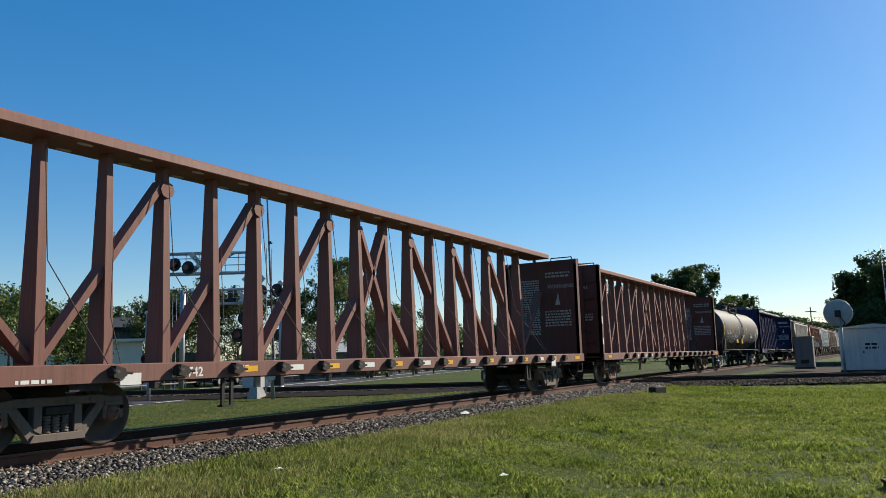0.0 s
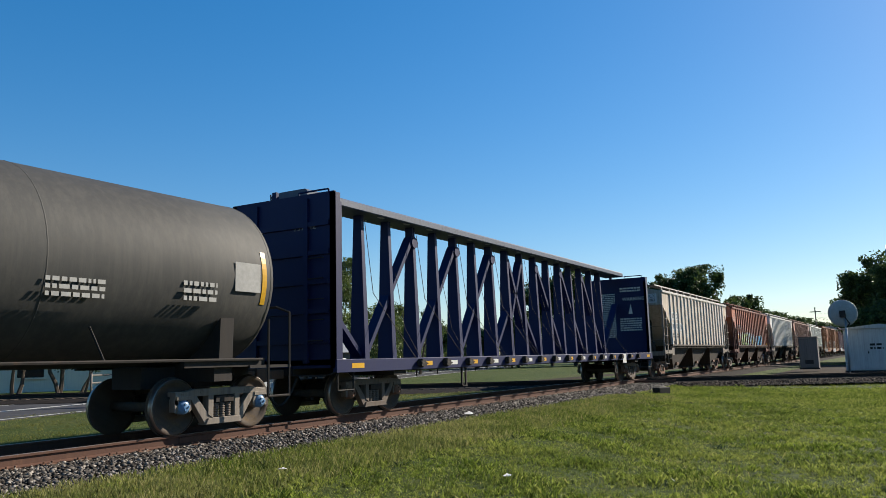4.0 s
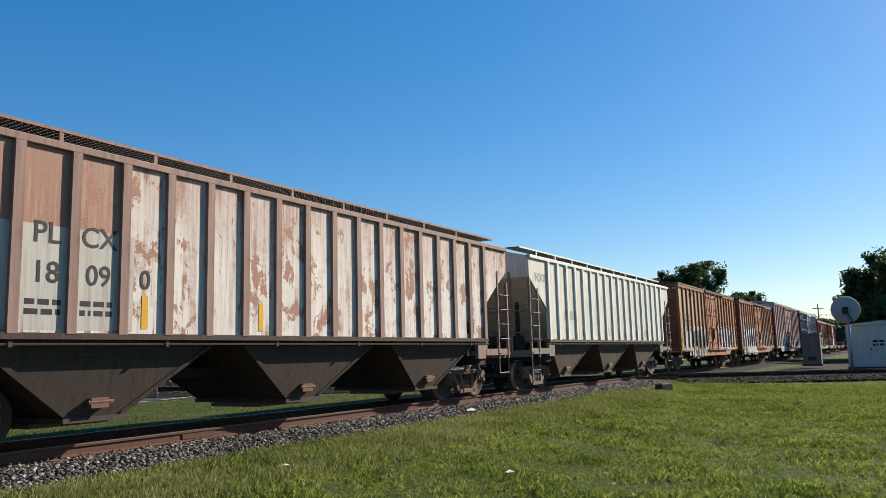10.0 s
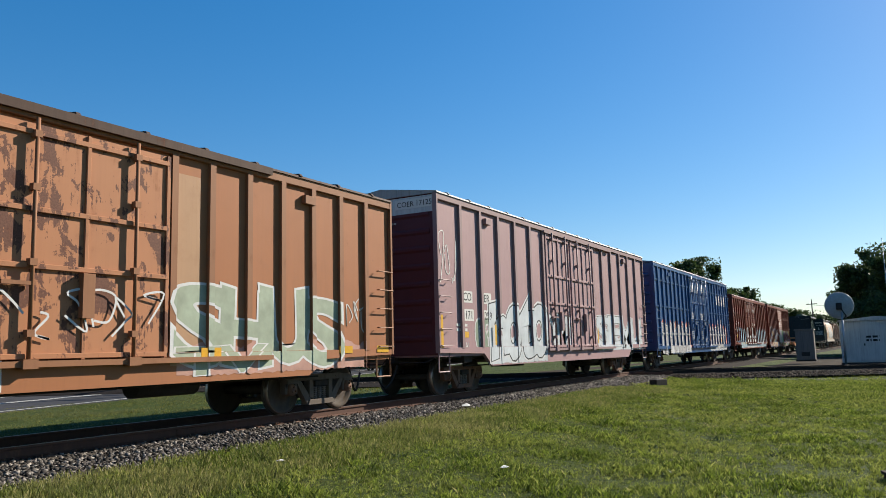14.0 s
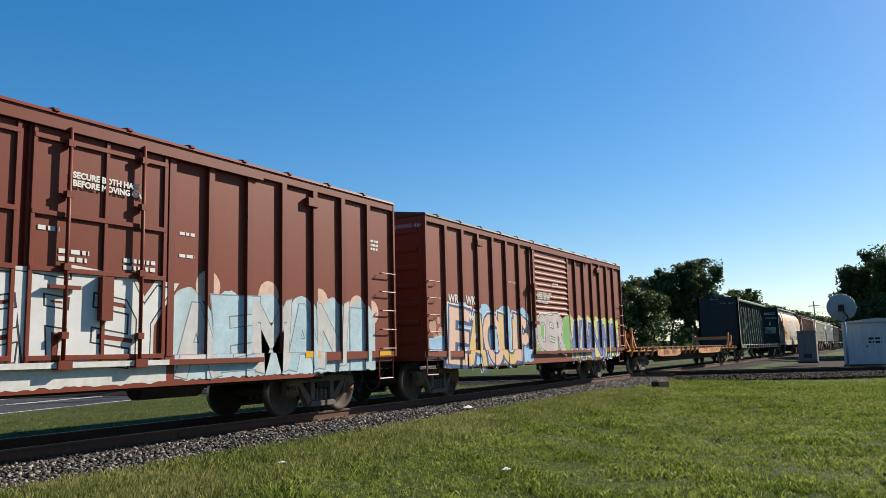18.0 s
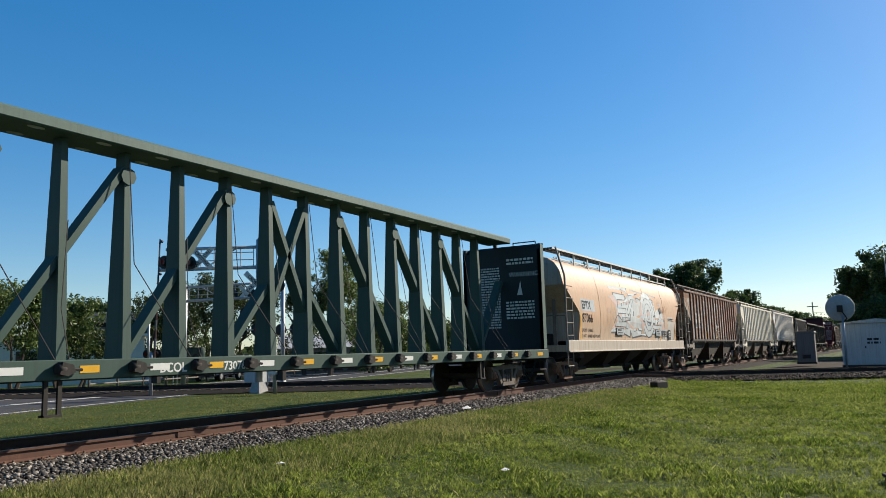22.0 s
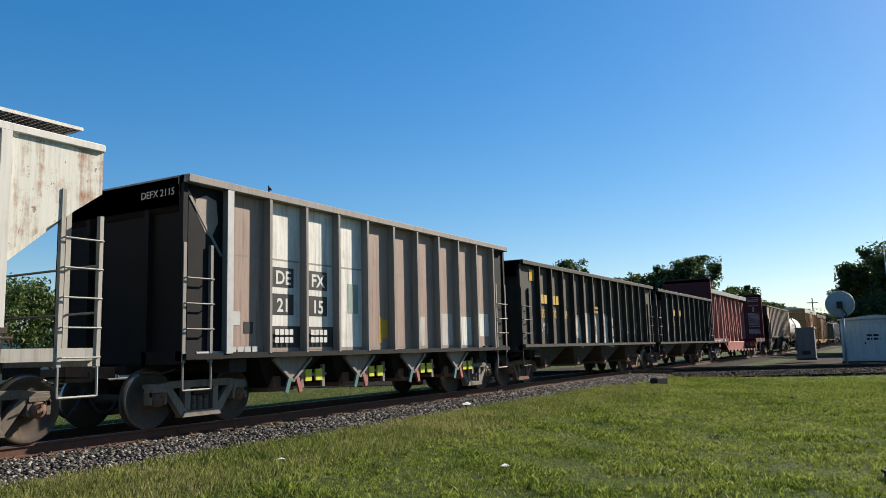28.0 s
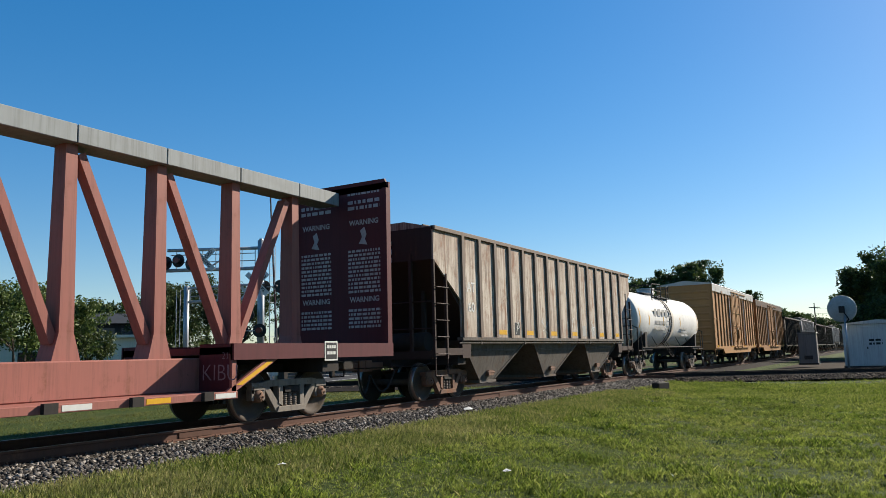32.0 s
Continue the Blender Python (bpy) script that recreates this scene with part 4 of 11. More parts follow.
def tank_car(label, xl, xr, mat, rad=1.50, zc=2.62, bands=YELLOW, wheels="grey", cap="bluecap", girdle=None):
    car, h = start_car("tank_car", label, "freight car", xl, xr)
    prof = [(-h - 0.42, 0.0), (-h - 0.40, 0.3), (-h - 0.33, 0.68), (-h - 0.22, 1.05), (-h - 0.10, 1.33), (-h, rad * 0.985), (-h + 0.05, rad)]
    prof = prof + [(x * 0.25 * h, rad) for x in (-3, -2, -1, 0, 1, 2, 3)] + [(-o, r) for o, r in prof[::-1]]
    tank = part("tank", Shape().turned(prof, "x", 48, (0, 0, zc)), mat, car)
    for x in (-h + 0.08, h - 0.08, -h * 0.42, h * 0.42):
        part("weld_seam", Shape().turned([(x - 0.012, rad), (x, rad + 0.006), (x + 0.012, rad)], "x", 48, (0, 0, zc)), mat, tank)
    if girdle:
        part("jacket_band", Shape().turned([(-0.35, rad), (-0.33, rad + 0.02), (0.33, rad + 0.02), (0.35, rad)], "x", 48, (0, 0, zc)), girdle, tank)
    xd = 0.30
    part("dome", Shape().cyl((xd, 0, zc + rad - 0.08), (xd, 0, zc + rad + 0.30), 0.42, 20).cyl((xd, 0, zc + rad + 0.30), (xd, 0, zc + rad + 0.36), 0.46, 20), mat, car)
    top = zc + rad + 0.06
    part("platform", Shape().box(xd - 1.3, xd + 1.3, -0.95, -0.45, top - 0.25, top - 0.21).box(xd - 1.3, xd + 1.3, 0.45, 0.95, top - 0.25, top - 0.21)
         .box(-2.0, xd - 0.7, -0.5, 0.5, top - 0.05, top - 0.02).box(xd + 0.7, xd + 1.3, -0.5, 0.5, top - 0.05, top - 0.02), GRATE, car)
    s = Shape()
    for f in (-1, 1):
        for xa, xb in ((-2.0, -0.35), (0.72, 1.15)):
            s.tube([(xa, f * 0.95, top - 0.5), (xa, f * 0.95, top + 0.30), (xa + 0.1, f * 0.95, top + 0.36), (xb - 0.05, f * 0.95, top + 0.40), (xb, f * 0.95, top + 0.36), (xb, f * 0.95, top - 0.25)], 0.025, 6)
            s.tube([(xa, f * 0.95, top + 0.06), (xb, f * 0.95, top + 0.06)], 0.018, 5)
    for x in (-2.0, 1.15):
        s.tube([(x, -0.95, top + 0.30), (x, 0.95, top + 0.30)], 0.025, 6)
    part("railing", s, GRIME, car)
    for f in (-1, 1):
        s = Shape()
        for i in range(15):
            a = radians(-52 + i * 9.2)
            s.tube([(-0.87, f * (rad + 0.09) * math.cos(a), zc + (rad + 0.09) * math.sin(a)), (-0.43, f * (rad + 0.09) * math.cos(a), zc + (rad + 0.09) * math.sin(a))], 0.013, 5)
        for x in (-0.87, -0.43):
            s.tube([(x, f * (rad + 0.09) * math.cos(radians(d)), zc + (rad + 0.09) * math.sin(radians(d))) for d in range(-52, 80, 11)], 0.018, 5)
            s.tube([(x, f * 1.0, 1.45), (x, f * 1.45, 0.75)], 0.018, 5)
        s.tube([(-0.87, f * 1.45, 0.75), (-0.43, f * 1.45, 0.75)], 0.018, 5)
        part("ladder", s, GRIME, car)
        part("running_rail", Shape().tube([(-h + 0.2, f * 1.42, 1.20), (h - 0.2, f * 1.42, 1.20)], 0.025, 6), GRIME, car)
        for x in (-h * 0.55, -h * 0.2, h * 0.2, h * 0.55):
            part("rail_bracket", Shape().tube([(x, f * 1.42, 1.2), (x - 0.1, f * 1.2, 1.7)], 0.016, 5), GRIME, car)
    for e in (-1, 1):
        s = Shape()
        s.box(*sorted((e * (h - 1.9), e * (h + 0.55))), -0.36, 0.36, 0.75, 1.1)
        s.box(e * (h - 1.0) - 0.2, e * (h - 1.0) + 0.2, -1.3, 1.3, 0.85, 1.15)
        for f in (-1, 1):
            s.prism([(f * 0.35, 1.1), (f * 1.35, 1.1), (f * 1.38, 1.9), (f * 1.0, 1.55), (f * 0.35, 1.25)], "x", e * (h - 1.0) - 0.15, e * (h - 1.0) + 0.15)
            s.box(e * (h - 1.0) - 0.9, e * (h - 1.0) + 0.9, min(f * 1.3, f * 1.38), max(f * 1.3, f * 1.38), 1.08, 1.22)
        part("stub_sill", s, GRIME, car)
        s = Shape().box(*sorted((e * (h + 0.55), e * (h - 0.5))), -1.42, 1.42, 1.05, 1.10)
        for f in (-1, 1):
            s.tube([(e * (h + 0.5), f * 1.42, 1.1), (e * (h + 0.5), f * 1.42, 2.05), (e * (h + 0.4), f * 1.2, 2.15), (e * (h + 0.4), f * 0.3, 2.15)], 0.025, 6)
            s.tube([(e * (h - 0.05), f * 1.42, 0.55), (e * (h - 0.05), f * 1.42, 1.9)], 0.025, 6)
            s.tube([(e * (h + 0.5), f * 1.42, 1.1), (e * (h + 0.5), f * 1.42, 0.55), (e * (h - 0.05), f * 1.42, 0.55)], 0.022, 6)
        part("end_platform", s, GRIME, car)
    for x, a0, a1 in ((-h + 0.20, -18, 16), (h - 0.30, -18, 16), (-4.23, -12, 7), (-1.70, -12, 7), (1.60, -12, 7)):
        s = Shape()
        for d in range(a0, a1, 4):
            ring = lambda g, r: [(x, -r * math.cos(radians(g)), zc + r * math.sin(radians(g))), (x + 0.11, -r * math.cos(radians(g)), zc + r * math.sin(radians(g)))]
            q0, q1, q2, q3 = ring(d, rad + 0.001), ring(d, rad + 0.006), ring(d + 4, rad + 0.001), ring(d + 4, rad + 0.006)
            s.loft([q0[0], q0[1], q1[1], q1[0]], [q2[0], q2[1], q3[1], q3[0]])
        part("reflector", s, bands, car)
    part("bottom_outlet", Shape().cyl((xd, 0, zc - rad - 0.25), (xd, 0, zc - rad + 0.1), 0.18, 10), GRIME, car)
    for e in (-1, 1):
        part("coupler", Shape().box(*sorted((e * (h + 0.5), e * (h + 1.1))), -0.09, 0.09, 0.80, 0.98).box(*sorted((e * (h + 1.0), e * (h + 1.22))), -0.15, 0.14, 0.76, 1.03), CASTRUST, car, bevel=0.012)
    truck(car, -h + 0.72, wheels, cap)
    truck(car, h - 0.72, wheels, cap)
    return car, h


def rounded_hopper(label, xl, xr, mat, sill, lad):
    """A centre-flow hopper with bulging sides."""
    car, h = start_car("covered_hopper_car", label, "freight car", xl, xr)
    half = [(0.0, 4.42), (0.55, 4.40), (0.95, 4.30), (1.22, 4.12), (1.40, 3.85), (1.52, 3.35), (1.555, 3.1), (1.585, 2.75), (1.61, 2.45), (1.61, 2.2), (1.59, 1.95), (1.54, 1.45)]
    ring = [(-y, z) for y, z in half[::-1]] + half[1:]
    s = Shape()
    n = len(ring)

    def reach(z):
        """Where the side ends: full length above, cut back below."""
        return h - 0.10 - 1.18 * min(1.0, max(0.0, (3.35 - z) / 0.9)) - 0.30 * max(0.0, z - 4.1)
    stations = [-1.0, -0.5, 0.0, 0.5, 1.0]
    vs = [(u * reach(z), y, z) for u in stations for y, z in ring]
    fs = [(j * n + i, j * n + i + 1, (j + 1) * n + i + 1, (j + 1) * n + i) for j in range(len(stations) - 1) for i in range(n - 1)]
    s.add(vs, fs, True)
    shell = part("body", s, mat, car)
    for u in (-1.0, 1.0):
        rim = [(u * (reach(z) - 0.012), y * 0.995, z) for y, z in ring]
        part("end_sheet", Shape().add(rim, [(i, i + 1, n - 2 - i, n - 1 - i) for i in range(n // 2)]), sill, car)
    for x in (-4.6, -1.5, 1.6, 4.7):
        t = Shape()
        for (ya, za), (yb, zb) in zip(ring, ring[1:]):
            t.loft([(x - 0.012, ya * 1.001, za + 0.001), (x + 0.012, ya * 1.001, za + 0.001), (x + 0.012, ya * 1.004, za + 0.004), (x - 0.012, ya * 1.004, za + 0.004)],
                   [(x - 0.012, yb * 1.001, zb + 0.001), (x + 0.012, yb * 1.001, zb + 0.001), (x + 0.012, yb * 1.004, zb + 0.004), (x - 0.012, yb * 1.004, zb + 0.004)])
        part("weld_seam", t, mat, shell)
    for e in (-1, 1):
        y0, y1 = sorted((e * 1.56, e * 1.66))
        part("side_sill", Shape().box(-h, h, y0, y1, 1.06, 1.46).box(-h, h, y0 - (0.04 if e < 0 else 0), y1 + (0.04 if e > 0 else 0), 1.05, 1.10), sill, car, bevel=0.01)
    for e in (-1, 1):
        # open end under a sloping sheet
        s = Shape().prism([(e * (h - 0.85), 3.9), (e * (h - 0.95), 3.9), (e * (h - 3.2), 1.3), (e * (h - 3.0), 1.3)], "y", -1.35, 1.35)
        s.box(*sorted((e * (h - 0.12), e * h)), -1.56, 1.56, 1.08, 1.3)
        part("slope_sheet", s, mat, car)
        s = Shape()
        for f in (-1, 1):
            s.tube([(e * (h - 0.03), f * 1.6, 1.4), (e * (h - 0.03), f * 1.6, 3.65), (e * (h - 0.2), f * 1.25, 4.66)], 0.035, 6)
            s.tube([(e * (h - 0.62), f * 1.6, 1.4), (e * (h - 0.62), f * 1.6, 2.9)], 0.03, 6)
            for k in range(5):
                z = 1.62 + 0.42 * k
                s.tube([(e * (h - 0.03), f * 1.62, z), (e * (h - 0.62), f * 1.62, z)], 0.016, 5)
            s.tube([(e * (h - 0.03), f * 1.6, 1.1), (e * (h - 0.03), f * 1.6, 0.6), (e * (h - 0.55), f * 1.6, 0.6), (e * (h - 0.55), f * 1.6, 1.1)], 0.02, 5)
            s.box(e * (h - 0.75) - 0.06, e * (h - 0.75) + 0.06, f * 0.9 - 0.06, f * 0.9 + 0.06, 1.2, 3.0)
        s.tube([(e * (h - 0.05), -1.55, 2.3), (e * (h - 0.05), 1.55, 2.3)], 0.02, 5)
        part("ladder", s, lad, car)
        part("body_bolster", Shape().box(e * (h - 1.6) - 0.2, e * (h - 1.6) + 0.2, -1.5, 1.5, 0.85, 1.1), GRIME, car)
        part("air_reservoir", Shape().cyl((e * (h - 0.9), -0.7, 1.5), (e * (h - 0.9), 0.4, 1.5), 0.22, 12), GRIME, car)
    for e in (-1, 1):
        s = Shape()
        for k in range(6):
            y = e * (0.62 + 0.10 * k)
            s.box(-h + 0.1, h - 0.1, y - 0.02, y + 0.02, 4.62, 4.65)
        x = -h + 0.1
        while x < h - 0.1:
            s.box(x - 0.014, x + 0.014, *sorted((e * 0.6, e * 1.15)), 4.625, 4.645)
            x += 0.1
        part("roof_walk", s, GRATE, car)
        s = Shape().box(-h + 0.1, h - 0.1, e * 1.16 - 0.014, e * 1.16 + 0.014, 4.60, 4.66).box(-h + 0.6, h - 0.6, e * 1.02 - 0.02, e * 1.02 + 0.02, 4.32, 4.37)
        for i in range(11):
            x = -h + 0.9 + i * (2 * h - 1.8) / 10
            s.box(x - 0.03, x + 0.03, e * 1.1 - 0.02, e * 1.1 + 0.02, 4.2, 4.62)
        part("walk_support", s, WHITE, car)
    part("roof_hatch", Shape().box(-h + 1.2, h - 1.2, -0.3, 0.3, 4.40, 4.52), mat, car)
    for i in range(4):
        xc = (i - 1.5) * 2.9
        s = Shape().loft([(xc - 1.4, -1.5, 1.35), (xc + 1.4, -1.5, 1.35), (xc + 1.4, 1.5, 1.35), (xc - 1.4, 1.5, 1.35)],
                         [(xc - 0.3, -0.6, 0.5), (xc + 0.3, -0.6, 0.5), (xc + 0.3, 0.6, 0.5), (xc - 0.3, 0.6, 0.5)])
        s.box(xc - 0.42, xc + 0.42, -0.7, 0.7, 0.38, 0.5)
        part("hopper", s, GRIME, car)
    draft_gear(car, h, GRIME, 0.6)
    two_trucks(car, h, xl, 1.6, "rust")
    return car, h


TEALLATCH, CORALLATCH = plain("dull teal latch paint", (0.10, 0.20, 0.19), 0.6), plain("coral latch paint", (0.42, 0.14, 0.11), 0.6)


def set_back(car, depth=0.055):
    """Sets the side sheets, with all that is painted on them, back between the deep ribs."""
    for ob in car.children:
        kind = ob.name.split(".")[0]
        if kind in ("side_sheet", "mark_patch", "lettering", "reflector", "placard", "data_plate", "graffiti", "rivet_row") and len(ob.data.vertices):
            ys = [(ob.matrix_basis @ v.co).y for v in ob.data.vertices]
            y = sum(ys) / len(ys)
            if abs(y) > 1.3:
                ob.location.y += depth if y < 0 else -depth


def open_hopper(label, xl, xr, side, rib, end, top=3.7, nrib=12, bays=4, cut=True, gates=None, first=1.42, wheels="cast", bottom=1.17, inset=0.0):
    car, h = start_car("open_hopper_car", label, "freight car", xl, xr)
    hb = h - inset
    t = 0.05
    for e in (-1, 1):
        y0, y1 = sorted((e * 1.60, e * 1.55))
        if cut:
            poly = [(-hb, top), (hb, top), (hb, top - 0.3), (hb - first + 0.04, 2.3), (hb - first + 0.04, bottom), (-hb + first - 0.04, bottom), (-hb + first - 0.04, 2.3), (-hb, top - 0.3)]
        else:
            poly = [(-hb, top), (hb, top), (hb, bottom), (-hb, bottom)]
        part("side_sheet", Shape().prism(poly, "y", y0, y1), side, car)
        part("top_chord", Shape().box(-h, h, *sorted((e * 1.50, e * 1.72)), top - 0.10, top + 0.03), rib, car, bevel=0.012)
        part("side_sill", Shape().box(-h + 0.02, h - 0.02, *sorted((e * 1.48, e * 1.70)), bottom - 0.07, bottom + 0.02), end, car)
    for e in (-1, 1):
        part("end_sheet", Shape().prism([(e * hb, top), (e * (hb - t), top), (e * (hb - t), top - 0.5), (e * (hb - 3.0), 1.15), (e * (hb - 2.93), 1.15), (e * hb, top - 0.45)], "y", -1.47, 1.47)
             .box(*sorted((e * hb, e * (hb - t))), -1.47, 1.47, bottom if not cut else top - 0.45, top), end, car)
        if cut:
            part("end_panel", Shape().box(*sorted((e * (h - 0.10), e * (h - 0.14))), -1.5, 1.5, 1.1, top - 0.1), end, car)
            for f in (-1, 1):
                part("corner_panel", Shape().box(*sorted((e * (h - 0.14), e * (h - first + 0.03))), *sorted((f * 1.545, f * 1.56)), 1.1, top - 0.1), end, car)
        part("end_chord", Shape().box(*sorted((e * h, e * (h - 0.14))), -1.6, 1.6, top - 0.10, top + 0.03), rib, car)
        for f in (-1, 1):
            part("corner_post", Shape().box(*sorted((e * h, e * (h - 0.09))), *sorted((f * 1.60, f * 1.50)), 1.0, top), end, car)
            part("end_post", Shape().box(*sorted((e * h, e * (h - 0.09))), f * 0.75 - 0.05, f * 0.75 + 0.05, 1.0, top - 0.3), end, car)
        for f in (-1, 1):
            xx = -h + 0.04 if e < 0 else h - 0.60
            ladder(car, xx, 0.56, 1.02, 2.9, 4, rib, y=f * 1.60 - (0 if f < 0 else 0.03), foot=0.6)
        x0, x1 = sorted((e * h, e * (h - 1.34)))
        part("end_sill", Shape().box(x0, x1, -1.60, -1.48, 1.05, 1.20).box(x0, x1, 1.48, 1.60, 1.05, 1.20).box(*sorted((e * h, e * (h - 0.2))), -1.5, 1.5, 1.0, 1.2), end, car)
        part("body_bolster", Shape().box(e * (h - 1.3) - 0.2, e * (h - 1.3) + 0.2, -1.5, 1.5, 0.84, 1.08), GRIME, car)
    part("cross_ridge", Shape().prism([(-h + 2.6, 1.1), (h - 2.6, 1.1), (h - 2.6, 1.3), (-h + 2.6, 1.3)], "y", -1.45, 1.45), end, car)
    xs = [-hb + first + i * (2 * hb - 2 * first) / (nrib - 1) for i in range(nrib)]
    hopper_ribs(car, xs, bottom, top - 0.09, rib, 0.06, 0.11, back=0.11)
    span = 2 * h - 5.4
    for i in range(bays):
        xc = -span / 2 + span * i / (bays - 1)
        w = min(1.25, span / bays * 0.62)
        s = Shape().loft([(xc - w, -1.5, bottom), (xc + w, -1.5, bottom), (xc + w, 1.5, bottom), (xc - w, 1.5, bottom)],
                         [(xc - 0.28, -1.15, 0.50), (xc + 0.28, -1.15, 0.50), (xc + 0.28, 1.15, 0.50), (xc - 0.28, 1.15, 0.50)])
        hop = part("hopper", s, end, car)
        part("outlet_gate", Shape().box(xc - 0.34, xc + 0.34, -1.2, 1.2, 0.44, 0.52).box(xc - 0.3, xc - 0.1, -1.28, -1.15, 0.50, 0.72), CASTRUST, hop)
        if gates:
            part("gate_flag", Shape().box(xc + 0.46, xc + 0.64, -1.40, -1.37, 0.60, 0.82).box(xc + 0.76, xc + 0.96, -1.40, -1.37, 0.60, 0.82), gates, hop)
            part("gate_arm", Shape().box(xc + 0.36, xc + 0.44, -1.38, -1.33, 0.48, 0.9).box(xc + 0.98, xc + 1.06, -1.38, -1.33, 0.48, 0.9).cyl((xc + 0.3, -1.35, 0.72), (xc + 1.12, -1.35, 0.72), 0.03, 8), CASTGREY, hop)
            s = Shape().prism([(xc - 0.52, 1.07), (xc + 0.52, 1.07), (xc + 0.46, 1.0), (xc + 0.06, 0.66), (xc - 0.06, 0.66), (xc - 0.46, 1.0)], "y", -1.46, -1.44)
            s.bar((xc - 0.52, -1.48, 1.04), (xc, -1.48, 0.62), 0.05, 0.06, (0, 1, 0)).bar((xc + 0.52, -1.48, 1.04), (xc, -1.48, 0.62), 0.05, 0.06, (0, 1, 0))
            part("gate_bracket", s, rib, hop)
            part("latch", Shape().bar((xc - 0.1, -1.50, 0.68), (xc - 0.2, -1.50, 0.42), 0.09, 0.04, (0, 1, 0)), TEALLATCH, hop)
            part("latch", Shape().bar((xc + 0.1, -1.50, 0.68), (xc + 0.2, -1.50, 0.42), 0.09, 0.04, (0, 1, 0)), CORALLATCH, hop)
    draft_gear(car, h, GRIME, 0.55)
    two_trucks(car, h, xl, 1.3, wheels)
    return car, h


def long_flat(label, xl, xr, mat, decking):
    car, h = start_car("flat_car", label, "freight car", xl, xr)
    part("deck", Shape().box(-h + 0.3, h - 0.3, -1.42, 1.42, 1.02, 1.10), decking, car)
    for e in (-1, 1):
        y0, y1 = sorted((e * 1.34, e * 1.42))
        part("side_sill", Shape().prism([(-h + 0.3, 1.10), (h - 0.3, 1.10), (h - 0.3, 0.98), (h - 4.5, 0.96), (-h + 4.5, 0.96), (-h + 0.3, 0.98)], "y", y0, y1), mat, car)
        y0, y1 = sorted((e * 1.44, e * 1.47))
        for x0, x1, zz in ((-8.2, -3.84, 0.70), (0.43, 6.45, 0.74)):
            part("name_panel", Shape().prism([(x0, 1.04), (x1, 1.04), (x1, zz + 0.06), (x1 - 0.8, zz), (x0 + 0.8, zz), (x0, zz + 0.06)], "y", y0, y1), mat, car)
        x = -h + 1.0
        while x < h - 0.8:
            s = Shape().prism([(e * 1.36, 1.12), (e * 1.50, 1.12), (e * 1.48, 1.02), (e * 1.38, 0.76), (e * 1.33, 0.80)], "x", x - 0.03, x + 0.03)
            s.box(x - 0.045, x + 0.045, *sorted((e * 1.40, e * 1.52)), 1.06, 1.13)
            part("stake_pocket", s, mat, car)
            x += 1.07
        x = -h + 0.6
        while x < h - 1.2:
            part("reflector", Shape().box(x, x + 0.42, *sorted((e * 1.421, e * 1.424)), 1.0, 1.07), YELLOW, car)
            x += 2.14
        part("fish_belly", Shape().prism([(-h + 4.2, 1.0), (h - 4.2, 1.0), (h - 6.2, 0.44), (-h + 6.2, 0.44)], "y", *sorted((e * 0.92, e * 1.0))), GRIME, car)
    part("deck_rail", Shape().box(-h + 0.6, h - 0.6, -0.95, -0.85, 1.10, 1.17).box(-h + 0.6, h - 0.6, 0.85, 0.95, 1.10, 1.17), decking, car)
    for e in (-1, 1):
        for x, z in ((h - 1.9, 2.0), (h - 0.9, 1.85)):
            for f in (-1, 1):
                s = Shape().box(e * x - 0.05, e * x + 0.05, f * 1.15 - 0.05, f * 1.15 + 0.05, 1.1, z)
                s.bar((e * (x - 0.05), f * 1.15, z - 0.3), (e * (x - 0.55), f * 1.15, 1.12), 0.09, 0.07)
                part("end_stake", s, mat, car)
        part("stake_rail", Shape().box(*sorted((e * (h - 1.95), e * (h - 1.85))), -1.15, 1.15, 1.55, 1.75), mat, car)
        part("body_bolster", Shape().box(e * (h - (3.7 if e < 0 else 2.4)) - 0.3, e * (h - (3.7 if e < 0 else 2.4)) + 0.3, -1.35, 1.35, 0.82, 1.02), GRIME, car)
    draft_gear(car, h - 0.3, GRIME, 0.6)
    truck(car, -h + 3.7, "cast")
    truck(car, h - 2.4, "cast")
    return car, h


def glide(pts, n=6):
    """A smooth line through the points."""
    p = [pts[0]] + list(pts) + [pts[-1]]
    out = []
    for a, b, c, d in zip(p, p[1:], p[2:], p[3:]):
        for k in range(n):
            t = k / n
            out.append(tuple(0.5 * (2 * b[i] + (c[i] - a[i]) * t + (2 * a[i] - 5 * b[i] + 4 * c[i] - d[i]) * t * t + (3 * b[i] - a[i] - 3 * c[i] + d[i]) * t ** 3) for i in range(2)))
    return out + [tuple(pts[-1])]


def ribbon(s, line, y, w, lift=0.0, taper=0.0):
    """A sprayed band of width w along a line on the side."""
    n = len(line)
    vs = []
    for i, (x, z) in enumerate(line):
        a, b = line[max(0, i - 1)], line[min(n - 1, i + 1)]
        dx, dz = b[0] - a[0], b[1] - a[1]
        l = math.hypot(dx, dz) or 1.0
        ww = w * 0.5 * (1 - taper * abs(2 * i / (n - 1) - 1) ** 2)
        yy = y - lift * i / n
        vs += [(x - dz / l * ww, yy, z + dx / l * ww), (x + dz / l * ww, yy, z - dx / l * ww)]
    s.add(vs, [(2 * i, 2 * i + 1, 2 * i + 3, 2 * i + 2) for i in range(n - 1)])


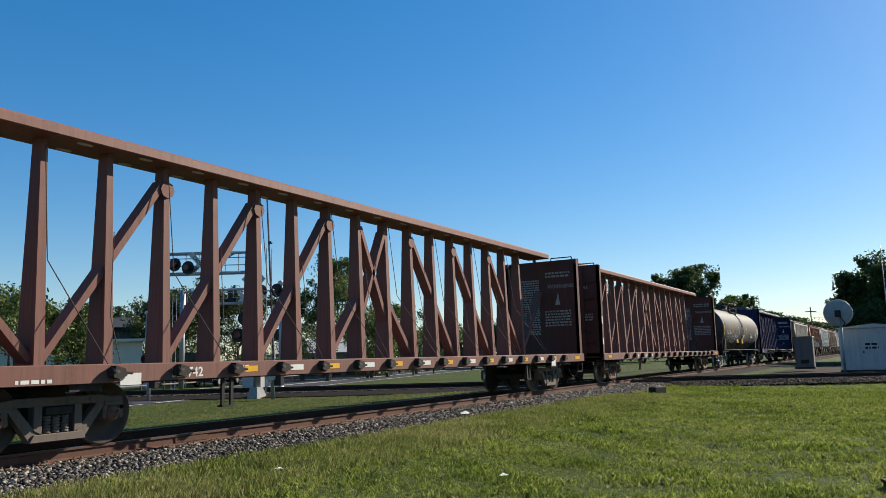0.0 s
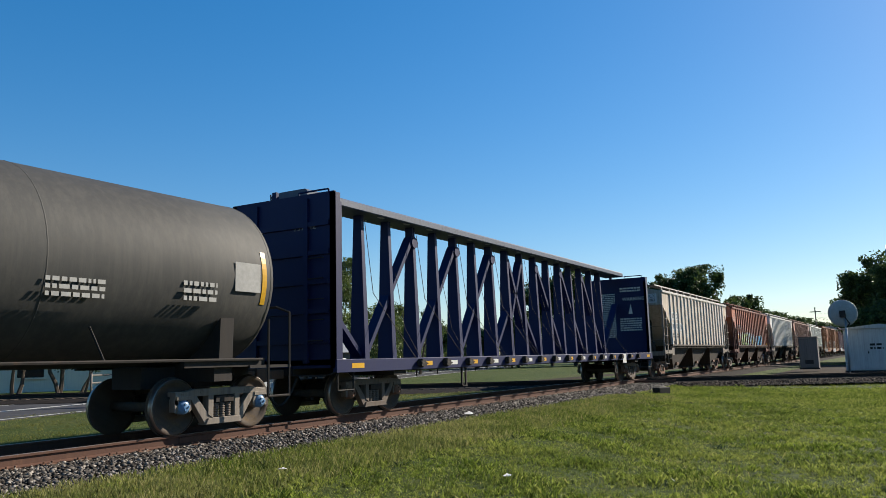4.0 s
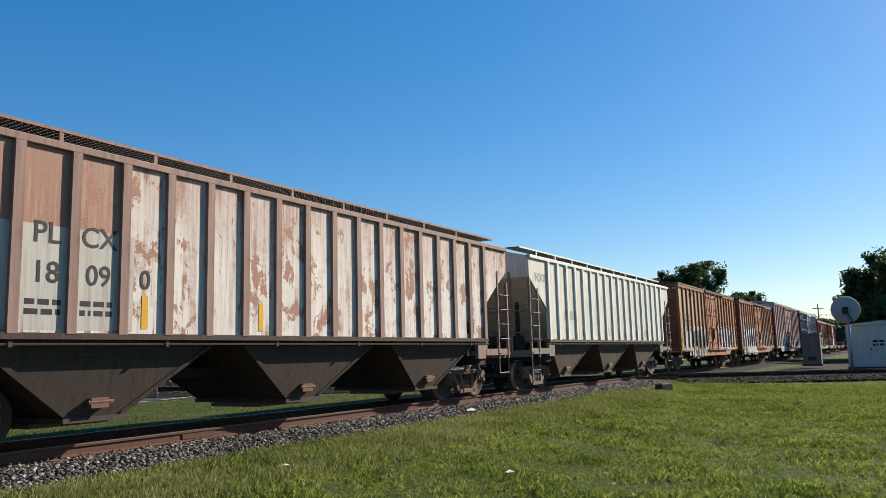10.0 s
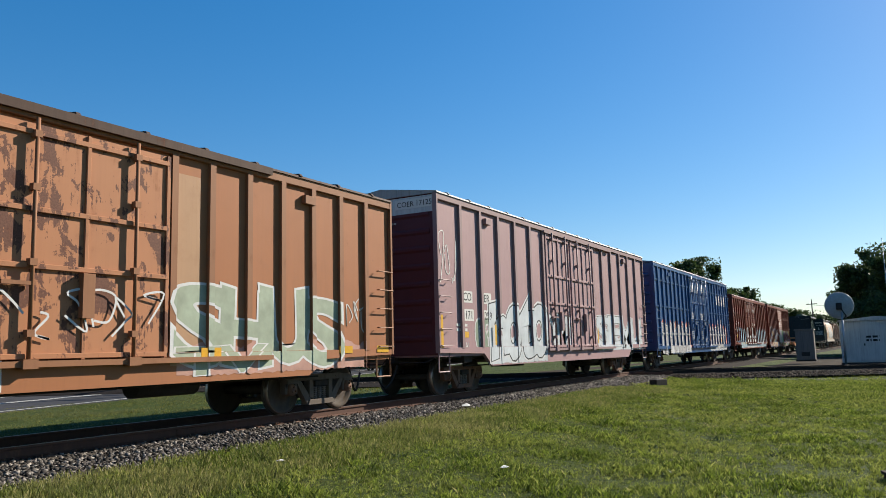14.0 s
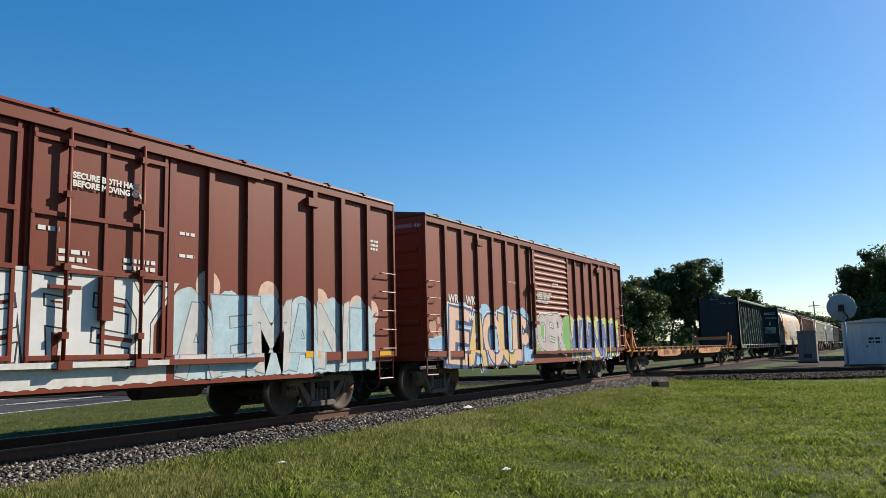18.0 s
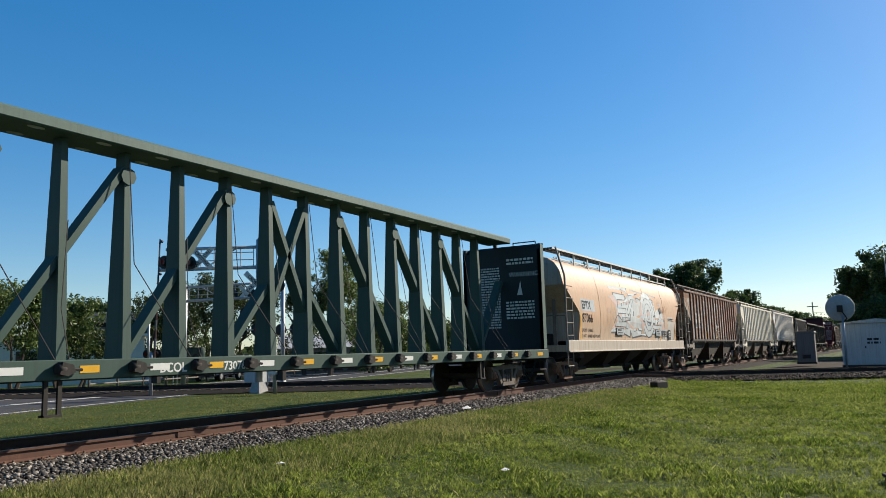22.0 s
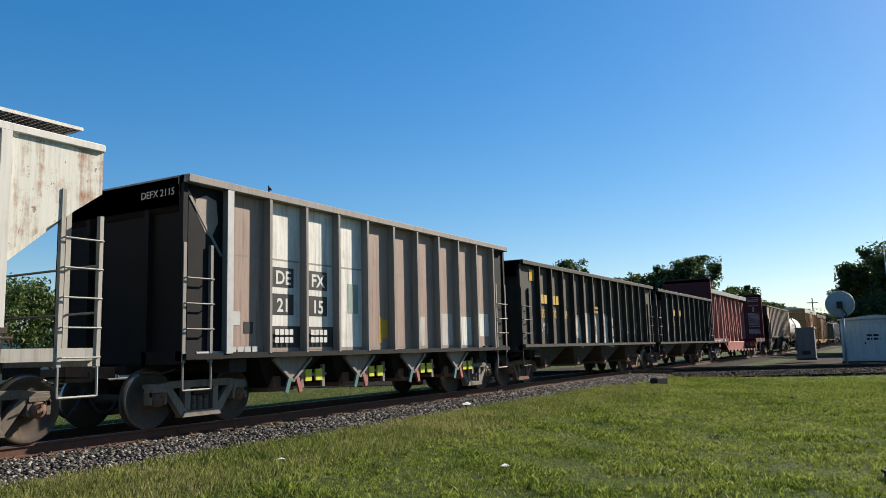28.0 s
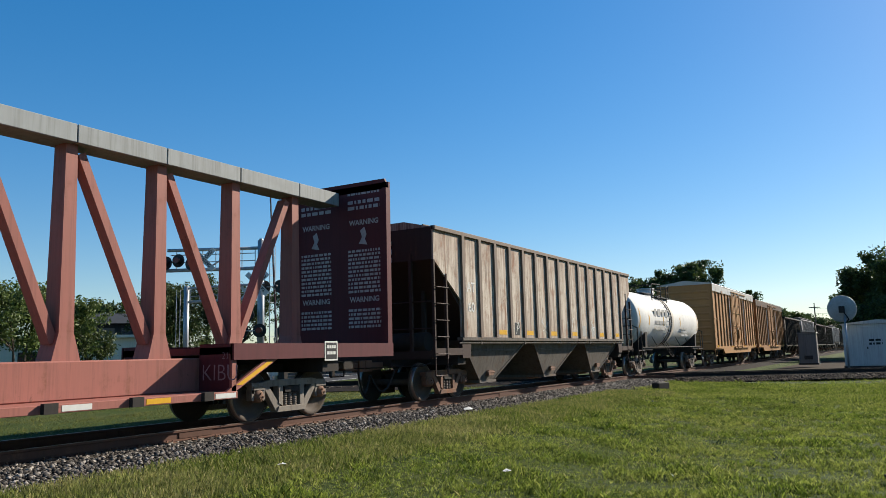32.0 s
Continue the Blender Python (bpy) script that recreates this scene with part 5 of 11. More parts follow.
LETTER_BONES = ([(0, 0), (0.1, 0.95), (0.85, 0.9), (0.8, 0.5), (0.25, 0.45), (0.95, 0)], [(0.95, 0.95), (0.2, 0.9), (0, 0.5), (0.2, 0.05), (0.95, 0.1), (0.9, 0.5), (0.5, 0.5)],
                [(0, 0.1), (0.45, 1.0), (0.95, 0.0), (0.6, 0.4), (0.25, 0.4)], [(0.05, 0), (0.0, 0.95), (0.9, 0.75), (0.2, 0.5), (0.95, 0.3), (0.1, 0.0)],
                [(0, 0), (0.08, 0.95), (0.85, 0.05), (0.95, 1.0)], [(0.95, 0.95), (0.1, 0.85), (0.2, 0.5), (0.9, 0.45), (0.85, 0.05), (0.0, 0.05)])


def tag_strokes(car, x0, x1, z0, z1, seed, fill, line, letters=4, y=-1.6035, weight=0.16, rim=0.05, bg=None, cloud=0.28, second=None, base=None, over=()):
    """Sprayed shapes like fat letters: smooth bands with a rim, over a cloud of background colour."""
    rnd = random.Random(seed)
    edge, core, more, glint = Shape(), Shape(), Shape(), Shape()
    w = (x1 - x0) / letters
    if bg:
        top = [(x1 - (x1 - x0 + 0.3) * i / 40 + 0.15, z1 + cloud * (0.15 + 0.85 * abs(math.sin(i * 0.63 + seed))) + rnd.uniform(-0.03, 0.03)) for i in range(41)]
        s = Shape()
        low = z0 - 0.1 if base is None else base
        for a, b in zip(top, top[1:]):
            s.add([(a[0], y + 0.0018, a[1]), (b[0], y + 0.0018, b[1]), (b[0], y + 0.0018, low), (a[0], y + 0.0018, low)], [(0, 1, 2, 3)])
        part("graffiti_ground", s, bg, car)
    for i in range(letters):
        a, b = x0 + max(0.0, i - 0.14) * w, x0 + min(letters, i + 1.14) * w
        d = z1 - rnd.uniform(0.0, 0.15) * (z1 - z0)
        lean = rnd.uniform(-0.3, 0.3) * w
        bones = [(a + u * (b - a) + lean * v + rnd.uniform(-0.05, 0.05) * w, z0 + v * (d - z0) + rnd.uniform(-0.04, 0.04)) for u, v in rnd.choice(LETTER_BONES)]
        pts = glide(bones, 6)
        yy = y - 0.0004 * i
        ribbon(edge, pts, yy, weight + 2 * rim, 0.0003)
        ribbon(more if second and i % 2 else core, pts, yy - 0.0022, weight, 0.0003)
        for p, q in (pts[0], pts[-1]):
            edge.cyl((p, yy + 0.0002, q), (p, yy - 0.0004, q), weight / 2 + rim, 12)
            (more if second and i % 2 else core).cyl((p, yy - 0.0020, q), (p, yy - 0.0026, q), weight / 2, 12)
    for x in over:
        # the sprayed piece runs on over the posts
        if x0 < x < x1:
            z = z0 + 0.05
            while z < z1 - 0.05:
                q = min(z1, z + rnd.uniform(0.15, 0.5))
                part("graffiti_ground", Shape().box(x - 0.0605, x + 0.0605, -1.6735, -1.64, z, q), rnd.choice([m for m in (fill, bg or fill, line, second or fill) if m]), car)
                z = q
    part("graffiti_rim", edge, line, car)
    part("graffiti", core, fill, car, "sprayed graffiti lettering shapes")
    if second:
        part("graffiti", more, second, car, "sprayed graffiti lettering shapes in a second colour")


GLYPHS = {}


def glyph(letter, swell):
    """One letter of the built-in font, swollen by the given share of its size: points in the plane and faces."""
    key = (letter, round(swell, 4))
    if key not in GLYPHS:
        cu = bpy.data.curves.new("letter", "FONT")
        cu.body, cu.size, cu.offset, cu.resolution_u = letter, 1.0, swell, 4
        ob = bpy.data.objects.new("letter", cu)
        me = bpy.data.meshes.new_from_object(ob)
        GLYPHS[key] = ([(v.co.x, v.co.y) for v in me.vertices], [tuple(f.vertices) for f in me.polygons])
        bpy.data.objects.remove(ob)
        bpy.data.curves.remove(cu)
        bpy.data.meshes.remove(me)
    return GLYPHS[key]


def hug(ob, reach):
    """Lays painted words on a bulging side: reach gives how far the side stands out at a height."""
    z0, y0 = ob.matrix_basis.translation.z, ob.matrix_basis.translation.y
    for v in ob.data.vertices:
        v.co.z = y0 + reach(z0 + v.co.y) + 0.004
    return ob


def spray(car, pts, faces, material, y, over=(), name="graffiti", label="", reach=None):
    """Flat paint on the side sheet at y that runs on over posts and sills: over has (x0, x1, z0, z1, face)."""
    me = bpy.data.meshes.new(name)
    out = bmesh.new()
    lo, hi = min(p[0] for p in pts), max(p[0] for p in pts)

    def lay(bm, yy):
        made = [out.verts.new((v.co.x, yy - (reach(v.co.z) if reach else 0.0), v.co.z)) for v in bm.verts]
        bm.verts.index_update()
        for f in bm.faces:
            out.faces.new([made[v.index] for v in f.verts])
    flat = bmesh.new()
    vs = [flat.verts.new((a, 0.0, b)) for a, b in pts]
    for f in faces:
        if len(set(f)) > 2:
            flat.faces.new([vs[i] for i in f])
    lay(flat, y)
    for x0, x1, z0, z1, face in over:
        if x1 < lo or x0 > hi:
            continue
        cut = flat.copy()
        for co, no in (((x0, 0, 0), (1, 0, 0)), ((x1, 0, 0), (-1, 0, 0)), ((0, 0, z0), (0, 0, 1)), ((0, 0, z1), (0, 0, -1))):
            bmesh.ops.bisect_plane(cut, geom=cut.verts[:] + cut.edges[:] + cut.faces[:], plane_co=co, plane_no=no, clear_inner=True)
        lay(cut, face + (y + 1.6035))
        cut.free()
    flat.free()
    out.to_mesh(me)
    out.free()
    me.materials.append(material)
    return part(name, me, None, car, label)


def piece(car, words, x0, x1, z0, z1, layers, seed, over=(), y=-1.6035, label="sprayed graffiti lettering shapes", reach=None):
    """Fat sprayed letters in layers (swell, material or pair of materials, drop), from the rim inwards."""
    rnd = random.Random(seed)
    w = (x1 - x0) / len(words)
    casts = [(rnd.uniform(-0.10, 0.10), rnd.uniform(0.88, 1.0), rnd.uniform(-0.07, 0.07), rnd.uniform(1.0, 1.14), rnd.uniform(-0.12, 0.22)) for _ in words]
    for k, (swell, mats, drop) in enumerate(layers):
        mats = mats if isinstance(mats, tuple) else (mats,)
        last = k == len(layers) - 1
        for i, letter in enumerate(words):
            ref, _ = glyph(letter, 0.0)
            a0, a1 = min(q[0] for q in ref), max(q[0] for q in ref)
            b0, b1 = min(q[1] for q in ref), max(q[1] for q in ref)
            lean, tall, shift, wide, bow = casts[i]
            span = max(a1 - a0, 0.45 * (b1 - b0))
            vs, fs = glyph(letter, swell)
            pts = []
            for a, b in vs:
                u, v = (a - 0.5 * (a0 + a1)) / span, (b - b0) / (b1 - b0)
                pts.append((x0 + (i + 0.5) * w + (u * wide * (1 + bow * (v - 0.5)) + lean * (v - 0.5)) * w + drop,
                            z0 + (v * tall + shift * (1 + u) * 0.6 + 0.05 * math.sin(3.0 * u + seed)) * (z1 - z0) - drop * 0.6))
            spray(car, pts, fs, mats[i % len(mats)], y - 0.0010 * (k + 1) - 0.00015 * i, over, "graffiti" if last else "graffiti_rim", label if last else "", reach)


def cloud(car, x0, x1, z0, z1, material, seed, over=(), y=-1.6035, hump=0.22, pitch=0.55):
    """A humped background of spray paint."""
    rnd = random.Random(seed)
    n = max(12, int((x1 - x0) / 0.07))
    top = [(x0 + (x1 - x0) * i / n, z1 - hump + hump * abs(math.sin((x1 - x0) * i / n / pitch * math.pi / 2 + seed)) + rnd.uniform(-0.02, 0.02)) for i in range(n + 1)]
    pts = [(x, z) for x, z in top] + [(x, z0 + rnd.uniform(-0.02, 0.02)) for x, z in top]
    spray(car, pts, [(i, i + 1, n + 2 + i, n + 1 + i) for i in range(n)], material, y, over, "graffiti_ground")


def over_posts(posts, half=0.06, face=-1.6735):
    return [(x - half, x + half, -9.0, 9.0, face) for x in posts]


def scrawl(car, x0, x1, z0, z1, seed, material, y=-1.606, r=0.012, loops=5):
    """A thin handwritten squiggle."""
    rnd = random.Random(seed)
    s = Shape()
    w = (x1 - x0) / loops
    for i in range(loops):
        x = x0 + i * w
        pts = [(x + rnd.uniform(0, w * 1.15), z0 + rnd.uniform(0, z1 - z0)) for k in range(5)]
        ribbon(s, glide(pts, 5), y - 0.001 - 0.0003 * i, r * 2)
    part("graffiti", s, material, car, "thin sprayed scrawl")


# ---- the train, from its front in view to its end; places are metres along the train ----
def spread(a, b, n):
    return [a + (b - a) * i / (n - 1) for i in range(n)]


def posts_round(h, doors, step=0.90):
    lo, hi = doors[0][0], doors[-1][1]
    nl, nr = max(2, round((lo + h - 0.1) / step)), max(2, round((h - 0.1 - hi) / step))
    return [-h + 0.1 + (lo + h - 0.1) * i / nl for i in range(1, nl)] + [lo - 0.08, hi + 0.08] + [hi + (h - 0.1 - hi) * i / nr for i in range(1, nr)]


BROWN = paint("weathered oxide red paint", (0.22, 0.10, 0.078), 0.35, (0.15, 0.06, 0.035), 0.35, (0.12, 0.075, 0.06), 0.6)
# darker copy of the oxide red; on bulkheads it paints in their shade
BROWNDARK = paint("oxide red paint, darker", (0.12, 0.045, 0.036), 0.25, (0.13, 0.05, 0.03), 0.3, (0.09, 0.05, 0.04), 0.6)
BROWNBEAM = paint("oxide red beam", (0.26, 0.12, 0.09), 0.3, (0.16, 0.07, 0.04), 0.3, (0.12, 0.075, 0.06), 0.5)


def first_beam():
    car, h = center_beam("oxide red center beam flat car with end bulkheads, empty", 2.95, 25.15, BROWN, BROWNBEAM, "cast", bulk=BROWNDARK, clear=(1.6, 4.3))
    bars(car, -h + 2.85, 1.03, 0.36, 0.17, 1, WHITE, y=-1.462, seed=2)
    bars(car, -h + 1.3, 0.98, 0.5, 0.05, 1, WHITE, y=-1.462, seed=1)
    bars(car, -h + 5.05, 1.10, 0.4, 0.05, 1, WHITE, y=-1.462, seed=3)
    lettering(car, "325742", -h + 3.77, 0.945, 0.21, WHITE, y=-1.462, bold=0.004)
    # grey in place of white dims the notices as shade would
    bulkhead_words(car, h, GREYMARK)
    plate(car, "data_plate", h - 3.15, h - 2.7, 0.76, 1.14, BLACKMARK, y=-1.468)
    plate(car, "data_plate", h - 3.10, h - 2.75, 0.80, 1.10, WHITE, y=-1.470)


def second_beam():
    car, h = center_beam("oxide red center beam flat car with rusty bulkheads, empty", 27.4, 49.72, BROWN, BROWNBEAM, "rust", bulk=BROWNDARK)
    lettering(car, "ATW", -h + 4.25, 0.945, 0.21, WHITE, y=-1.462, bold=0.004)
    lettering(car, "318396", -h + 5.55, 0.945, 0.21, WHITE, y=-1.462, bold=0.004)
    # notices again greyed to look shaded
    bulkhead_words(car, h, GREYMARK, seed=9)
    lettering(car, "ATW\n318996", -h - 0.012, 3.85, 0.2, GREYMARK, y=-0.35, face="end")
    lettering(car, "CAUTION", -h - 0.012, 4.44, 0.12, WHITE, y=0.5, face="end")
    bars(car, -h - 0.012, 2.7, 0.5, 0.06, 3, GREYMARK, y=-0.6, seed=5, face="end")
    plate(car, "reflector", -h + 0.05, -h + 0.15, 2.3, 2.6, WHITE, y=-1.422)
    plate(car, "reflector", -h + 0.05, -h + 0.15, 1.5, 1.75, WHITE, y=-1.422)


def black_tank():
    mat = paint("dull black tank paint", (0.05, 0.05, 0.048), 0.03, (0.12, 0.07, 0.04), 0.4, (0.13, 0.12, 0.105), 0.62, fade=0.5)
    car, h = tank_car("dull black tank car with yellow reflectors and white graffiti", 52.0, 66.95, mat)
    side_at = lambda z: math.sqrt(max(0.2, 1.5 ** 2 - (z - 2.62) ** 2))
    hug(lettering(car, "TILX 258531", -6.27, 2.27, 0.36, WHITE, y=-1.515, bold=0.008), side_at)
    hug(lettering(car, "LD LMT 209200 LB  94850 KG", -6.27, 2.03, 0.15, GREYMARK, y=-1.49), side_at)
    hug(lettering(car, "LT  WT    76800 LB  34850 KG", -6.27, 1.84, 0.15, GREYMARK, y=-1.45), side_at)
    piece(car, "NOLER", -4.35, -2.75, 1.72, 2.25, ((-0.012, WHITE, 0),), 11, (), y=-0.012, label="thin sprayed scrawl", reach=side_at)
    piece(car, "VRS", -2.6, -2.0, 2.0, 2.25, ((-0.01, WHITE, 0),), 13, (), y=-0.012, label="thin sprayed scrawl", reach=side_at)
    piece(car, "NERS", -0.35, 0.85, 1.85, 2.32, ((-0.012, WHITE, 0),), 12, (), y=-0.012, label="thin sprayed scrawl", reach=side_at)
    plate(car, "placard", -2.6, -1.9, 1.72, 1.95, LETTERYELLOW, y=-1.44)
    plate(car, "placard", -0.5, 0.1, 1.65, 1.95, YELLOW, y=-1.43)
    bars(car, -h + 6.9, 2.25, 1.0, 0.05, 3, GREYMARK, y=-1.497, seed=2)
    bars(car, -h + 10.6, 2.35, 0.9, 0.06, 3, GREYMARK, y=-1.500, seed=3)
    bars(car, -h + 12.9, 2.45, 0.7, 0.07, 3, GREYMARK, y=-1.502, seed=4)
    plate(car, "data_plate", h - 0.95, h - 0.35, 2.35, 2.85, GREYMARK, y=-1.503)
    lettering(car, "TILX 258531", -h - 0.30, 3.25, 0.17, GREYMARK, y=0.45, face="end")


def blue_beam():
    blue = paint("navy blue paint", (0.008, 0.014, 0.075), 0.03, (0.08, 0.05, 0.04), 0.08, (0.03, 0.03, 0.05), 0.5)
    # lighter copy of the navy paint for faces the sun strikes
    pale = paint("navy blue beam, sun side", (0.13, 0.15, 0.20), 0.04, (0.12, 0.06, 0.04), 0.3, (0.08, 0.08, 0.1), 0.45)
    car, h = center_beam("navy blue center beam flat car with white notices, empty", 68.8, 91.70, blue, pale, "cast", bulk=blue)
    bulkhead_words(car, h, WHITE, seed=19)
    # pale plate paints sunlight onto the bulkhead's side face
    plate(car, "bulkhead_strip", h - 0.25, h - 0.02, 1.2, 4.55, pale, y=-1.422)
    lettering(car, "737142", -h - 0.012, 3.85, 0.2, GREYMARK, y=-0.35, face="end")
    lettering(car, "73-5", h - 8.3, 0.96, 0.17, WHITE, y=-1.462)
    lettering(car, "75-0", h - 6.9, 0.96, 0.17, WHITE, y=-1.462)
    plate(car, "data_plate", h - 4.4, h - 3.95, 0.78, 1.14, WHITE, y=-1.468)


def hopper_marks(car, h, name, number, mat, patch=None, y=-1.604, x=1.55, z=2.30, size=0.36, pitch=0.775, rows=True):
    """Reporting marks set between the ribs."""
    def put(s, zz, k0):
        for k in range(0, len(s), 2):
            xx = -h + x + (k0 + k // 2) * pitch
            if patch:
                plate(car, "mark_patch", xx - 0.04, xx + 0.58, zz - 0.07, zz + size * 0.86, patch, y=y)
            lettering(car, s[k:k + 2], xx + 0.27, zz, size, mat, y=y - 0.003, bold=0.004, align="CENTER")
    put(name, z + 0.52, 0)
    put(number, z, 0)
    if rows:
        for k in range(2):
            bars(car, -h + x + k * pitch, z - 0.22, 0.5, 0.075, 2, mat, y=y, seed=5 + k)


def side_strips(car, xs, z0, z1, y=-1.603):
    for x in xs:
        plate(car, "reflector", x - 0.05, x + 0.06, z0, z1, YELLOW, y=y)


def tan_hopper():
    side = paint("dirty pale grey hopper paint", (0.72, 0.61, 0.49), 0.2, (0.30, 0.18, 0.10), 0.55, (0.26, 0.19, 0.135), 0.65, fade=0.2, streaks=0.7, wash=((2.3, 1.5, (0.46, 0.32, 0.20), 0.55), (3.4, 4.3, (0.34, 0.27, 0.20), 0.5)))
    rib = paint("pale grey rib paint", (0.73, 0.70, 0.65), 0.06, (0.25, 0.15, 0.09), 0.35, (0.25, 0.21, 0.17), 0.6)
    under = paint("dark grey hopper bottoms", (0.090, 0.074, 0.062), 0.45, (0.12, 0.07, 0.045), 0.6, (0.06, 0.048, 0.042), 0.8)
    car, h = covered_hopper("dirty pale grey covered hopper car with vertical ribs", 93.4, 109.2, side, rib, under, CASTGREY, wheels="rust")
    hopper_marks(car, h, "MOCX", "981083", BLACKMARK, WHITE)
    side_strips(car, (-h + 1.6,), 1.7, 2.15)
    plate(car, "mark_patch", -h + 0.01, -h + 0.05, 3.5, 3.9, WHITE, y=-1.61)
    part("end_sign", Shape().box(-h + 0.028, -h + 0.034, -1.35, -0.65, 3.52, 3.95), WHITE, car)
    lettering(car, "MOCX\n981083", -h + 0.026, 3.77, 0.2, BLACKMARK, y=-0.68, face="end")
    plate(car, "data_plate", -h + 1.62, -h + 1.95, 1.58, 1.72, BLACKMARK)


def red_hopper():
    side = paint("faded oxide red hopper paint", (0.60, 0.19, 0.095), 0.3, (0.24, 0.095, 0.055), 0.6, (0.34, 0.20, 0.17), 0.6, fade=0.5, streaks=0.7, wash=((3.6, 2.2, (0.40, 0.25, 0.22), 0.75), (3.0, 1.6, (0.26, 0.15, 0.135), 0.5)))
    rib = paint("oxide red ribs", (0.19, 0.062, 0.042), 0.2, (0.12, 0.05, 0.03), 0.3, (0.10, 0.05, 0.04), 0.6)
    # dusty red, taken darker to stand for shade below the sill
    under = paint("dusty red hopper bottoms, shade-darkened", (0.062, 0.031, 0.026), 0.35, (0.12, 0.06, 0.04), 0.55, (0.055, 0.04, 0.035), 0.8)
    car, h = covered_hopper("faded oxide red covered hopper car with green and blue graffiti", 111.3, 127.4, side, rib, under, BROWNDARK, wheels="cast")
    hopper_marks(car, h, "ITFX", "466815", WHITE, None, x=1.75, z=2.18, size=0.34)
    scrawl(car, -h + 0.1, -h + 1.25, 3.15, 3.85, 21, WHITE, r=0.008, loops=6)
    ribs = [-h + 1.42 + i * (2 * h - 2.84) / 17 for i in range(18)]
    ribs_over = over_posts(ribs, 0.07, -1.6635)
    lime, mint = plain("lime spray paint", (0.56, 0.70, 0.30), 0.5), plain("mint spray paint", (0.56, 0.68, 0.66), 0.5)
    deep, sky_blue, pale_rim = plain("dark green spray paint", (0.03, 0.06, 0.04), 0.5), plain("sky blue spray paint", (0.10, 0.46, 0.78), 0.5), plain("pale outline spray", (0.68, 0.74, 0.76), 0.5)
    slate_blue = plain("blue outline spray", (0.08, 0.17, 0.34), 0.5)
    piece(car, "EACE", -5.15, -2.72, 1.60, 2.42, ((0.085, pale_rim, 0), (0.065, deep, 0), (0.02, lime, 0)), 31, ribs_over)
    piece(car, "TAMA", -2.70, 0.55, 1.60, 2.38, ((0.075, pale_rim, 0), (0.055, slate_blue, 0), (0.02, mint, 0)), 34, ribs_over)
    piece(car, "LGES", 1.25, 4.05, 1.62, 2.25, ((0.075, pale_rim, 0), (0.03, sky_blue, 0)), 32, ribs_over)
    piece(car, "1", 4.35, 4.75, 1.62, 2.25, ((0.06, pale_rim, 0), (0.03, sky_blue, 0)), 33, ribs_over)
    scrawl(car, 1.9, 2.4, 1.7, 2.3, 36, GREYMARK, r=0.008, loops=3)
    scrawl(car, h - 1.2, h - 0.7, 2.7, 3.3, 37, WHITE, r=0.012, loops=2)
    for x in (0.6, 4.0, h - 1.75):
        plate(car, "reflector", x, x + 0.34, 1.58, 1.72, YELLOW, y=-1.609)
    plate(car, "reflector", -h + 1.62, -h + 1.95, 1.98, 2.3, YELLOW)
    plate(car, "placard", -h + 7.35, -h + 7.75, 1.65, 2.05, LETTERYELLOW, y=-1.612)
    lettering(car, "ITFX\n466815", -h + 0.03, 3.60, 0.2, WHITE, y=-0.75, face="end")


def white_hopper():
    side = paint("chalky white hopper paint", (0.87, 0.87, 0.82), 0.05, (0.25, 0.15, 0.09), 0.4, (0.33, 0.30, 0.25), 0.6, fade=0.1)
    rib = paint("white rib paint", (0.79, 0.79, 0.75), 0.05, (0.25, 0.15, 0.09), 0.3, (0.3, 0.28, 0.24), 0.6)
    # brown dust, with the shade under the car put into the colour
    under = paint("brown dusted hopper bottoms, shade-darkened", (0.075, 0.060, 0.046), 0.35, (0.10, 0.055, 0.033), 0.6, (0.042, 0.033, 0.027), 0.8)
    car, h = covered_hopper("chalky white covered hopper car with black lettering", 129.15, 145.1, side, rib, under, CASTGREY, wheels="cast", nrib=17)
    hopper_marks(car, h, "IFRX", "877207", BLACKMARK, None, x=1.62, z=2.12, size=0.40, rows=False)
    side_strips(car, (-h + 1.5, -h + 4.7, -h + 8.0, -h + 11.0), 1.62, 2.1)
    plate(car, "reflector", -h + 1.45, -h + 1.57, 1.6, 2.75, YELLOW)
    for k in range(4):
        bars(car, -h + 3.3 + 0.8 * k, 1.98, 0.45, 0.07, 3, GREYMARK, y=-1.604, seed=k)
    plate(car, "data_plate", h - 2.6, h - 2.2, 1.65, 1.9, BLACKMARK)
    lettering(car, "IFRX\n877207", -h + 0.03, 3.60, 0.2, BLACKMARK, y=-0.75, face="end")


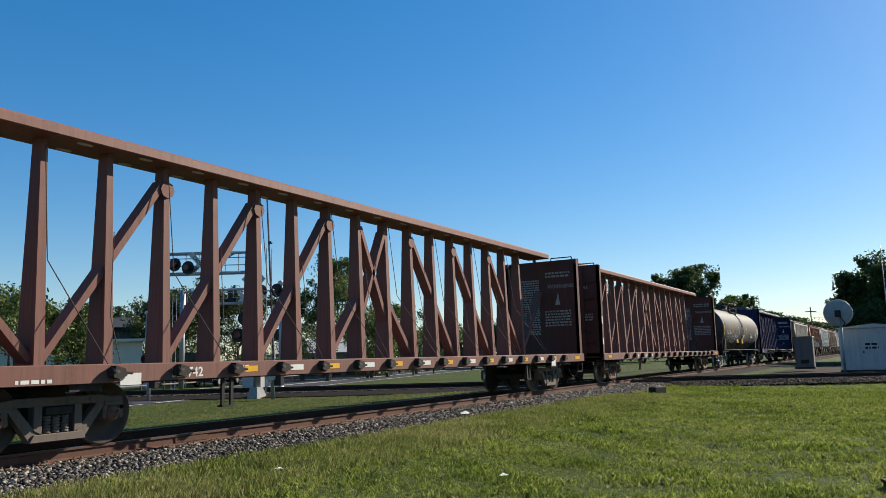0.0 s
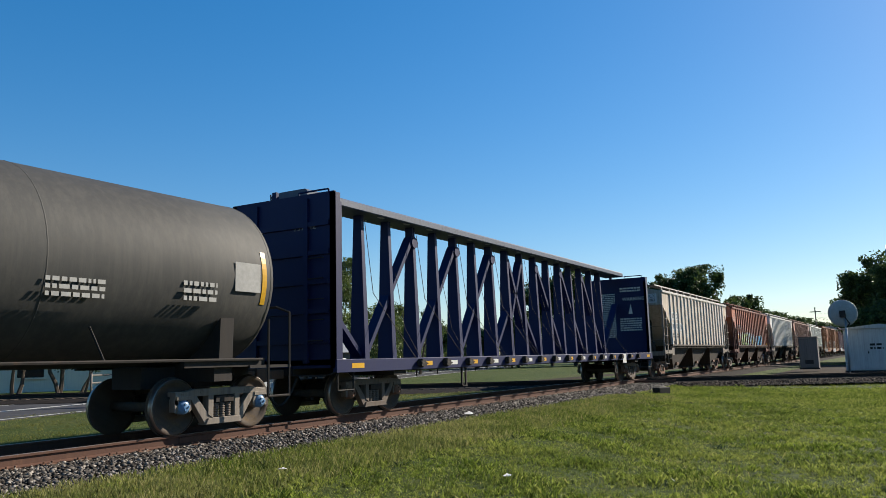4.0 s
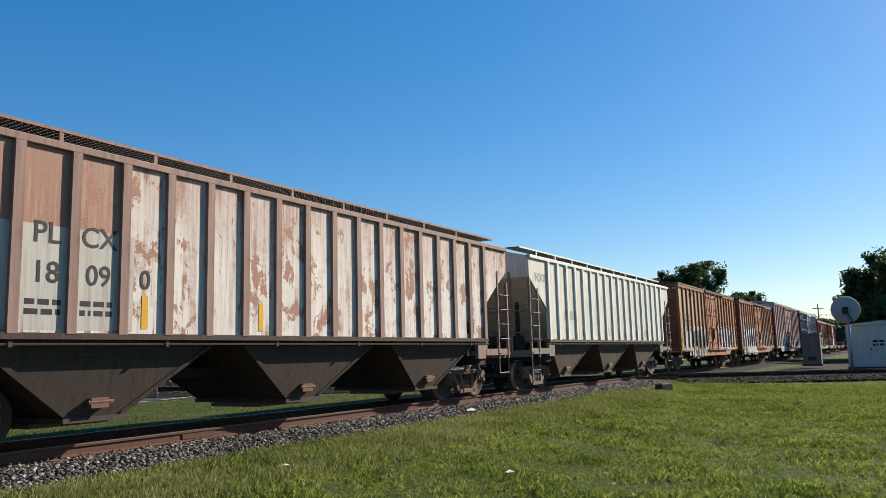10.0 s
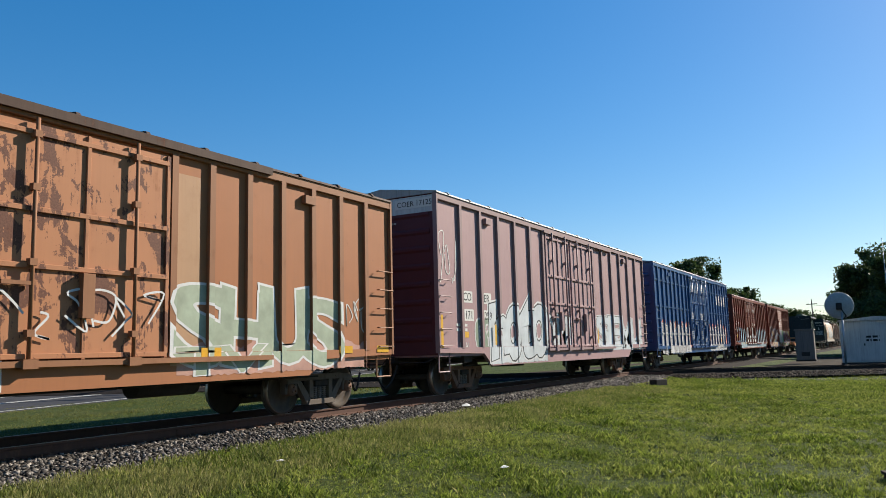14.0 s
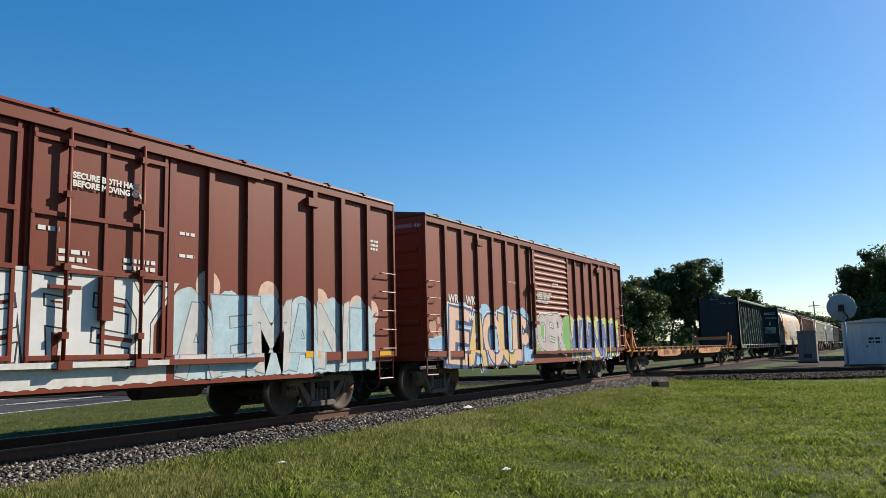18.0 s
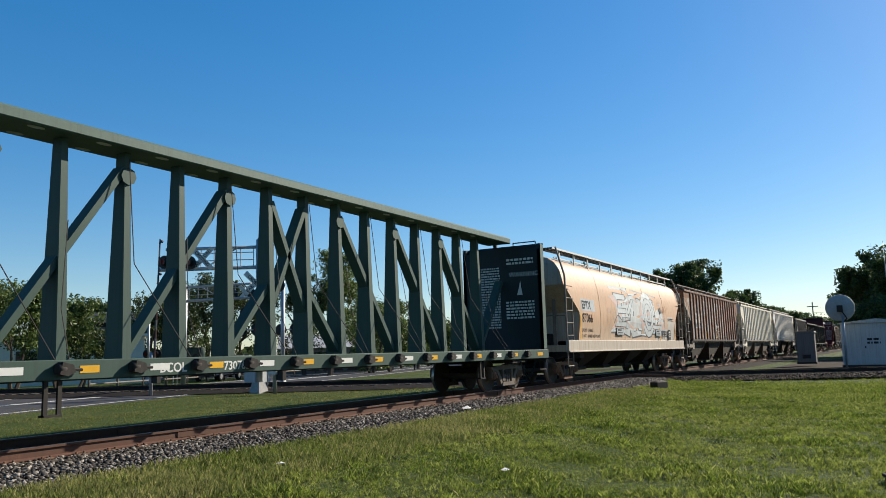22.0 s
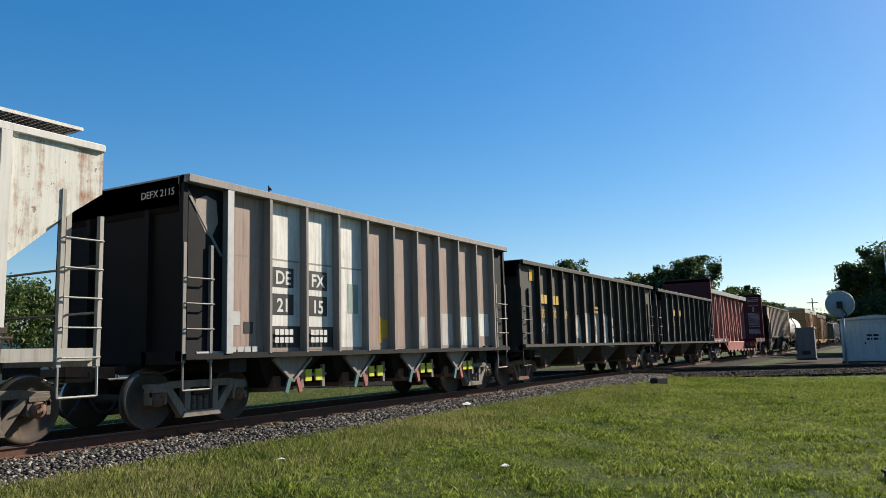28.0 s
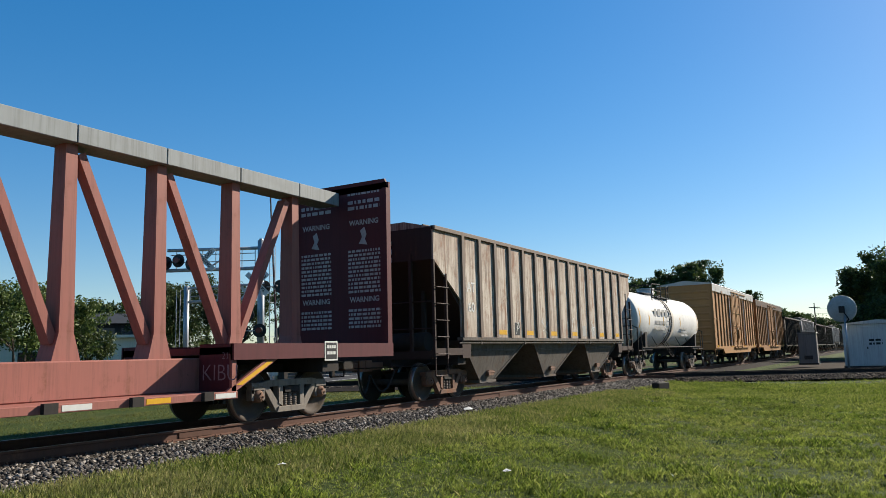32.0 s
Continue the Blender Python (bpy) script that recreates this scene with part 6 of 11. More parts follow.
def pink_hopper():
    side = paint("worn white over red hopper paint", (0.84, 0.79, 0.74), 0.55, (0.34, 0.19, 0.14), 0.45, (0.42, 0.29, 0.23), 0.65, fade=0.2, patch=((-8.2, -5.1, 2.95, 4.3, (0.40, 0.19, 0.125)), (-5.1, -4.35, 2.6, 4.3, (0.46, 0.25, 0.17))), wash=((2.6, 4.2, (0.46, 0.28, 0.215), 0.7),), blotch=(0.34, (0.33, 0.18, 0.13)))
    rib = paint("worn reddish ribs", (0.36, 0.23, 0.19), 0.35, (0.2, 0.09, 0.06), 0.4, (0.15, 0.1, 0.08), 0.65)
    # rust brown, darkened where the bays lie in shade
    under = paint("rusty brown hopper bottoms, shade-darkened", (0.084, 0.065, 0.053), 0.35, (0.15, 0.08, 0.05), 0.6, (0.07, 0.05, 0.042), 0.8)
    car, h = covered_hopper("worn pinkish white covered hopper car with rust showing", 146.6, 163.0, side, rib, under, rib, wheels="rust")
    hopper_marks(car, h, "PLCX", "18090", BLACKMARK, None, x=2.38, z=2.2, size=0.40)
    plate(car, "mark_patch", -h + 1.55, -h + 4.0, 1.58, 2.95, paint("old white patch", (0.58, 0.55, 0.50), 0.3, (0.25, 0.12, 0.08), 0.4, (0.3, 0.22, 0.18), 0.6), y=-1.6025)
    side_strips(car, (-h + 1.85, -h + 4.2, -h + 6.6, -h + 9.5), 1.62, 2.1, y=-1.606)
    plate(car, "data_plate", h - 2.4, h - 2.0, 1.65, 1.95, BLACKMARK)
    lettering(car, "PLCX\n18090", -h + 0.03, 3.55, 0.24, WHITE, y=-0.75, face="end")


def food_hopper():
    side = paint("cream white hopper paint", (0.82, 0.78, 0.69), 0.06, (0.25, 0.15, 0.09), 0.4, (0.32, 0.27, 0.21), 0.6, fade=0.15)
    rib = paint("cream white ribs", (0.92, 0.91, 0.84), 0.04, (0.25, 0.15, 0.09), 0.2, (0.3, 0.27, 0.22), 0.6)
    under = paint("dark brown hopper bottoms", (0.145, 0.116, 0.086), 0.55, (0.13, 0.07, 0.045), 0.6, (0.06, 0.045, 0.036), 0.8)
    car, h = covered_hopper("cream white covered hopper car stencilled for food", 164.6, 180.7, side, rib, under, CASTGREY, wheels="cast")
    lettering(car, "FOOD", -h + 0.42, 3.32, 0.36, GREYMARK, y=-1.606, bold=0.008)
    lettering(car, "813", -h + 2.75, 1.72, 0.32, GREYMARK, y=-1.606)
    for k in range(4):
        bars(car, h - 4.55, 3.25 - 0.42 * k, 0.30, 0.26, 1, GREYMARK, y=-1.606, seed=3)
    bars(car, -h + 2.7, 2.5, 1.2, 0.3, 1, GREYMARK, y=-1.606, seed=8)
    plate(car, "reflector", -h + 1.47, -h + 1.60, 1.6, 2.6, YELLOW)
    side_strips(car, (-h + 4.0, -h + 6.7, -h + 9.3, -h + 11.9), 1.62, 2.0)
    for k in range(6):
        bars(car, -h + 4.3 + 1.55 * k, 1.95, 0.5, 0.06, 3, GREYMARK, y=-1.604, seed=k + 20)
    scrawl(car, -h + 6.8, -h + 7.3, 1.7, 2.1, 77, BLACKMARK, r=0.008, loops=3)




def tan_boxcar(xl, xr, number, seed, tag, fill, line, patches, smalls):
    side = paint("sunburnt orange boxcar paint", (0.42, 0.165, 0.068), 0.25, (0.20, 0.08, 0.045), 0.4, (0.30, 0.15, 0.085), 0.6, fade=0.35, tag=tag, patch=patches, streaks=0.22)
    post = paint("rusty orange posts", (0.34, 0.155, 0.075), 0.35, (0.2, 0.085, 0.045), 0.25, (0.17, 0.08, 0.05), 0.6, tag=tag, streaks=0.22)
    door = paint("rust spotted orange door", (0.50, 0.22, 0.105), 0.4, (0.17, 0.075, 0.045), 0.2, (0.28, 0.14, 0.09), 0.6, streaks=0.3, blotch=(0.42, (0.13, 0.055, 0.035)))
    roof = paint("dark rusty roof", (0.10, 0.06, 0.045), 0.5, (0.12, 0.06, 0.04), 0.3, (0.07, 0.05, 0.04), 0.7)
    endm = paint("red brown boxcar end", (0.22, 0.075, 0.045), 0.2, (0.16, 0.06, 0.035), 0.3, (0.10, 0.05, 0.035), 0.6, streaks=0.22)
    h0 = 0.5 * (xr - xl)
    doors = ((-1.37, 1.55),)
    car, h = boxcar("sunburnt orange boxcar with a plug door and white graffiti", xl, xr, side, post, roof, 4.42, doors, door, "plug", posts_round(h0, doors, 0.88), end=endm, wheels="cast", track=roof)
    for k, (w, n) in enumerate((("WR", number[:2]), ("WK", number[2:]))):
        x = -h + 1.05 + 0.90 * k
        plate(car, "mark_patch", x, x + 0.62, 2.55, 2.90, BLACKMARK)
        lettering(car, w, x + 0.31, 2.62, 0.34, WHITE, y=-1.607, bold=0.005, align="CENTER")
        plate(car, "mark_patch", x, x + 0.62, 2.08, 2.44, BLACKMARK)
        lettering(car, n, x + 0.31, 2.15, 0.34, WHITE, y=-1.607, bold=0.005, align="CENTER")
    part("end_sign", Shape().box(-h + 0.024, -h + 0.030, -1.45, -0.75, eave_sign, eave_sign + 0.2), BLACKMARK, car)
    lettering(car, "WRWK " + number, -h + 0.02, eave_sign + 0.04, 0.15, WHITE, y=-0.80, face="end")
    for x in (-h + 0.25, -h + 3.0, -2.3, 2.2, h - 1.9, h - 0.62):
        plate(car, "reflector", x, x + 0.42, 1.13, 1.27, YELLOW, y=-1.668)
    for k in range(4):
        bars(car, -h - 0.002 + 0.02, 3.85 - 0.5 * k, 0.5, 0.06, 1, GREYMARK, y=0.1, seed=k, face="end")
    scrawl(car, -h + 0.1, -h + 0.55, 2.3, 3.0, seed + 5, smalls, y=-1.606, r=0.008, loops=3)
    scrawl(car, h - 1.6, h - 1.0, 1.5, 2.3, seed + 6, WHITE, y=-1.606, r=0.012, loops=3)
    return car, h


eave_sign = 4.10
SILVER = plain("silver spray paint on boxcar", (0.66, 0.68, 0.70), 0.4, vary=0.12)
SPRAYBLACK = plain("black spray paint", (0.025, 0.025, 0.028), 0.5)
SPRAYGREY = plain("dark grey spray paint", (0.085, 0.08, 0.08), 0.5)


PALEGREY = plain("pale grey spray paint", (0.56, 0.55, 0.54), 0.5, vary=0.2, scale=5.0)
PALEBLUE = plain("pale blue spray paint haze", (0.46, 0.58, 0.62), 0.5, vary=0.25, scale=4.0)
WHITESPRAY = plain("white spray paint, streaky", (0.72, 0.72, 0.71), 0.5, vary=0.12, scale=4.0)
PINKSPRAY = plain("pink spray paint", (0.62, 0.42, 0.44), 0.5)


def tan_boxcars():
    car, h = tan_boxcar(182.67, 197.8, "4446", 41, None, SPRAYGREY, SILVER,
                        [(-7.6, -4.0, 1.0, 4.6, (0.60, 0.38, 0.22)), (-4.0, -2.2, 2.6, 4.6, (0.50, 0.29, 0.16)), (1.6, 7.6, 1.0, 2.45, (0.58, 0.38, 0.24))], plain("brown marker", (0.2, 0.09, 0.05), 0.6))
    tag_strokes(car, -h + 0.1, -h + 0.85, 1.2, 2.2, 40, plain("dull yellow spray", (0.55, 0.42, 0.10), 0.5), SPRAYBLACK, 2, weight=0.05, rim=0.015)
    posts = posts_round(h, ((-1.37, 1.55),), 0.88)
    across = over_posts(posts) + [(-h + 2.3, h - 2.4, 0.76, 1.195, -1.6625)]
    charcoal = plain("charcoal spray paint, streaky", (0.10, 0.095, 0.092), 0.5, vary=0.5, scale=4.0)
    cloud(car, -h + 0.9, -h + 2.7, 1.0, 2.25, PALEBLUE, 42, across)
    cloud(car, -h + 1.9, -1.45, 0.80, 2.35, PALEGREY, 43, across, y=-1.6039, hump=0.35, pitch=0.4)
    piece(car, "YR", -h + 1.05, -h + 2.45, 1.15, 2.1, ((0.05, PINKSPRAY, 0), (0.01, WHITESPRAY, 0)), 45, across, y=-1.6045)
    piece(car, "NSAKAY", -h + 2.55, -1.5, 0.86, 2.2, ((0.095, WHITESPRAY, 0), (0.065, SPRAYBLACK, 0), (0.03, charcoal, 0)), 44, across, y=-1.6045)
    for k in range(6):
        part("graffiti", Shape().cyl((-h + 3.3 + 0.8 * k, -1.6085, 2.28 - 0.1 * (k % 2)), (-h + 3.3 + 0.8 * k, -1.6090, 2.28 - 0.1 * (k % 2)), 0.10, 14), PINKSPRAY if k % 2 else WHITESPRAY, car)
    silver_fill = plain("silver spray paint, streaky", (0.62, 0.64, 0.70), 0.45, vary=0.25, scale=3.0)
    piece(car, "OPUC", 1.80, h - 2.0, 1.12, 2.35, ((0.115, WHITESPRAY, 0), (0.09, SPRAYBLACK, 0), (0.09, SPRAYBLACK, 0.05), (0.045, silver_fill, 0)), 47, across)
    piece(car, "8R", h - 1.45, h - 0.85, 1.35, 2.2, ((0.01, WHITESPRAY, 0),), 49, ())
    plate(car, "data_plate", h - 1.95, h - 1.45, 1.75, 2.1, BLACKMARK, y=-1.604)
    car, h = tan_boxcar(199.7, 214.95, "4410", 57, None, SILVER, SPRAYBLACK,
                        [(-7.6, -4.6, 2.0, 3.35, (0.56, 0.37, 0.22)), (-4.6, -3.4, 2.0, 2.9, (0.56, 0.37, 0.22)), (-3.4, -2.5, 1.0, 2.35, (0.56, 0.37, 0.22)), (1.6, 2.2, 1.0, 4.0, (0.50, 0.30, 0.17))], WHITE)
    posts = posts_round(h, ((-1.37, 1.55),), 0.88)
    across = over_posts(posts) + [(-h + 2.2, h - 2.3, 0.76, 1.195, -1.6625)]
    slate = plain("dark slate spray paint", (0.045, 0.05, 0.055), 0.5)
    cloud(car, -h + 1.0, -1.4, 0.80, 2.1, slate, 58, across, hump=0.2, pitch=0.9)
    piece(car, "ROCE", -h + 1.1, -1.42, 0.84, 2.42, ((0.10, WHITESPRAY, 0), (0.075, SPRAYBLACK, 0), (0.055, WHITESPRAY, 0)), 59, across, y=-1.6045)
    plate(car, "data_plate", -2.9, -2.45, 1.55, 2.0, BLACKMARK, y=-1.611)
    plate(car, "graffiti_ground", -h + 0.1, -h + 0.75, 1.15, 1.55, plain("bright blue spray patch", (0.12, 0.42, 0.66), 0.5), y=-1.604)
    scrawl(car, -h + 0.1, -h + 0.7, 1.75, 2.2, 65, WHITESPRAY, y=-1.608, r=0.016, loops=4)
    sage, haze = plain("pale sage spray paint", (0.36, 0.42, 0.31), 0.5, vary=0.3, scale=3.0), plain("dull rose spray haze", (0.50, 0.28, 0.22), 0.5, vary=0.3, scale=3.0)
    cloud(car, 1.72, h - 1.0, 0.84, 1.42, haze, 62, across, hump=0.15)
    piece(car, "SHUS", 1.75, h - 1.9, 1.05, 2.3, ((0.06, WHITESPRAY, 0), (0.035, sage, 0)), 61, across, y=-1.6042)
    piece(car, "TV", 1.75, 3.6, 0.84, 1.3, ((0.04, WHITESPRAY, 0), (0.015, sage, 0)), 64, across, y=-1.6062)
    scrawl(car, -1.2, 1.4, 1.35, 2.1, 66, WHITESPRAY, y=-1.702, r=0.016, loops=6)


def mauve_boxcar():
    side = paint("sun-bleached mauve paint", (0.40, 0.25, 0.255), 0.10, (0.26, 0.12, 0.08), 0.35, (0.26, 0.15, 0.15), 0.55, fade=0.35, streaks=0.22)
    post = paint("mauve posts", (0.33, 0.22, 0.22), 0.12, (0.2, 0.1, 0.07), 0.25, (0.2, 0.13, 0.12), 0.55, streaks=0.22)
    endm = paint("dark maroon boxcar end", (0.115, 0.032, 0.04), 0.08, (0.12, 0.05, 0.035), 0.25, (0.07, 0.03, 0.03), 0.55, patch=None, streaks=0.22)
    roof = paint("galvanised boxcar roof", (0.42, 0.43, 0.43), 0.12, (0.22, 0.13, 0.09), 0.35, (0.25, 0.22, 0.2), 0.5)
    doors = ((-2.25, -0.14), (-0.06, 2.30))
    xl, xr = 216.95, 234.95
    car, h = boxcar("sun-bleached mauve high boxcar with double plug doors and graffiti", xl, xr, side, post, roof, 5.0, doors, side, "plug", posts_round(0.5 * (xr - xl), doors, 1.12), end=endm, wheels="rust", sill=0.70)
    for k, (w, n) in enumerate((("CO", "171"), ("ER", "259"))):
        x = -h + 1.30 + 1.10 * k
        plate(car, "mark_patch", x, x + 0.55, 2.35, 2.65, WHITE)
        lettering(car, w, x + 0.27, 2.40, 0.30, BLACKMARK, y=-1.607, align="CENTER")
        plate(car, "mark_patch", x + 0.08, x + 0.60, 1.88, 2.18, WHITE)
        lettering(car, n, x + 0.34, 1.93, 0.30, BLACKMARK, y=-1.607, align="CENTER")
    part("end_sign", Shape().box(-h + 0.024, -h + 0.032, -1.55, 1.55, 4.55, 4.97), GALVDULL, car, "unpainted steel strip across the end")
    part("end_sign", Shape().box(-h + 0.014, -h + 0.022, -1.5, -0.45, 4.68, 4.92), WHITE, car)
    lettering(car, "COER 171259", -h + 0.010, 4.73, 0.19, BLACKMARK, y=-0.5, face="end")
    bars(car, -h - 0.02, 4.35, 1.2, 0.05, 1, GREYMARK, y=0.7, seed=3, face="end")
    bars(car, -h - 0.02, 3.9, 1.0, 0.05, 1, GREYMARK, y=0.7, seed=4, face="end")
    lettering(car, "KEAL", -h + 1.1, 1.16, 0.24, WHITE, y=-1.607)
    across = over_posts(posts_round(h, doors, 1.12)) + [(-h + 2.4, h - 2.4, 0.72, 1.195, -1.6625)]
    frost = plain("frosty white spray paint", (0.62, 0.66, 0.68), 0.45, vary=0.2, scale=3.0)
    cloud(car, -h + 2.7, -2.35, 0.74, 1.5, frost, 62, across, hump=0.1)
    piece(car, "hoto", -h + 2.9, -2.35, 0.95, 2.45, ((0.075, WHITESPRAY, 0), (0.055, SPRAYBLACK, 0), (0.04, frost, 0)), 63, across, y=-1.6042)
    piece(car, "YMI", -2.1, 0.1, 1.2, 2.2, ((0.05, SPRAYBLACK, 0), (0.02, frost, 0)), 66, (), y=-1.664)
    cloud(car, 2.6, h - 0.5, 1.0, 1.6, frost, 68, across, hump=0.2)
    piece(car, "SEMU", 2.6, h - 0.7, 1.12, 2.25, ((0.065, WHITESPRAY, 0), (0.045, SPRAYGREY, 0), (0.03, frost, 0)), 67, across, y=-1.6042)
    tag_strokes(car, -h + 2.1, -h + 3.0, 1.15, 1.95, 69, plain("sage spray paint", (0.24, 0.30, 0.22), 0.5), WHITE, 2, weight=0.16)
    scrawl(car, -h + 0.15, -h + 1.0, 2.6, 4.0, 71, WHITE, r=0.014, loops=3)
    plate(car, "reflector", -h + 0.06, -h + 0.17, 1.2, 2.0, YELLOW, y=-1.672)
    plate(car, "placard", -h + 1.2, -h + 1.6, 1.45, 1.6, YELLOW)
    for x in (-h + 3.0, -2.4, 2.5):
        plate(car, "reflector", x, x + 0.1, 1.25, 1.8, YELLOW, y=-1.666)
    bars(car, -h + 0.95, 1.80, 0.6, 0.07, 2, WHITE, y=-1.607, seed=9)


def blue_boxcar():
    side = paint("glossy royal blue paint", (0.010, 0.088, 0.26), 0.02, (0.15, 0.07, 0.04), 0.12, (0.06, 0.10, 0.2), 0.28, fade=0.15, streaks=0.22)
    door = paint("royal blue door paint", (0.010, 0.080, 0.235), 0.02, (0.15, 0.07, 0.04), 0.12, (0.06, 0.10, 0.2), 0.28, fade=0.15, streaks=0.22)
    roof = paint("blue boxcar roof edge", (0.14, 0.18, 0.26), 0.1, (0.2, 0.1, 0.06), 0.3, (0.2, 0.2, 0.22), 0.5)
    doors = ((-2.13, 0.16), (0.22, 2.44))
    xl, xr = 236.75, 254.95
    car, h = boxcar("glossy royal blue high boxcar with double doors and orange graffiti", xl, xr, side, door, roof, 4.98, doors, door, "plug", [e * (8.33 - 0.808 * i) for e in (-1, 1) for i in range(8)], end=door, wheels="cast", sill=0.70, base=0.98, girts=(1.67, 2.965, 4.205))
    coral = plain("coral spray paint", (0.74, 0.20, 0.13), 0.5, vary=0.1, scale=5)
    lilac = plain("warm light grey spray paint", (0.50, 0.48, 0.47), 0.5, vary=0.15, scale=4)
    for x0, x1, seed in ((2.75, h - 1.3, 83), (-h + 1.1, -2.45, 85)):
        slate = plain("slate outline spray", (0.09, 0.09, 0.10), 0.5)
        across = over_posts([e * (8.33 - 0.808 * i) for e in (-1, 1) for i in range(8)]) + [(-h + 0.1, h - 0.1, z - 0.035, z + 0.035, -1.6465) for z in (1.67, 2.965)] + [(-h + 2.3, h - 2.3, 0.72, 1.095, -1.6625)]
        cloud(car, x0 - 0.2, x1 + 0.5, 0.98, 2.34, coral, seed, across, y=-1.6020, hump=0.3, pitch=0.62)
        cloud(car, x0, x1 + 0.1, 0.74, 2.05, WHITESPRAY, seed + 1, across, y=-1.6030, hump=0.12, pitch=0.8)
        piece(car, "TAKOY", x0 + 0.1, x1, 0.86, 2.12, ((0.085, slate, 0), (0.065, WHITESPRAY, 0), (0.03, slate, 0), (0.015, lilac, 0)), seed, across, y=-1.6040)
    for k, (x, w) in enumerate(((5.53, 0.50), (6.34, 0.52), (7.17, 0.50), (7.97, 0.52))):
        part("mark", Shape().box(x - w / 2, x + w / 2, -1.6035, -1.602, 3.52, 4.14), WHITE, car)
    for x in (5.25, 6.2):
        bars(car, x, 2.62, 0.55, 0.045, 6, WHITE, y=-1.603, seed=int(x * 10))
    scrawl(car, 7.55, 8.25, 1.9, 2.05, 87, WHITESPRAY, y=-1.609, r=0.014, loops=4)
    lettering(car, "CLOSE THIS DOOR BEFORE\nCLOSING MAIN DOOR\nCIERRE ESTA PUERTA ANTES DE\nCERRAR LA PUERTA PRINCIPAL", -1.0, 4.28, 0.115, WHITE, y=-1.664, align="CENTER")
    lettering(car, "CLOSE AND LOCK\nBOTH DOORS BEFORE\nMOVING CAR\nCIERRE Y BLOQUEE\nAMBAS PUERTAS ANTES\nDE MOVER EL CARRO", 1.28, 4.28, 0.115, WHITE, y=-1.664, align="CENTER")
    for x in (-1.05, 1.2):
        lettering(car, "OPEN\nABRIR", x, 2.35, 0.10, WHITE, y=-1.664, align="CENTER")
        lettering(car, "CLOSE\nCERRAR", x + 0.5, 2.30, 0.10, WHITE, y=-1.664, align="CENTER")
        plate(car, "placard", x - 0.11, x + 0.11, 1.80, 2.02, WHITE, y=-1.664)
        lettering(car, "ASD", x, 2.06, 0.12, WHITE, y=-1.664, align="CENTER")
        bars(car, x - 0.75, 2.85, 0.55, 0.06, 4, WHITE, y=-1.664, seed=int(x * 10) + 40)
        bars(car, x - 0.85, 1.85, 0.45, 0.06, 5, WHITE, y=-1.664, seed=int(x * 10) + 60)
        bars(car, x + 0.35, 1.45, 0.4, 0.07, 2, WHITE, y=-1.664, seed=int(x * 10) + 70)
    plate(car, "placard", 6.16, 6.48, 1.20, 1.45, YELLOW, y=-1.612)


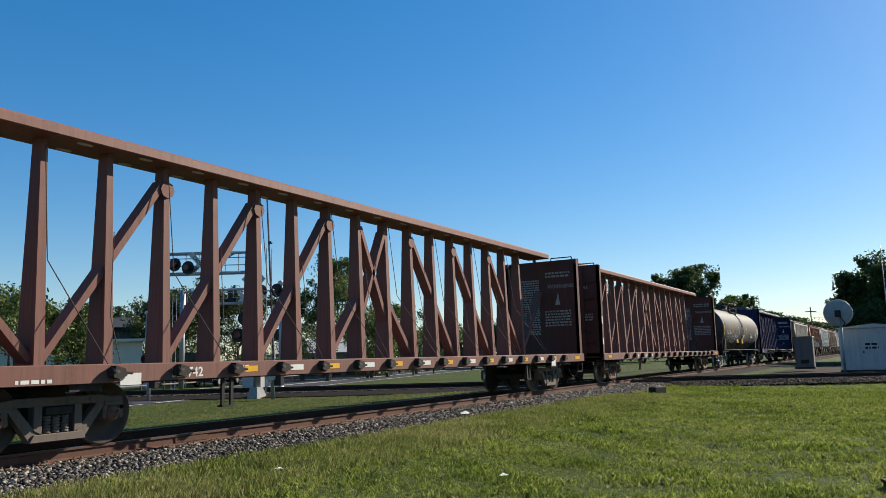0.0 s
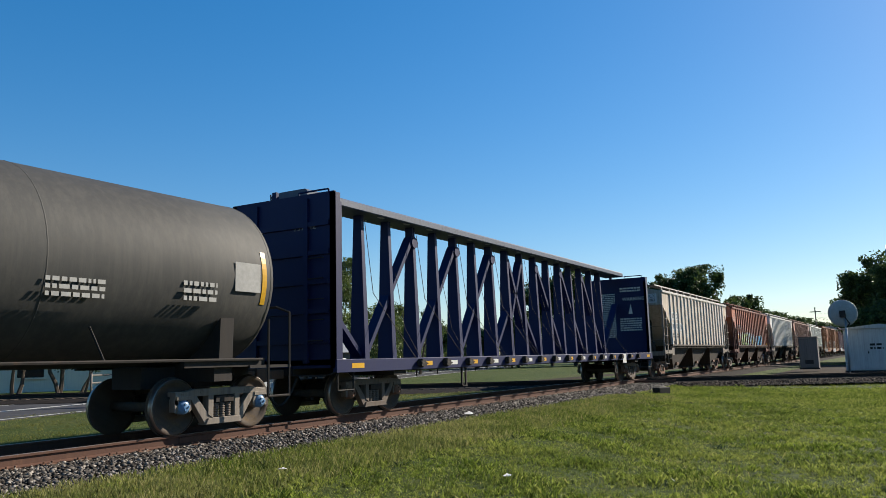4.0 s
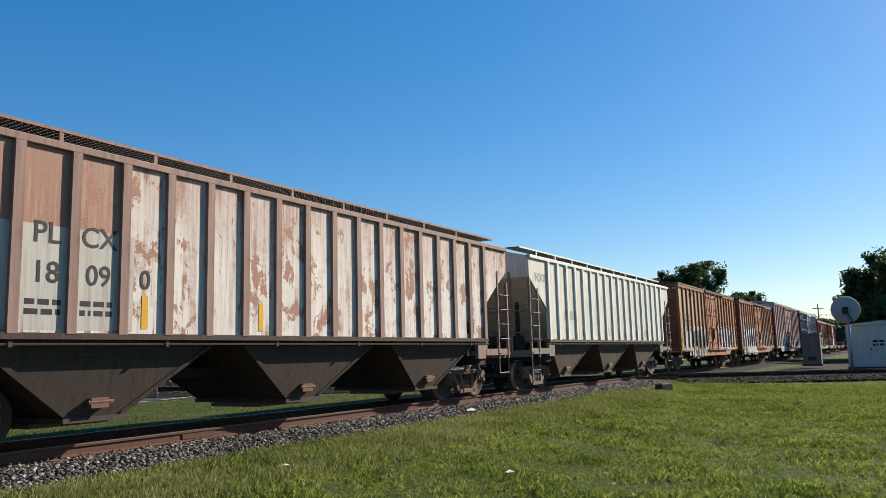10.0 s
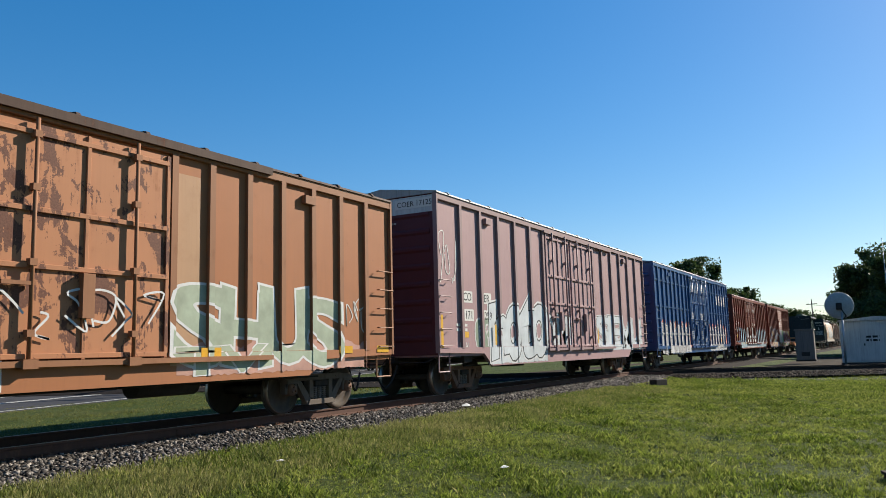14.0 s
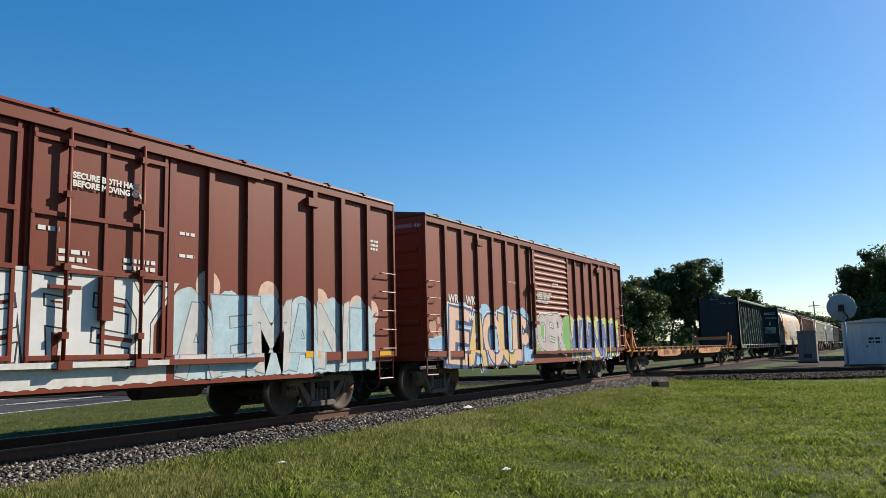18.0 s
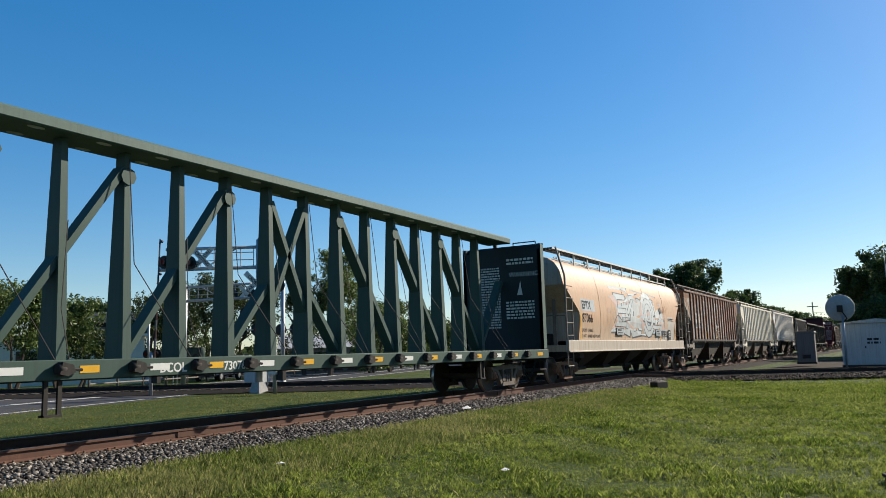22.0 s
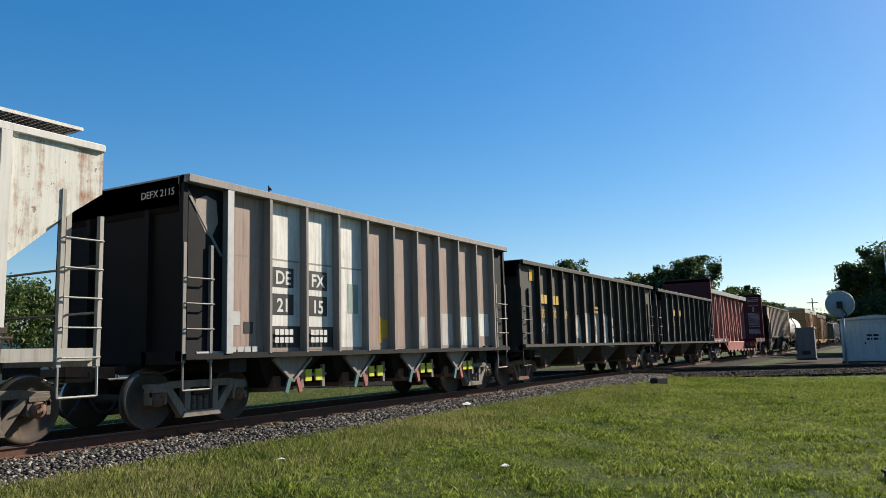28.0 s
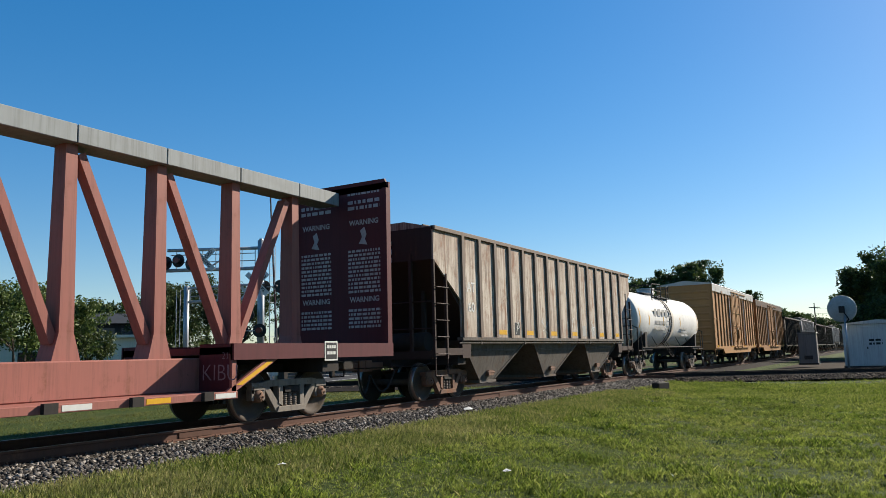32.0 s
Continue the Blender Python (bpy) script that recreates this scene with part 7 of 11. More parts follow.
def red_boxcar_a():
    side = paint("oxide red boxcar paint", (0.205, 0.038, 0.016), 0.15, (0.12, 0.035, 0.016), 0.3, (0.12, 0.028, 0.015), 0.45, fade=0.2, streaks=0.22)
    post = paint("oxide red posts", (0.185, 0.034, 0.015), 0.15, (0.12, 0.035, 0.016), 0.3, (0.10, 0.025, 0.014), 0.45, streaks=0.22)
    door = paint("oxide red doors", (0.19, 0.035, 0.015), 0.15, (0.12, 0.035, 0.016), 0.3, (0.11, 0.026, 0.014), 0.45, streaks=0.22)
    doors = ((-2.87, -0.69), (-0.61, 1.62))
    xl, xr = 256.73, 272.37
    car, h = boxcar("oxide red boxcar with double plug doors and pale graffiti", xl, xr, side, post, side, 4.42, doors, door, "plug", posts_round(0.5 * (xr - xl), doors, 0.86), wheels="cast")
    for k, (w, n) in enumerate((("AT", "35"), ("W", "88"))):
        x = -h + 1.12 + 0.92 * k
        lettering(car, w, x + 0.27, 2.42, 0.34, WHITE, y=-1.607, bold=0.01, align="CENTER")
        lettering(car, n, x + 0.27, 1.98, 0.34, WHITE, y=-1.607, bold=0.01, align="CENTER")
    plate(car, "reflector", -h + 1.1, -h + 1.6, 1.5, 1.75, YELLOW, y=-1.609)
    lettering(car, "CLOSE AND LOCK\nDOORS BEFORE\nMOVING CAR", -2.2, 3.55, 0.14, WHITE, y=-1.664)
    lettering(car, "SECURE BOTH HASP\nBEFORE MOVING CAR", 0.0, 3.60, 0.118, WHITE, y=-1.692, bold=0.005)
    for x, z, w, r in ((-0.15, 2.62, 0.45, 2), (0.85, 2.58, 0.55, 2), (0.35, 2.32, 0.7, 1), (-0.45, 2.9, 0.3, 1)):
        bars(car, x, z, w, 0.06, r, WHITE, y=-1.668, seed=int(x * 100) + 200)
    for k in range(2):
        bars(car, 1.9, 3.1 - 0.35 * k, 0.3, 0.05, 1, WHITE, y=-1.606, seed=230 + k)
    bars(car, h - 0.85, 3.55, 0.3, 0.05, 3, WHITE, y=-1.606, seed=240)
    whitep = plain("white spray paint, dripping", (0.68, 0.67, 0.64), 0.5)
    sea = plain("pale blue spray paint", (0.42, 0.58, 0.66), 0.5)
    rosy, slate = plain("peach spray haze", (0.66, 0.44, 0.34), 0.5), plain("slate outline spray, thin", (0.20, 0.24, 0.27), 0.5)
    place = posts_round(h, doors, 0.86)
    across = over_posts(place) + [(-h + 2.4, h - 2.4, 0.76, 1.195, -1.6625)]
    piece(car, "ERE", -2.85, -0.72, 1.15, 2.28, ((0.085, whitep, 0), (0.05, SPRAYBLACK, 0), (0.035, WHITESPRAY, 0)), 93, (), y=-1.664)
    piece(car, "FEY", -0.58, 1.58, 1.15, 2.28, ((0.085, whitep, 0), (0.05, SPRAYBLACK, 0), (0.035, WHITESPRAY, 0)), 91, (), y=-1.664)
    cloud(car, -2.9, 1.65, 0.80, 1.10, whitep, 94, (), y=-1.6618, hump=0.02)
    plate(car, "graffiti_ground", -2.9, 1.62, 1.052, 1.128, whitep, y=-1.7612)
    cloud(car, -5.5, -2.95, 0.80, 2.2, sea, 95, across, hump=0.35, pitch=0.8)
    piece(car, "SE", -5.2, -3.1, 0.95, 2.1, ((0.045, slate, 0), (0.03, PALEBLUE, 0)), 96, across, y=-1.6042)
    cloud(car, -h + 0.9, -5.5, 1.08, 1.36, sea, 92, across, hump=0.1)
    cloud(car, 1.8, h - 0.7, 0.82, 2.25, PALEBLUE, 98, across, hump=0.4, pitch=0.45)
    piece(car, "AEMANI", 1.85, h - 0.9, 0.95, 2.15, ((0.05, slate, 0), (0.038, (PALEGREY, sea), 0)), 99, across, y=-1.6042)
    for x, z in ((2.5, 2.28), (3.9, 2.2), (5.3, 2.15), (6.5, 2.08), (7.0, 2.0)):
        part("graffiti", Shape().cyl((x, -1.6008, z), (x, -1.6014, z), 0.26, 16), rosy, car)
    for k in range(2):
        plate(car, "mark_patch", -h + 1.12 + 0.92 * k, -h + 1.68 + 0.92 * k, 1.92, 2.30, plain("dark grey number patch", (0.10, 0.08, 0.075), 0.6), y=-1.6045)
    scrawl(car, -h + 0.3, -h + 0.75, 3.0, 3.7, 97, WHITE, r=0.016, loops=2)
    for x in (-4.6, -3.3, 0.4, h - 3.0, h - 0.62):
        plate(car, "reflector", x, x + 0.42, 1.1, 1.22, YELLOW, y=-1.668)
    lettering(car, "ATW 3588", -h + 0.02, 4.12, 0.17, WHITE, y=-0.65, face="end")


def red_boxcar_b():
    side = paint("brick red boxcar paint", (0.245, 0.055, 0.026), 0.1, (0.14, 0.05, 0.03), 0.15, (0.16, 0.06, 0.04), 0.5, fade=0.2, streaks=0.22)
    post = paint("brick red posts", (0.20, 0.043, 0.021), 0.1, (0.14, 0.05, 0.03), 0.15, (0.12, 0.04, 0.03), 0.5, streaks=0.22)
    dtag = (-1.4, 1.6, 2.2, [(0.20, 0.36, 0.12), (0.48, 0.44, 0.40), (0.22, 0.40, 0.14), (0.12, 0.10, 0.09)], (0.6, 0.58, 0.55), 1.1)
    door = paint("brick red sliding door", (0.24, 0.062, 0.036), 0.12, (0.14, 0.05, 0.03), 0.15, (0.14, 0.05, 0.03), 0.5, tag=dtag, streaks=0.22)
    roof = paint("dark brown roof", (0.10, 0.05, 0.04), 0.2, (0.12, 0.06, 0.04), 0.2, (0.08, 0.05, 0.04), 0.6)
    doors = ((-1.38, 1.57),)
    xl, xr = 273.7, 288.75
    car, h = boxcar("brick red boxcar with a corrugated sliding door and bright graffiti", xl, xr, side, post, roof, 4.40, doors, door, "slide", posts_round(0.5 * (xr - xl), doors, 0.90), wheels="cast", base=1.05)
    for k, (w, n) in enumerate((("WR", "46"), ("WK", "46"))):
        x = -h + 1.1 + 0.92 * k
        lettering(car, w, x + 0.27, 2.36, 0.30, WHITE, y=-1.607, bold=0.008, align="CENTER")
        lettering(car, n, x + 0.27, 1.95, 0.30, WHITE, y=-1.607, bold=0.008, align="CENTER")
    plate(car, "reflector", -h + 0.92, -h + 1.06, 1.75, 2.3, YELLOW, y=-1.607)
    lettering(car, "CLOSE AND LOCK\nDOORS BEFORE\nMOVING CAR", -1.12, 2.82, 0.135, WHITE, y=-1.719, bold=0.004)
    bars(car, 0.12, 3.24, 0.5, 0.04, 2, WHITE, y=-1.719, seed=4)
    lettering(car, "SECURITY SEAL ONLY", -3.06, 3.07, 0.068, WHITE, y=-1.607)
    peach, navy = plain("peach spray paint", (0.76, 0.50, 0.38), 0.5, vary=0.1, scale=3), plain("navy spray paint", (0.04, 0.08, 0.20), 0.5)
    honey, skyblue = plain("honey yellow spray paint", (0.74, 0.50, 0.20), 0.5, vary=0.1, scale=3), plain("sky blue cloud spray", (0.32, 0.55, 0.76), 0.5, vary=0.2, scale=3)
    across = over_posts(posts_round(h, doors, 0.90)) + [(-h + 2.0, h - 2.2, 0.76, 1.165, -1.6625)]
    cloud(car, -h + 1.0, -1.5, 0.80, 2.4, skyblue, 103, across, hump=0.32, pitch=0.6)
    piece(car, "EAOUP", -h + 1.1, -1.6, 0.86, 2.15, ((0.09, WHITESPRAY, 0), (0.07, navy, 0), (0.07, navy, 0.06), (0.035, (peach, honey), 0)), 104, across, y=-1.6042)
    for k in range(7):
        part("graffiti", Shape().cyl((-h + 1.9 + 0.62 * k, -1.6090, 1.2 + 0.35 * (k % 3)), (-h + 1.9 + 0.62 * k, -1.6096, 1.2 + 0.35 * (k % 3)), 0.075, 12), (skyblue, WHITESPRAY, honey)[k % 3], car)
    tag_strokes(car, -h + 0.1, -h + 1.2, 1.1, 1.45, 107, skyblue, PALEGREY, 2, weight=0.16, rim=0.05)
    for x, z, r in ((-h + 0.35, 1.75, 0.17), (-h + 0.7, 1.62, 0.13), (-h + 0.45, 1.48, 0.11), (-h + 0.62, 1.9, 0.09)):
        part("graffiti", Shape().cyl((x, -1.6025, z), (x, -1.6030, z), r, 16), plain("faded peach spot", (0.50, 0.28, 0.18), 0.5), car)
    leaf, rose = plain("leaf green spray", (0.20, 0.44, 0.12), 0.5), plain("rosy grey spray paint", (0.56, 0.48, 0.47), 0.5, vary=0.25, scale=3.0)
    cloud(car, -1.3, 1.5, 1.1, 2.25, leaf, 104, (), y=-1.7165, hump=0.2)
    piece(car, "CER", -1.2, 0.9, 1.15, 2.2, ((0.085, WHITESPRAY, 0), (0.06, SPRAYGREY, 0), (0.04, rose, 0)), 109, (), y=-1.7172)
    lime = plain("yellow green spray paint", (0.62, 0.66, 0.16), 0.5)
    cloud(car, 1.7, h - 0.5, 0.84, 2.3, lime, 105, across, hump=0.2, pitch=0.45)
    indigo = plain("slate blue spray paint", (0.08, 0.11, 0.28), 0.5, vary=0.4, scale=3.0)
    piece(car, "WANWA", 1.75, h - 0.7, 0.90, 2.1, ((0.085, WHITESPRAY, 0), (0.06, indigo, 0), (0.0, plain("ice blue spray paint", (0.45, 0.52, 0.68), 0.5), 0), (-0.012, indigo, 0)), 106, across, y=-1.6042)
    lettering(car, "WRWK 4646", -h + 0.02, 4.12, 0.16, WHITE, y=-0.75, face="end")


def orange_flat():
    mat = paint("faded orange flat car paint", (0.66, 0.27, 0.10), 0.4, (0.22, 0.10, 0.05), 0.3, (0.24, 0.13, 0.08), 0.6)
    deck = paint("rusty flat car deck", (0.15, 0.06, 0.04), 0.5, (0.13, 0.06, 0.035), 0.3, (0.1, 0.06, 0.045), 0.7)
    car, h = long_flat("faded orange long flat car with end stakes, empty", 289.6, 315.7, mat, deck)
    bars(car, -7.14, 1.0, 1.05, 0.22, 1, BROWNDARK, y=-1.472, seed=12)
    lettering(car, "994817", -5.55, 0.80, 0.33, BROWNDARK, y=-1.472, bold=0.01)
    for x in (-7.6, -4.3, 2.9, 6.0):
        plate(car, "reflector", x, x + 0.32, 0.92, 1.02, YELLOW, y=-1.472)
    lettering(car, "LD LMT   108000", 1.75, 0.975, 0.11, BROWNDARK, y=-1.472)
    lettering(car, "LT  WT     69000", 1.75, 0.845, 0.11, BROWNDARK, y=-1.472)
    piece(car, "AGEL", 3.75, 4.72, 0.80, 1.0, ((-0.01, BROWNDARK, 0),), 181, (), y=-1.472, label="thin scrawl in dark paint")
    plate(car, "data_plate", 5.0, 5.52, 0.78, 1.02, WHITE, y=-1.472)
    for x in (5.03, 5.28):
        plate(car, "data_plate", x, x + 0.21, 0.81, 0.99, BLACKMARK, y=-1.4745)
    plate(car, "reflector", 5.62, 6.05, 0.92, 1.02, YELLOW, y=-1.4725)


def green_beam():
    green = paint("dark green car paint", (0.05, 0.09, 0.072), 0.06, (0.12, 0.06, 0.04), 0.25, (0.05, 0.07, 0.06), 0.5, fade=0.3)
    # pale is the green as sunlit, dark the green as shaded on the bulkheads
    pale = paint("green beam, sun side", (0.10, 0.155, 0.125), 0.06, (0.12, 0.06, 0.04), 0.25, (0.07, 0.09, 0.08), 0.5, fade=0.4)
    dark = paint("green bulkhead paint, shade-darkened", (0.016, 0.026, 0.03), 0.05, (0.12, 0.06, 0.04), 0.25, (0.04, 0.05, 0.05), 0.5)
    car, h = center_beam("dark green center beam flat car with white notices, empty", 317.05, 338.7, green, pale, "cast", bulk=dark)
    # light strips painted where the sun catches the bulkhead edges
    for e in (-1, 1):
        plate(car, "bulkhead_strip", *sorted((e * (h - 0.01), e * (h - 0.25))), 1.2, 4.55, pale, y=-1.422)
    plate(car, "reflector", -h + 0.06, -h + 0.16, 1.3, 2.3, YELLOW, y=-1.424)
    bulkhead_words(car, h, WHITE, seed=29)
    lettering(car, "730763", -h + 7.7, 0.95, 0.2, WHITE, y=-1.462, bold=0.004)
    lettering(car, "BCOL", -h + 6.4, 0.95, 0.2, WHITE, y=-1.462, bold=0.004)
    lettering(car, "BCOL 730763", -h - 0.012, 4.12, 0.16, GREYMARK, y=-0.2, face="end")
    lettering(car, "CAUTION", -h - 0.012, 4.44, 0.12, WHITE, y=0.5, face="end")
    lettering(car, "JACK\nHERE", h - 3.1, 1.05, 0.09, WHITE, y=-1.462)


def peach_hopper():
    mat = paint("rust-washed cream hopper paint", (0.60, 0.36, 0.21), 0.34, (0.40, 0.20, 0.10), 0.6, (0.60, 0.46, 0.33), 0.5, fade=0.6,
                wash=((2.4, 1.5, (0.62, 0.52, 0.40), 0.6),),
                patch=[(-8.2, 8.2, 3.90, 4.22, (0.46, 0.21, 0.11)), (-8.2, 8.2, 4.22, 4.6, (0.58, 0.46, 0.36)), (3.3, 6.9, 1.3, 2.02, (0.54, 0.57, 0.56)),
                       (5.25, 6.9, 2.0, 2.35, (0.56, 0.57, 0.55)), (5.25, 6.3, 2.35, 2.6, (0.58, 0.54, 0.48)), (3.6, 4.9, 2.0, 2.7, (0.60, 0.42, 0.33))])
    sill = paint("cream hopper sill", (0.56, 0.50, 0.42), 0.22, (0.30, 0.15, 0.08), 0.45, (0.42, 0.28, 0.18), 0.55)
    car, h = rounded_hopper("peach and cream centre-flow hopper car with pale graffiti", 340.0, 356.3, mat, sill, CASTGREY)
    heights, outs = (1.45, 1.95, 2.2, 2.45, 2.75, 3.1, 3.35, 3.85), (1.54, 1.59, 1.61, 1.61, 1.585, 1.555, 1.52, 1.40)
    side_at = lambda z: float(np.interp(z, heights, outs))
    frame_blue = plain("pale blue grey patch", (0.42, 0.45, 0.46), 0.6)
    spray(car, [(-6.62, 2.5), (-5.2, 2.5), (-5.2, 2.93), (-6.62, 2.93)], [(0, 1, 2, 3)], frame_blue, -0.003, (), "mark_patch", "", side_at)
    hug(lettering(car, "EPTX", -6.55, 2.58, 0.40, BLACKMARK, y=-1.622, bold=0.012), side_at)
    hug(lettering(car, "87066", -6.60, 2.10, 0.44, BLACKMARK, y=-1.622, bold=0.010), side_at)
    hug(lettering(car, "LD LMT  193600", -6.65, 1.76, 0.17, BLACKMARK, y=-1.612), side_at)
    hug(lettering(car, "LT WT    69400  NEW 5-92", -6.65, 1.55, 0.17, BLACKMARK, y=-1.612), side_at)
    ink, frost = plain("dark grey spray outline", (0.10, 0.11, 0.12), 0.5), plain("frosty white spray paint, worn", (0.60, 0.63, 0.62), 0.5, vary=0.2, scale=2.5)
    soft = plain("pale blue spray, soft", (0.45, 0.56, 0.62), 0.5)
    haze = plain("chalky white spray ground, worn", (0.58, 0.60, 0.58), 0.55, vary=0.3, scale=2.0)
    for a, b, z0, z1 in ((-2.6, -1.2, 2.05, 3.0), (-1.2, 0.4, 2.0, 3.35), (0.4, 2.0, 1.98, 3.4), (2.0, 3.2, 1.98, 3.3), (3.2, 4.4, 1.98, 2.9)):
        n = 14
        rim = [(a + (b - a) * i / n, z1 - 0.16 + 0.16 * math.sin(math.pi * i / n)) for i in range(n + 1)]
        rows = [(x, z0 + (z - z0) * k / 6) for k in range(7) for x, z in rim]
        spray(car, rows, [(k * (n + 1) + i, k * (n + 1) + i + 1, (k + 1) * (n + 1) + i + 1, (k + 1) * (n + 1) + i) for k in range(6) for i in range(n)], haze, -0.0015, (), "graffiti_ground", "", side_at)
    peachy = plain("faded pink spray", (0.66, 0.46, 0.38), 0.5)
    piece(car, "EKIOLA", -3.0, 4.6, 2.0, 3.15, ((0.075, soft, 0.06), (0.06, peachy, -0.04)), 112, (), y=-0.003, reach=side_at)
    piece(car, "EKIOL", -2.75, 4.0, 1.98, 3.4, ((0.155, ink, 0.05), (0.14, frost, 0.0), (0.02, ink, 0.0), (0.004, frost, 0.0)), 111, (), y=-0.006, reach=side_at)
    for pts, w in ((((3.95, 3.0), (4.05, 2.72)), 0.2), (((3.35, 2.2), (3.6, 2.5)), 0.12), (((-3.0, 2.15), (-2.5, 2.45), (-1.9, 2.2)), 0.05)):
        s = Shape()
        ribbon(s, glide(list(pts), 5), -1.616, w)
        part("graffiti", s, ink, car, "sprayed black stroke")
    for x in (-2.75, 3.05):
        plate(car, "placard", x, x + 0.95, 1.66, 1.96, BLACKMARK, y=-1.611)
        plate(car, "placard", x + 0.03, x + 0.92, 1.69, 1.93, frame_blue, y=-1.6125)
        marks(car, x + 0.15, 1.90, 0.6, 0.06, 1, BLACKMARK, y=-1.615)
        marks(car, x + 0.15, 1.79, 0.6, 0.05, 5, BLACKMARK, y=-1.615)
    scrawl(car, 4.25, 5.2, 2.7, 3.1, 114, plain("rusty scrawl", (0.34, 0.17, 0.08), 0.6), y=-1.612, r=0.008, loops=4)
    for x, z, w, r in ((4.0, 1.92, 0.85, 4), (4.95, 1.9, 0.35, 3), (5.3, 2.52, 1.1, 2), (2.6, 1.36, 1.7, 2), (5.6, 1.36, 0.9, 2)):
        bars(car, x, z, w, 0.045, r, BLACKMARK, y=-1.612, seed=int(60 + x * 10))
    plate(car, "placard", 5.28, 5.72, 1.5, 1.98, BLACKMARK, y=-1.612)
    bars(car, 5.38, 1.9, 0.26, 0.06, 3, WHITE, y=-1.615, seed=66)
    plate(car, "reflector", 3.68, 3.80, 1.47, 2.02, plain("orange reflector tape", (0.70, 0.30, 0.04), 0.4), y=-1.612)
    plate(car, "reflector", 6.62, 6.74, 1.47, 2.3, plain("orange reflector tape, worn", (0.70, 0.30, 0.04), 0.4), y=-1.612)
    plate(car, "reflector", -6.84, -6.74, 1.48, 2.4, YELLOW, y=-1.622)
    scrawl(car, -3.9, -2.7, 1.8, 2.9, 115, GREYMARK, y=-1.625, r=0.008, loops=4)
    lettering(car, "EPTX\n87066", -h + 0.80, 3.2, 0.2, BLACKMARK, y=-0.5, face="end")


def rusty_hopper():
    side = paint("badly rusted brown hopper paint", (0.52, 0.52, 0.45), 0.98, (0.17, 0.078, 0.042), 0.35, (0.30, 0.17, 0.09), 0.7, fade=0.1, streaks=0.95, patch=[(3.3, 8.0, 1.4, 4.2, (0.17, 0.09, 0.062)), (-8.0, 8.0, 3.75, 4.2, (0.19, 0.10, 0.065))])
    rib = paint("rusted brown ribs", (0.17, 0.09, 0.066), 0.5, (0.24, 0.12, 0.065), 0.3, (0.25, 0.19, 0.15), 0.7)
    # colour lowered so that the bays read as shaded
    under = paint("grimy brown hopper bottoms, shade-darkened", (0.080, 0.062, 0.050), 0.35, (0.14, 0.075, 0.045), 0.6, (0.055, 0.043, 0.037), 0.8)
    car, h = covered_hopper("badly rusted brown covered hopper car with white patches", 357.2, 373.0, side, rib, under, CASTGREY, top=4.15, wheels="rust", edge=CASTGREY)
    patch = paint("flaking white patch", (0.60, 0.56, 0.50), 0.35, (0.25, 0.12, 0.07), 0.3, (0.35, 0.25, 0.2), 0.65)
    for k in range(2):
        x = -h + 2.27 + 0.78 * k
        plate(car, "mark_patch", x - 0.03, x + 0.62, 2.16, 2.98, patch)
    lettering(car, "AEX", -h + 2.30, 2.65, 0.32, BLACKMARK, y=-1.607)
    lettering(car, "J", -h + 3.3, 2.65, 0.32, BLACKMARK, y=-1.607)
    lettering(car, "166", -h + 2.30, 2.24, 0.32, BLACKMARK, y=-1.607)
    lettering(car, "91", -h + 3.15, 2.24, 0.32, BLACKMARK, y=-1.607)
    plate(car, "reflector", -h + 1.46, -h + 1.60, 1.6, 2.6, YELLOW)
    side_strips(car, (-h + 5.0, -h + 7.9, -h + 10.7), 1.62, 2.05)
    s = Shape()
    for pts in ([(0.05, 2.35), (0.0, 2.15), (0.12, 2.05), (0.2, 2.2), (0.1, 2.38), (0.05, 2.35)], [(0.22, 2.2), (0.24, 2.42), (0.36, 2.4), (0.36, 2.22)], [(0.2, 2.05), (0.2, 1.75), (0.42, 1.63), (0.7, 1.72), (0.88, 2.05), (0.72, 2.3)],
                [(0.34, 1.9), (0.42, 2.1), (0.6, 2.05), (0.6, 1.78)], [(0.42, 2.3), (0.6, 2.46), (0.78, 2.3), (0.9, 2.38)]):
        ribbon(s, glide([(x - 0.17, z) for x, z in pts], 6), -1.656, 0.028)
    part("graffiti", s, WHITE, car, "thin white sprayed doodle")
    plate(car, "data_plate", h - 2.7, h - 2.3, 1.62, 1.85, BLACKMARK)
    part("end_sign", Shape().box(-h + 0.028, -h + 0.034, -1.4, -0.75, 3.55, 3.98), patch, car)
    lettering(car, "AEX\n166", -h + 0.026, 3.80, 0.2, BLACKMARK, y=-0.8, face="end")


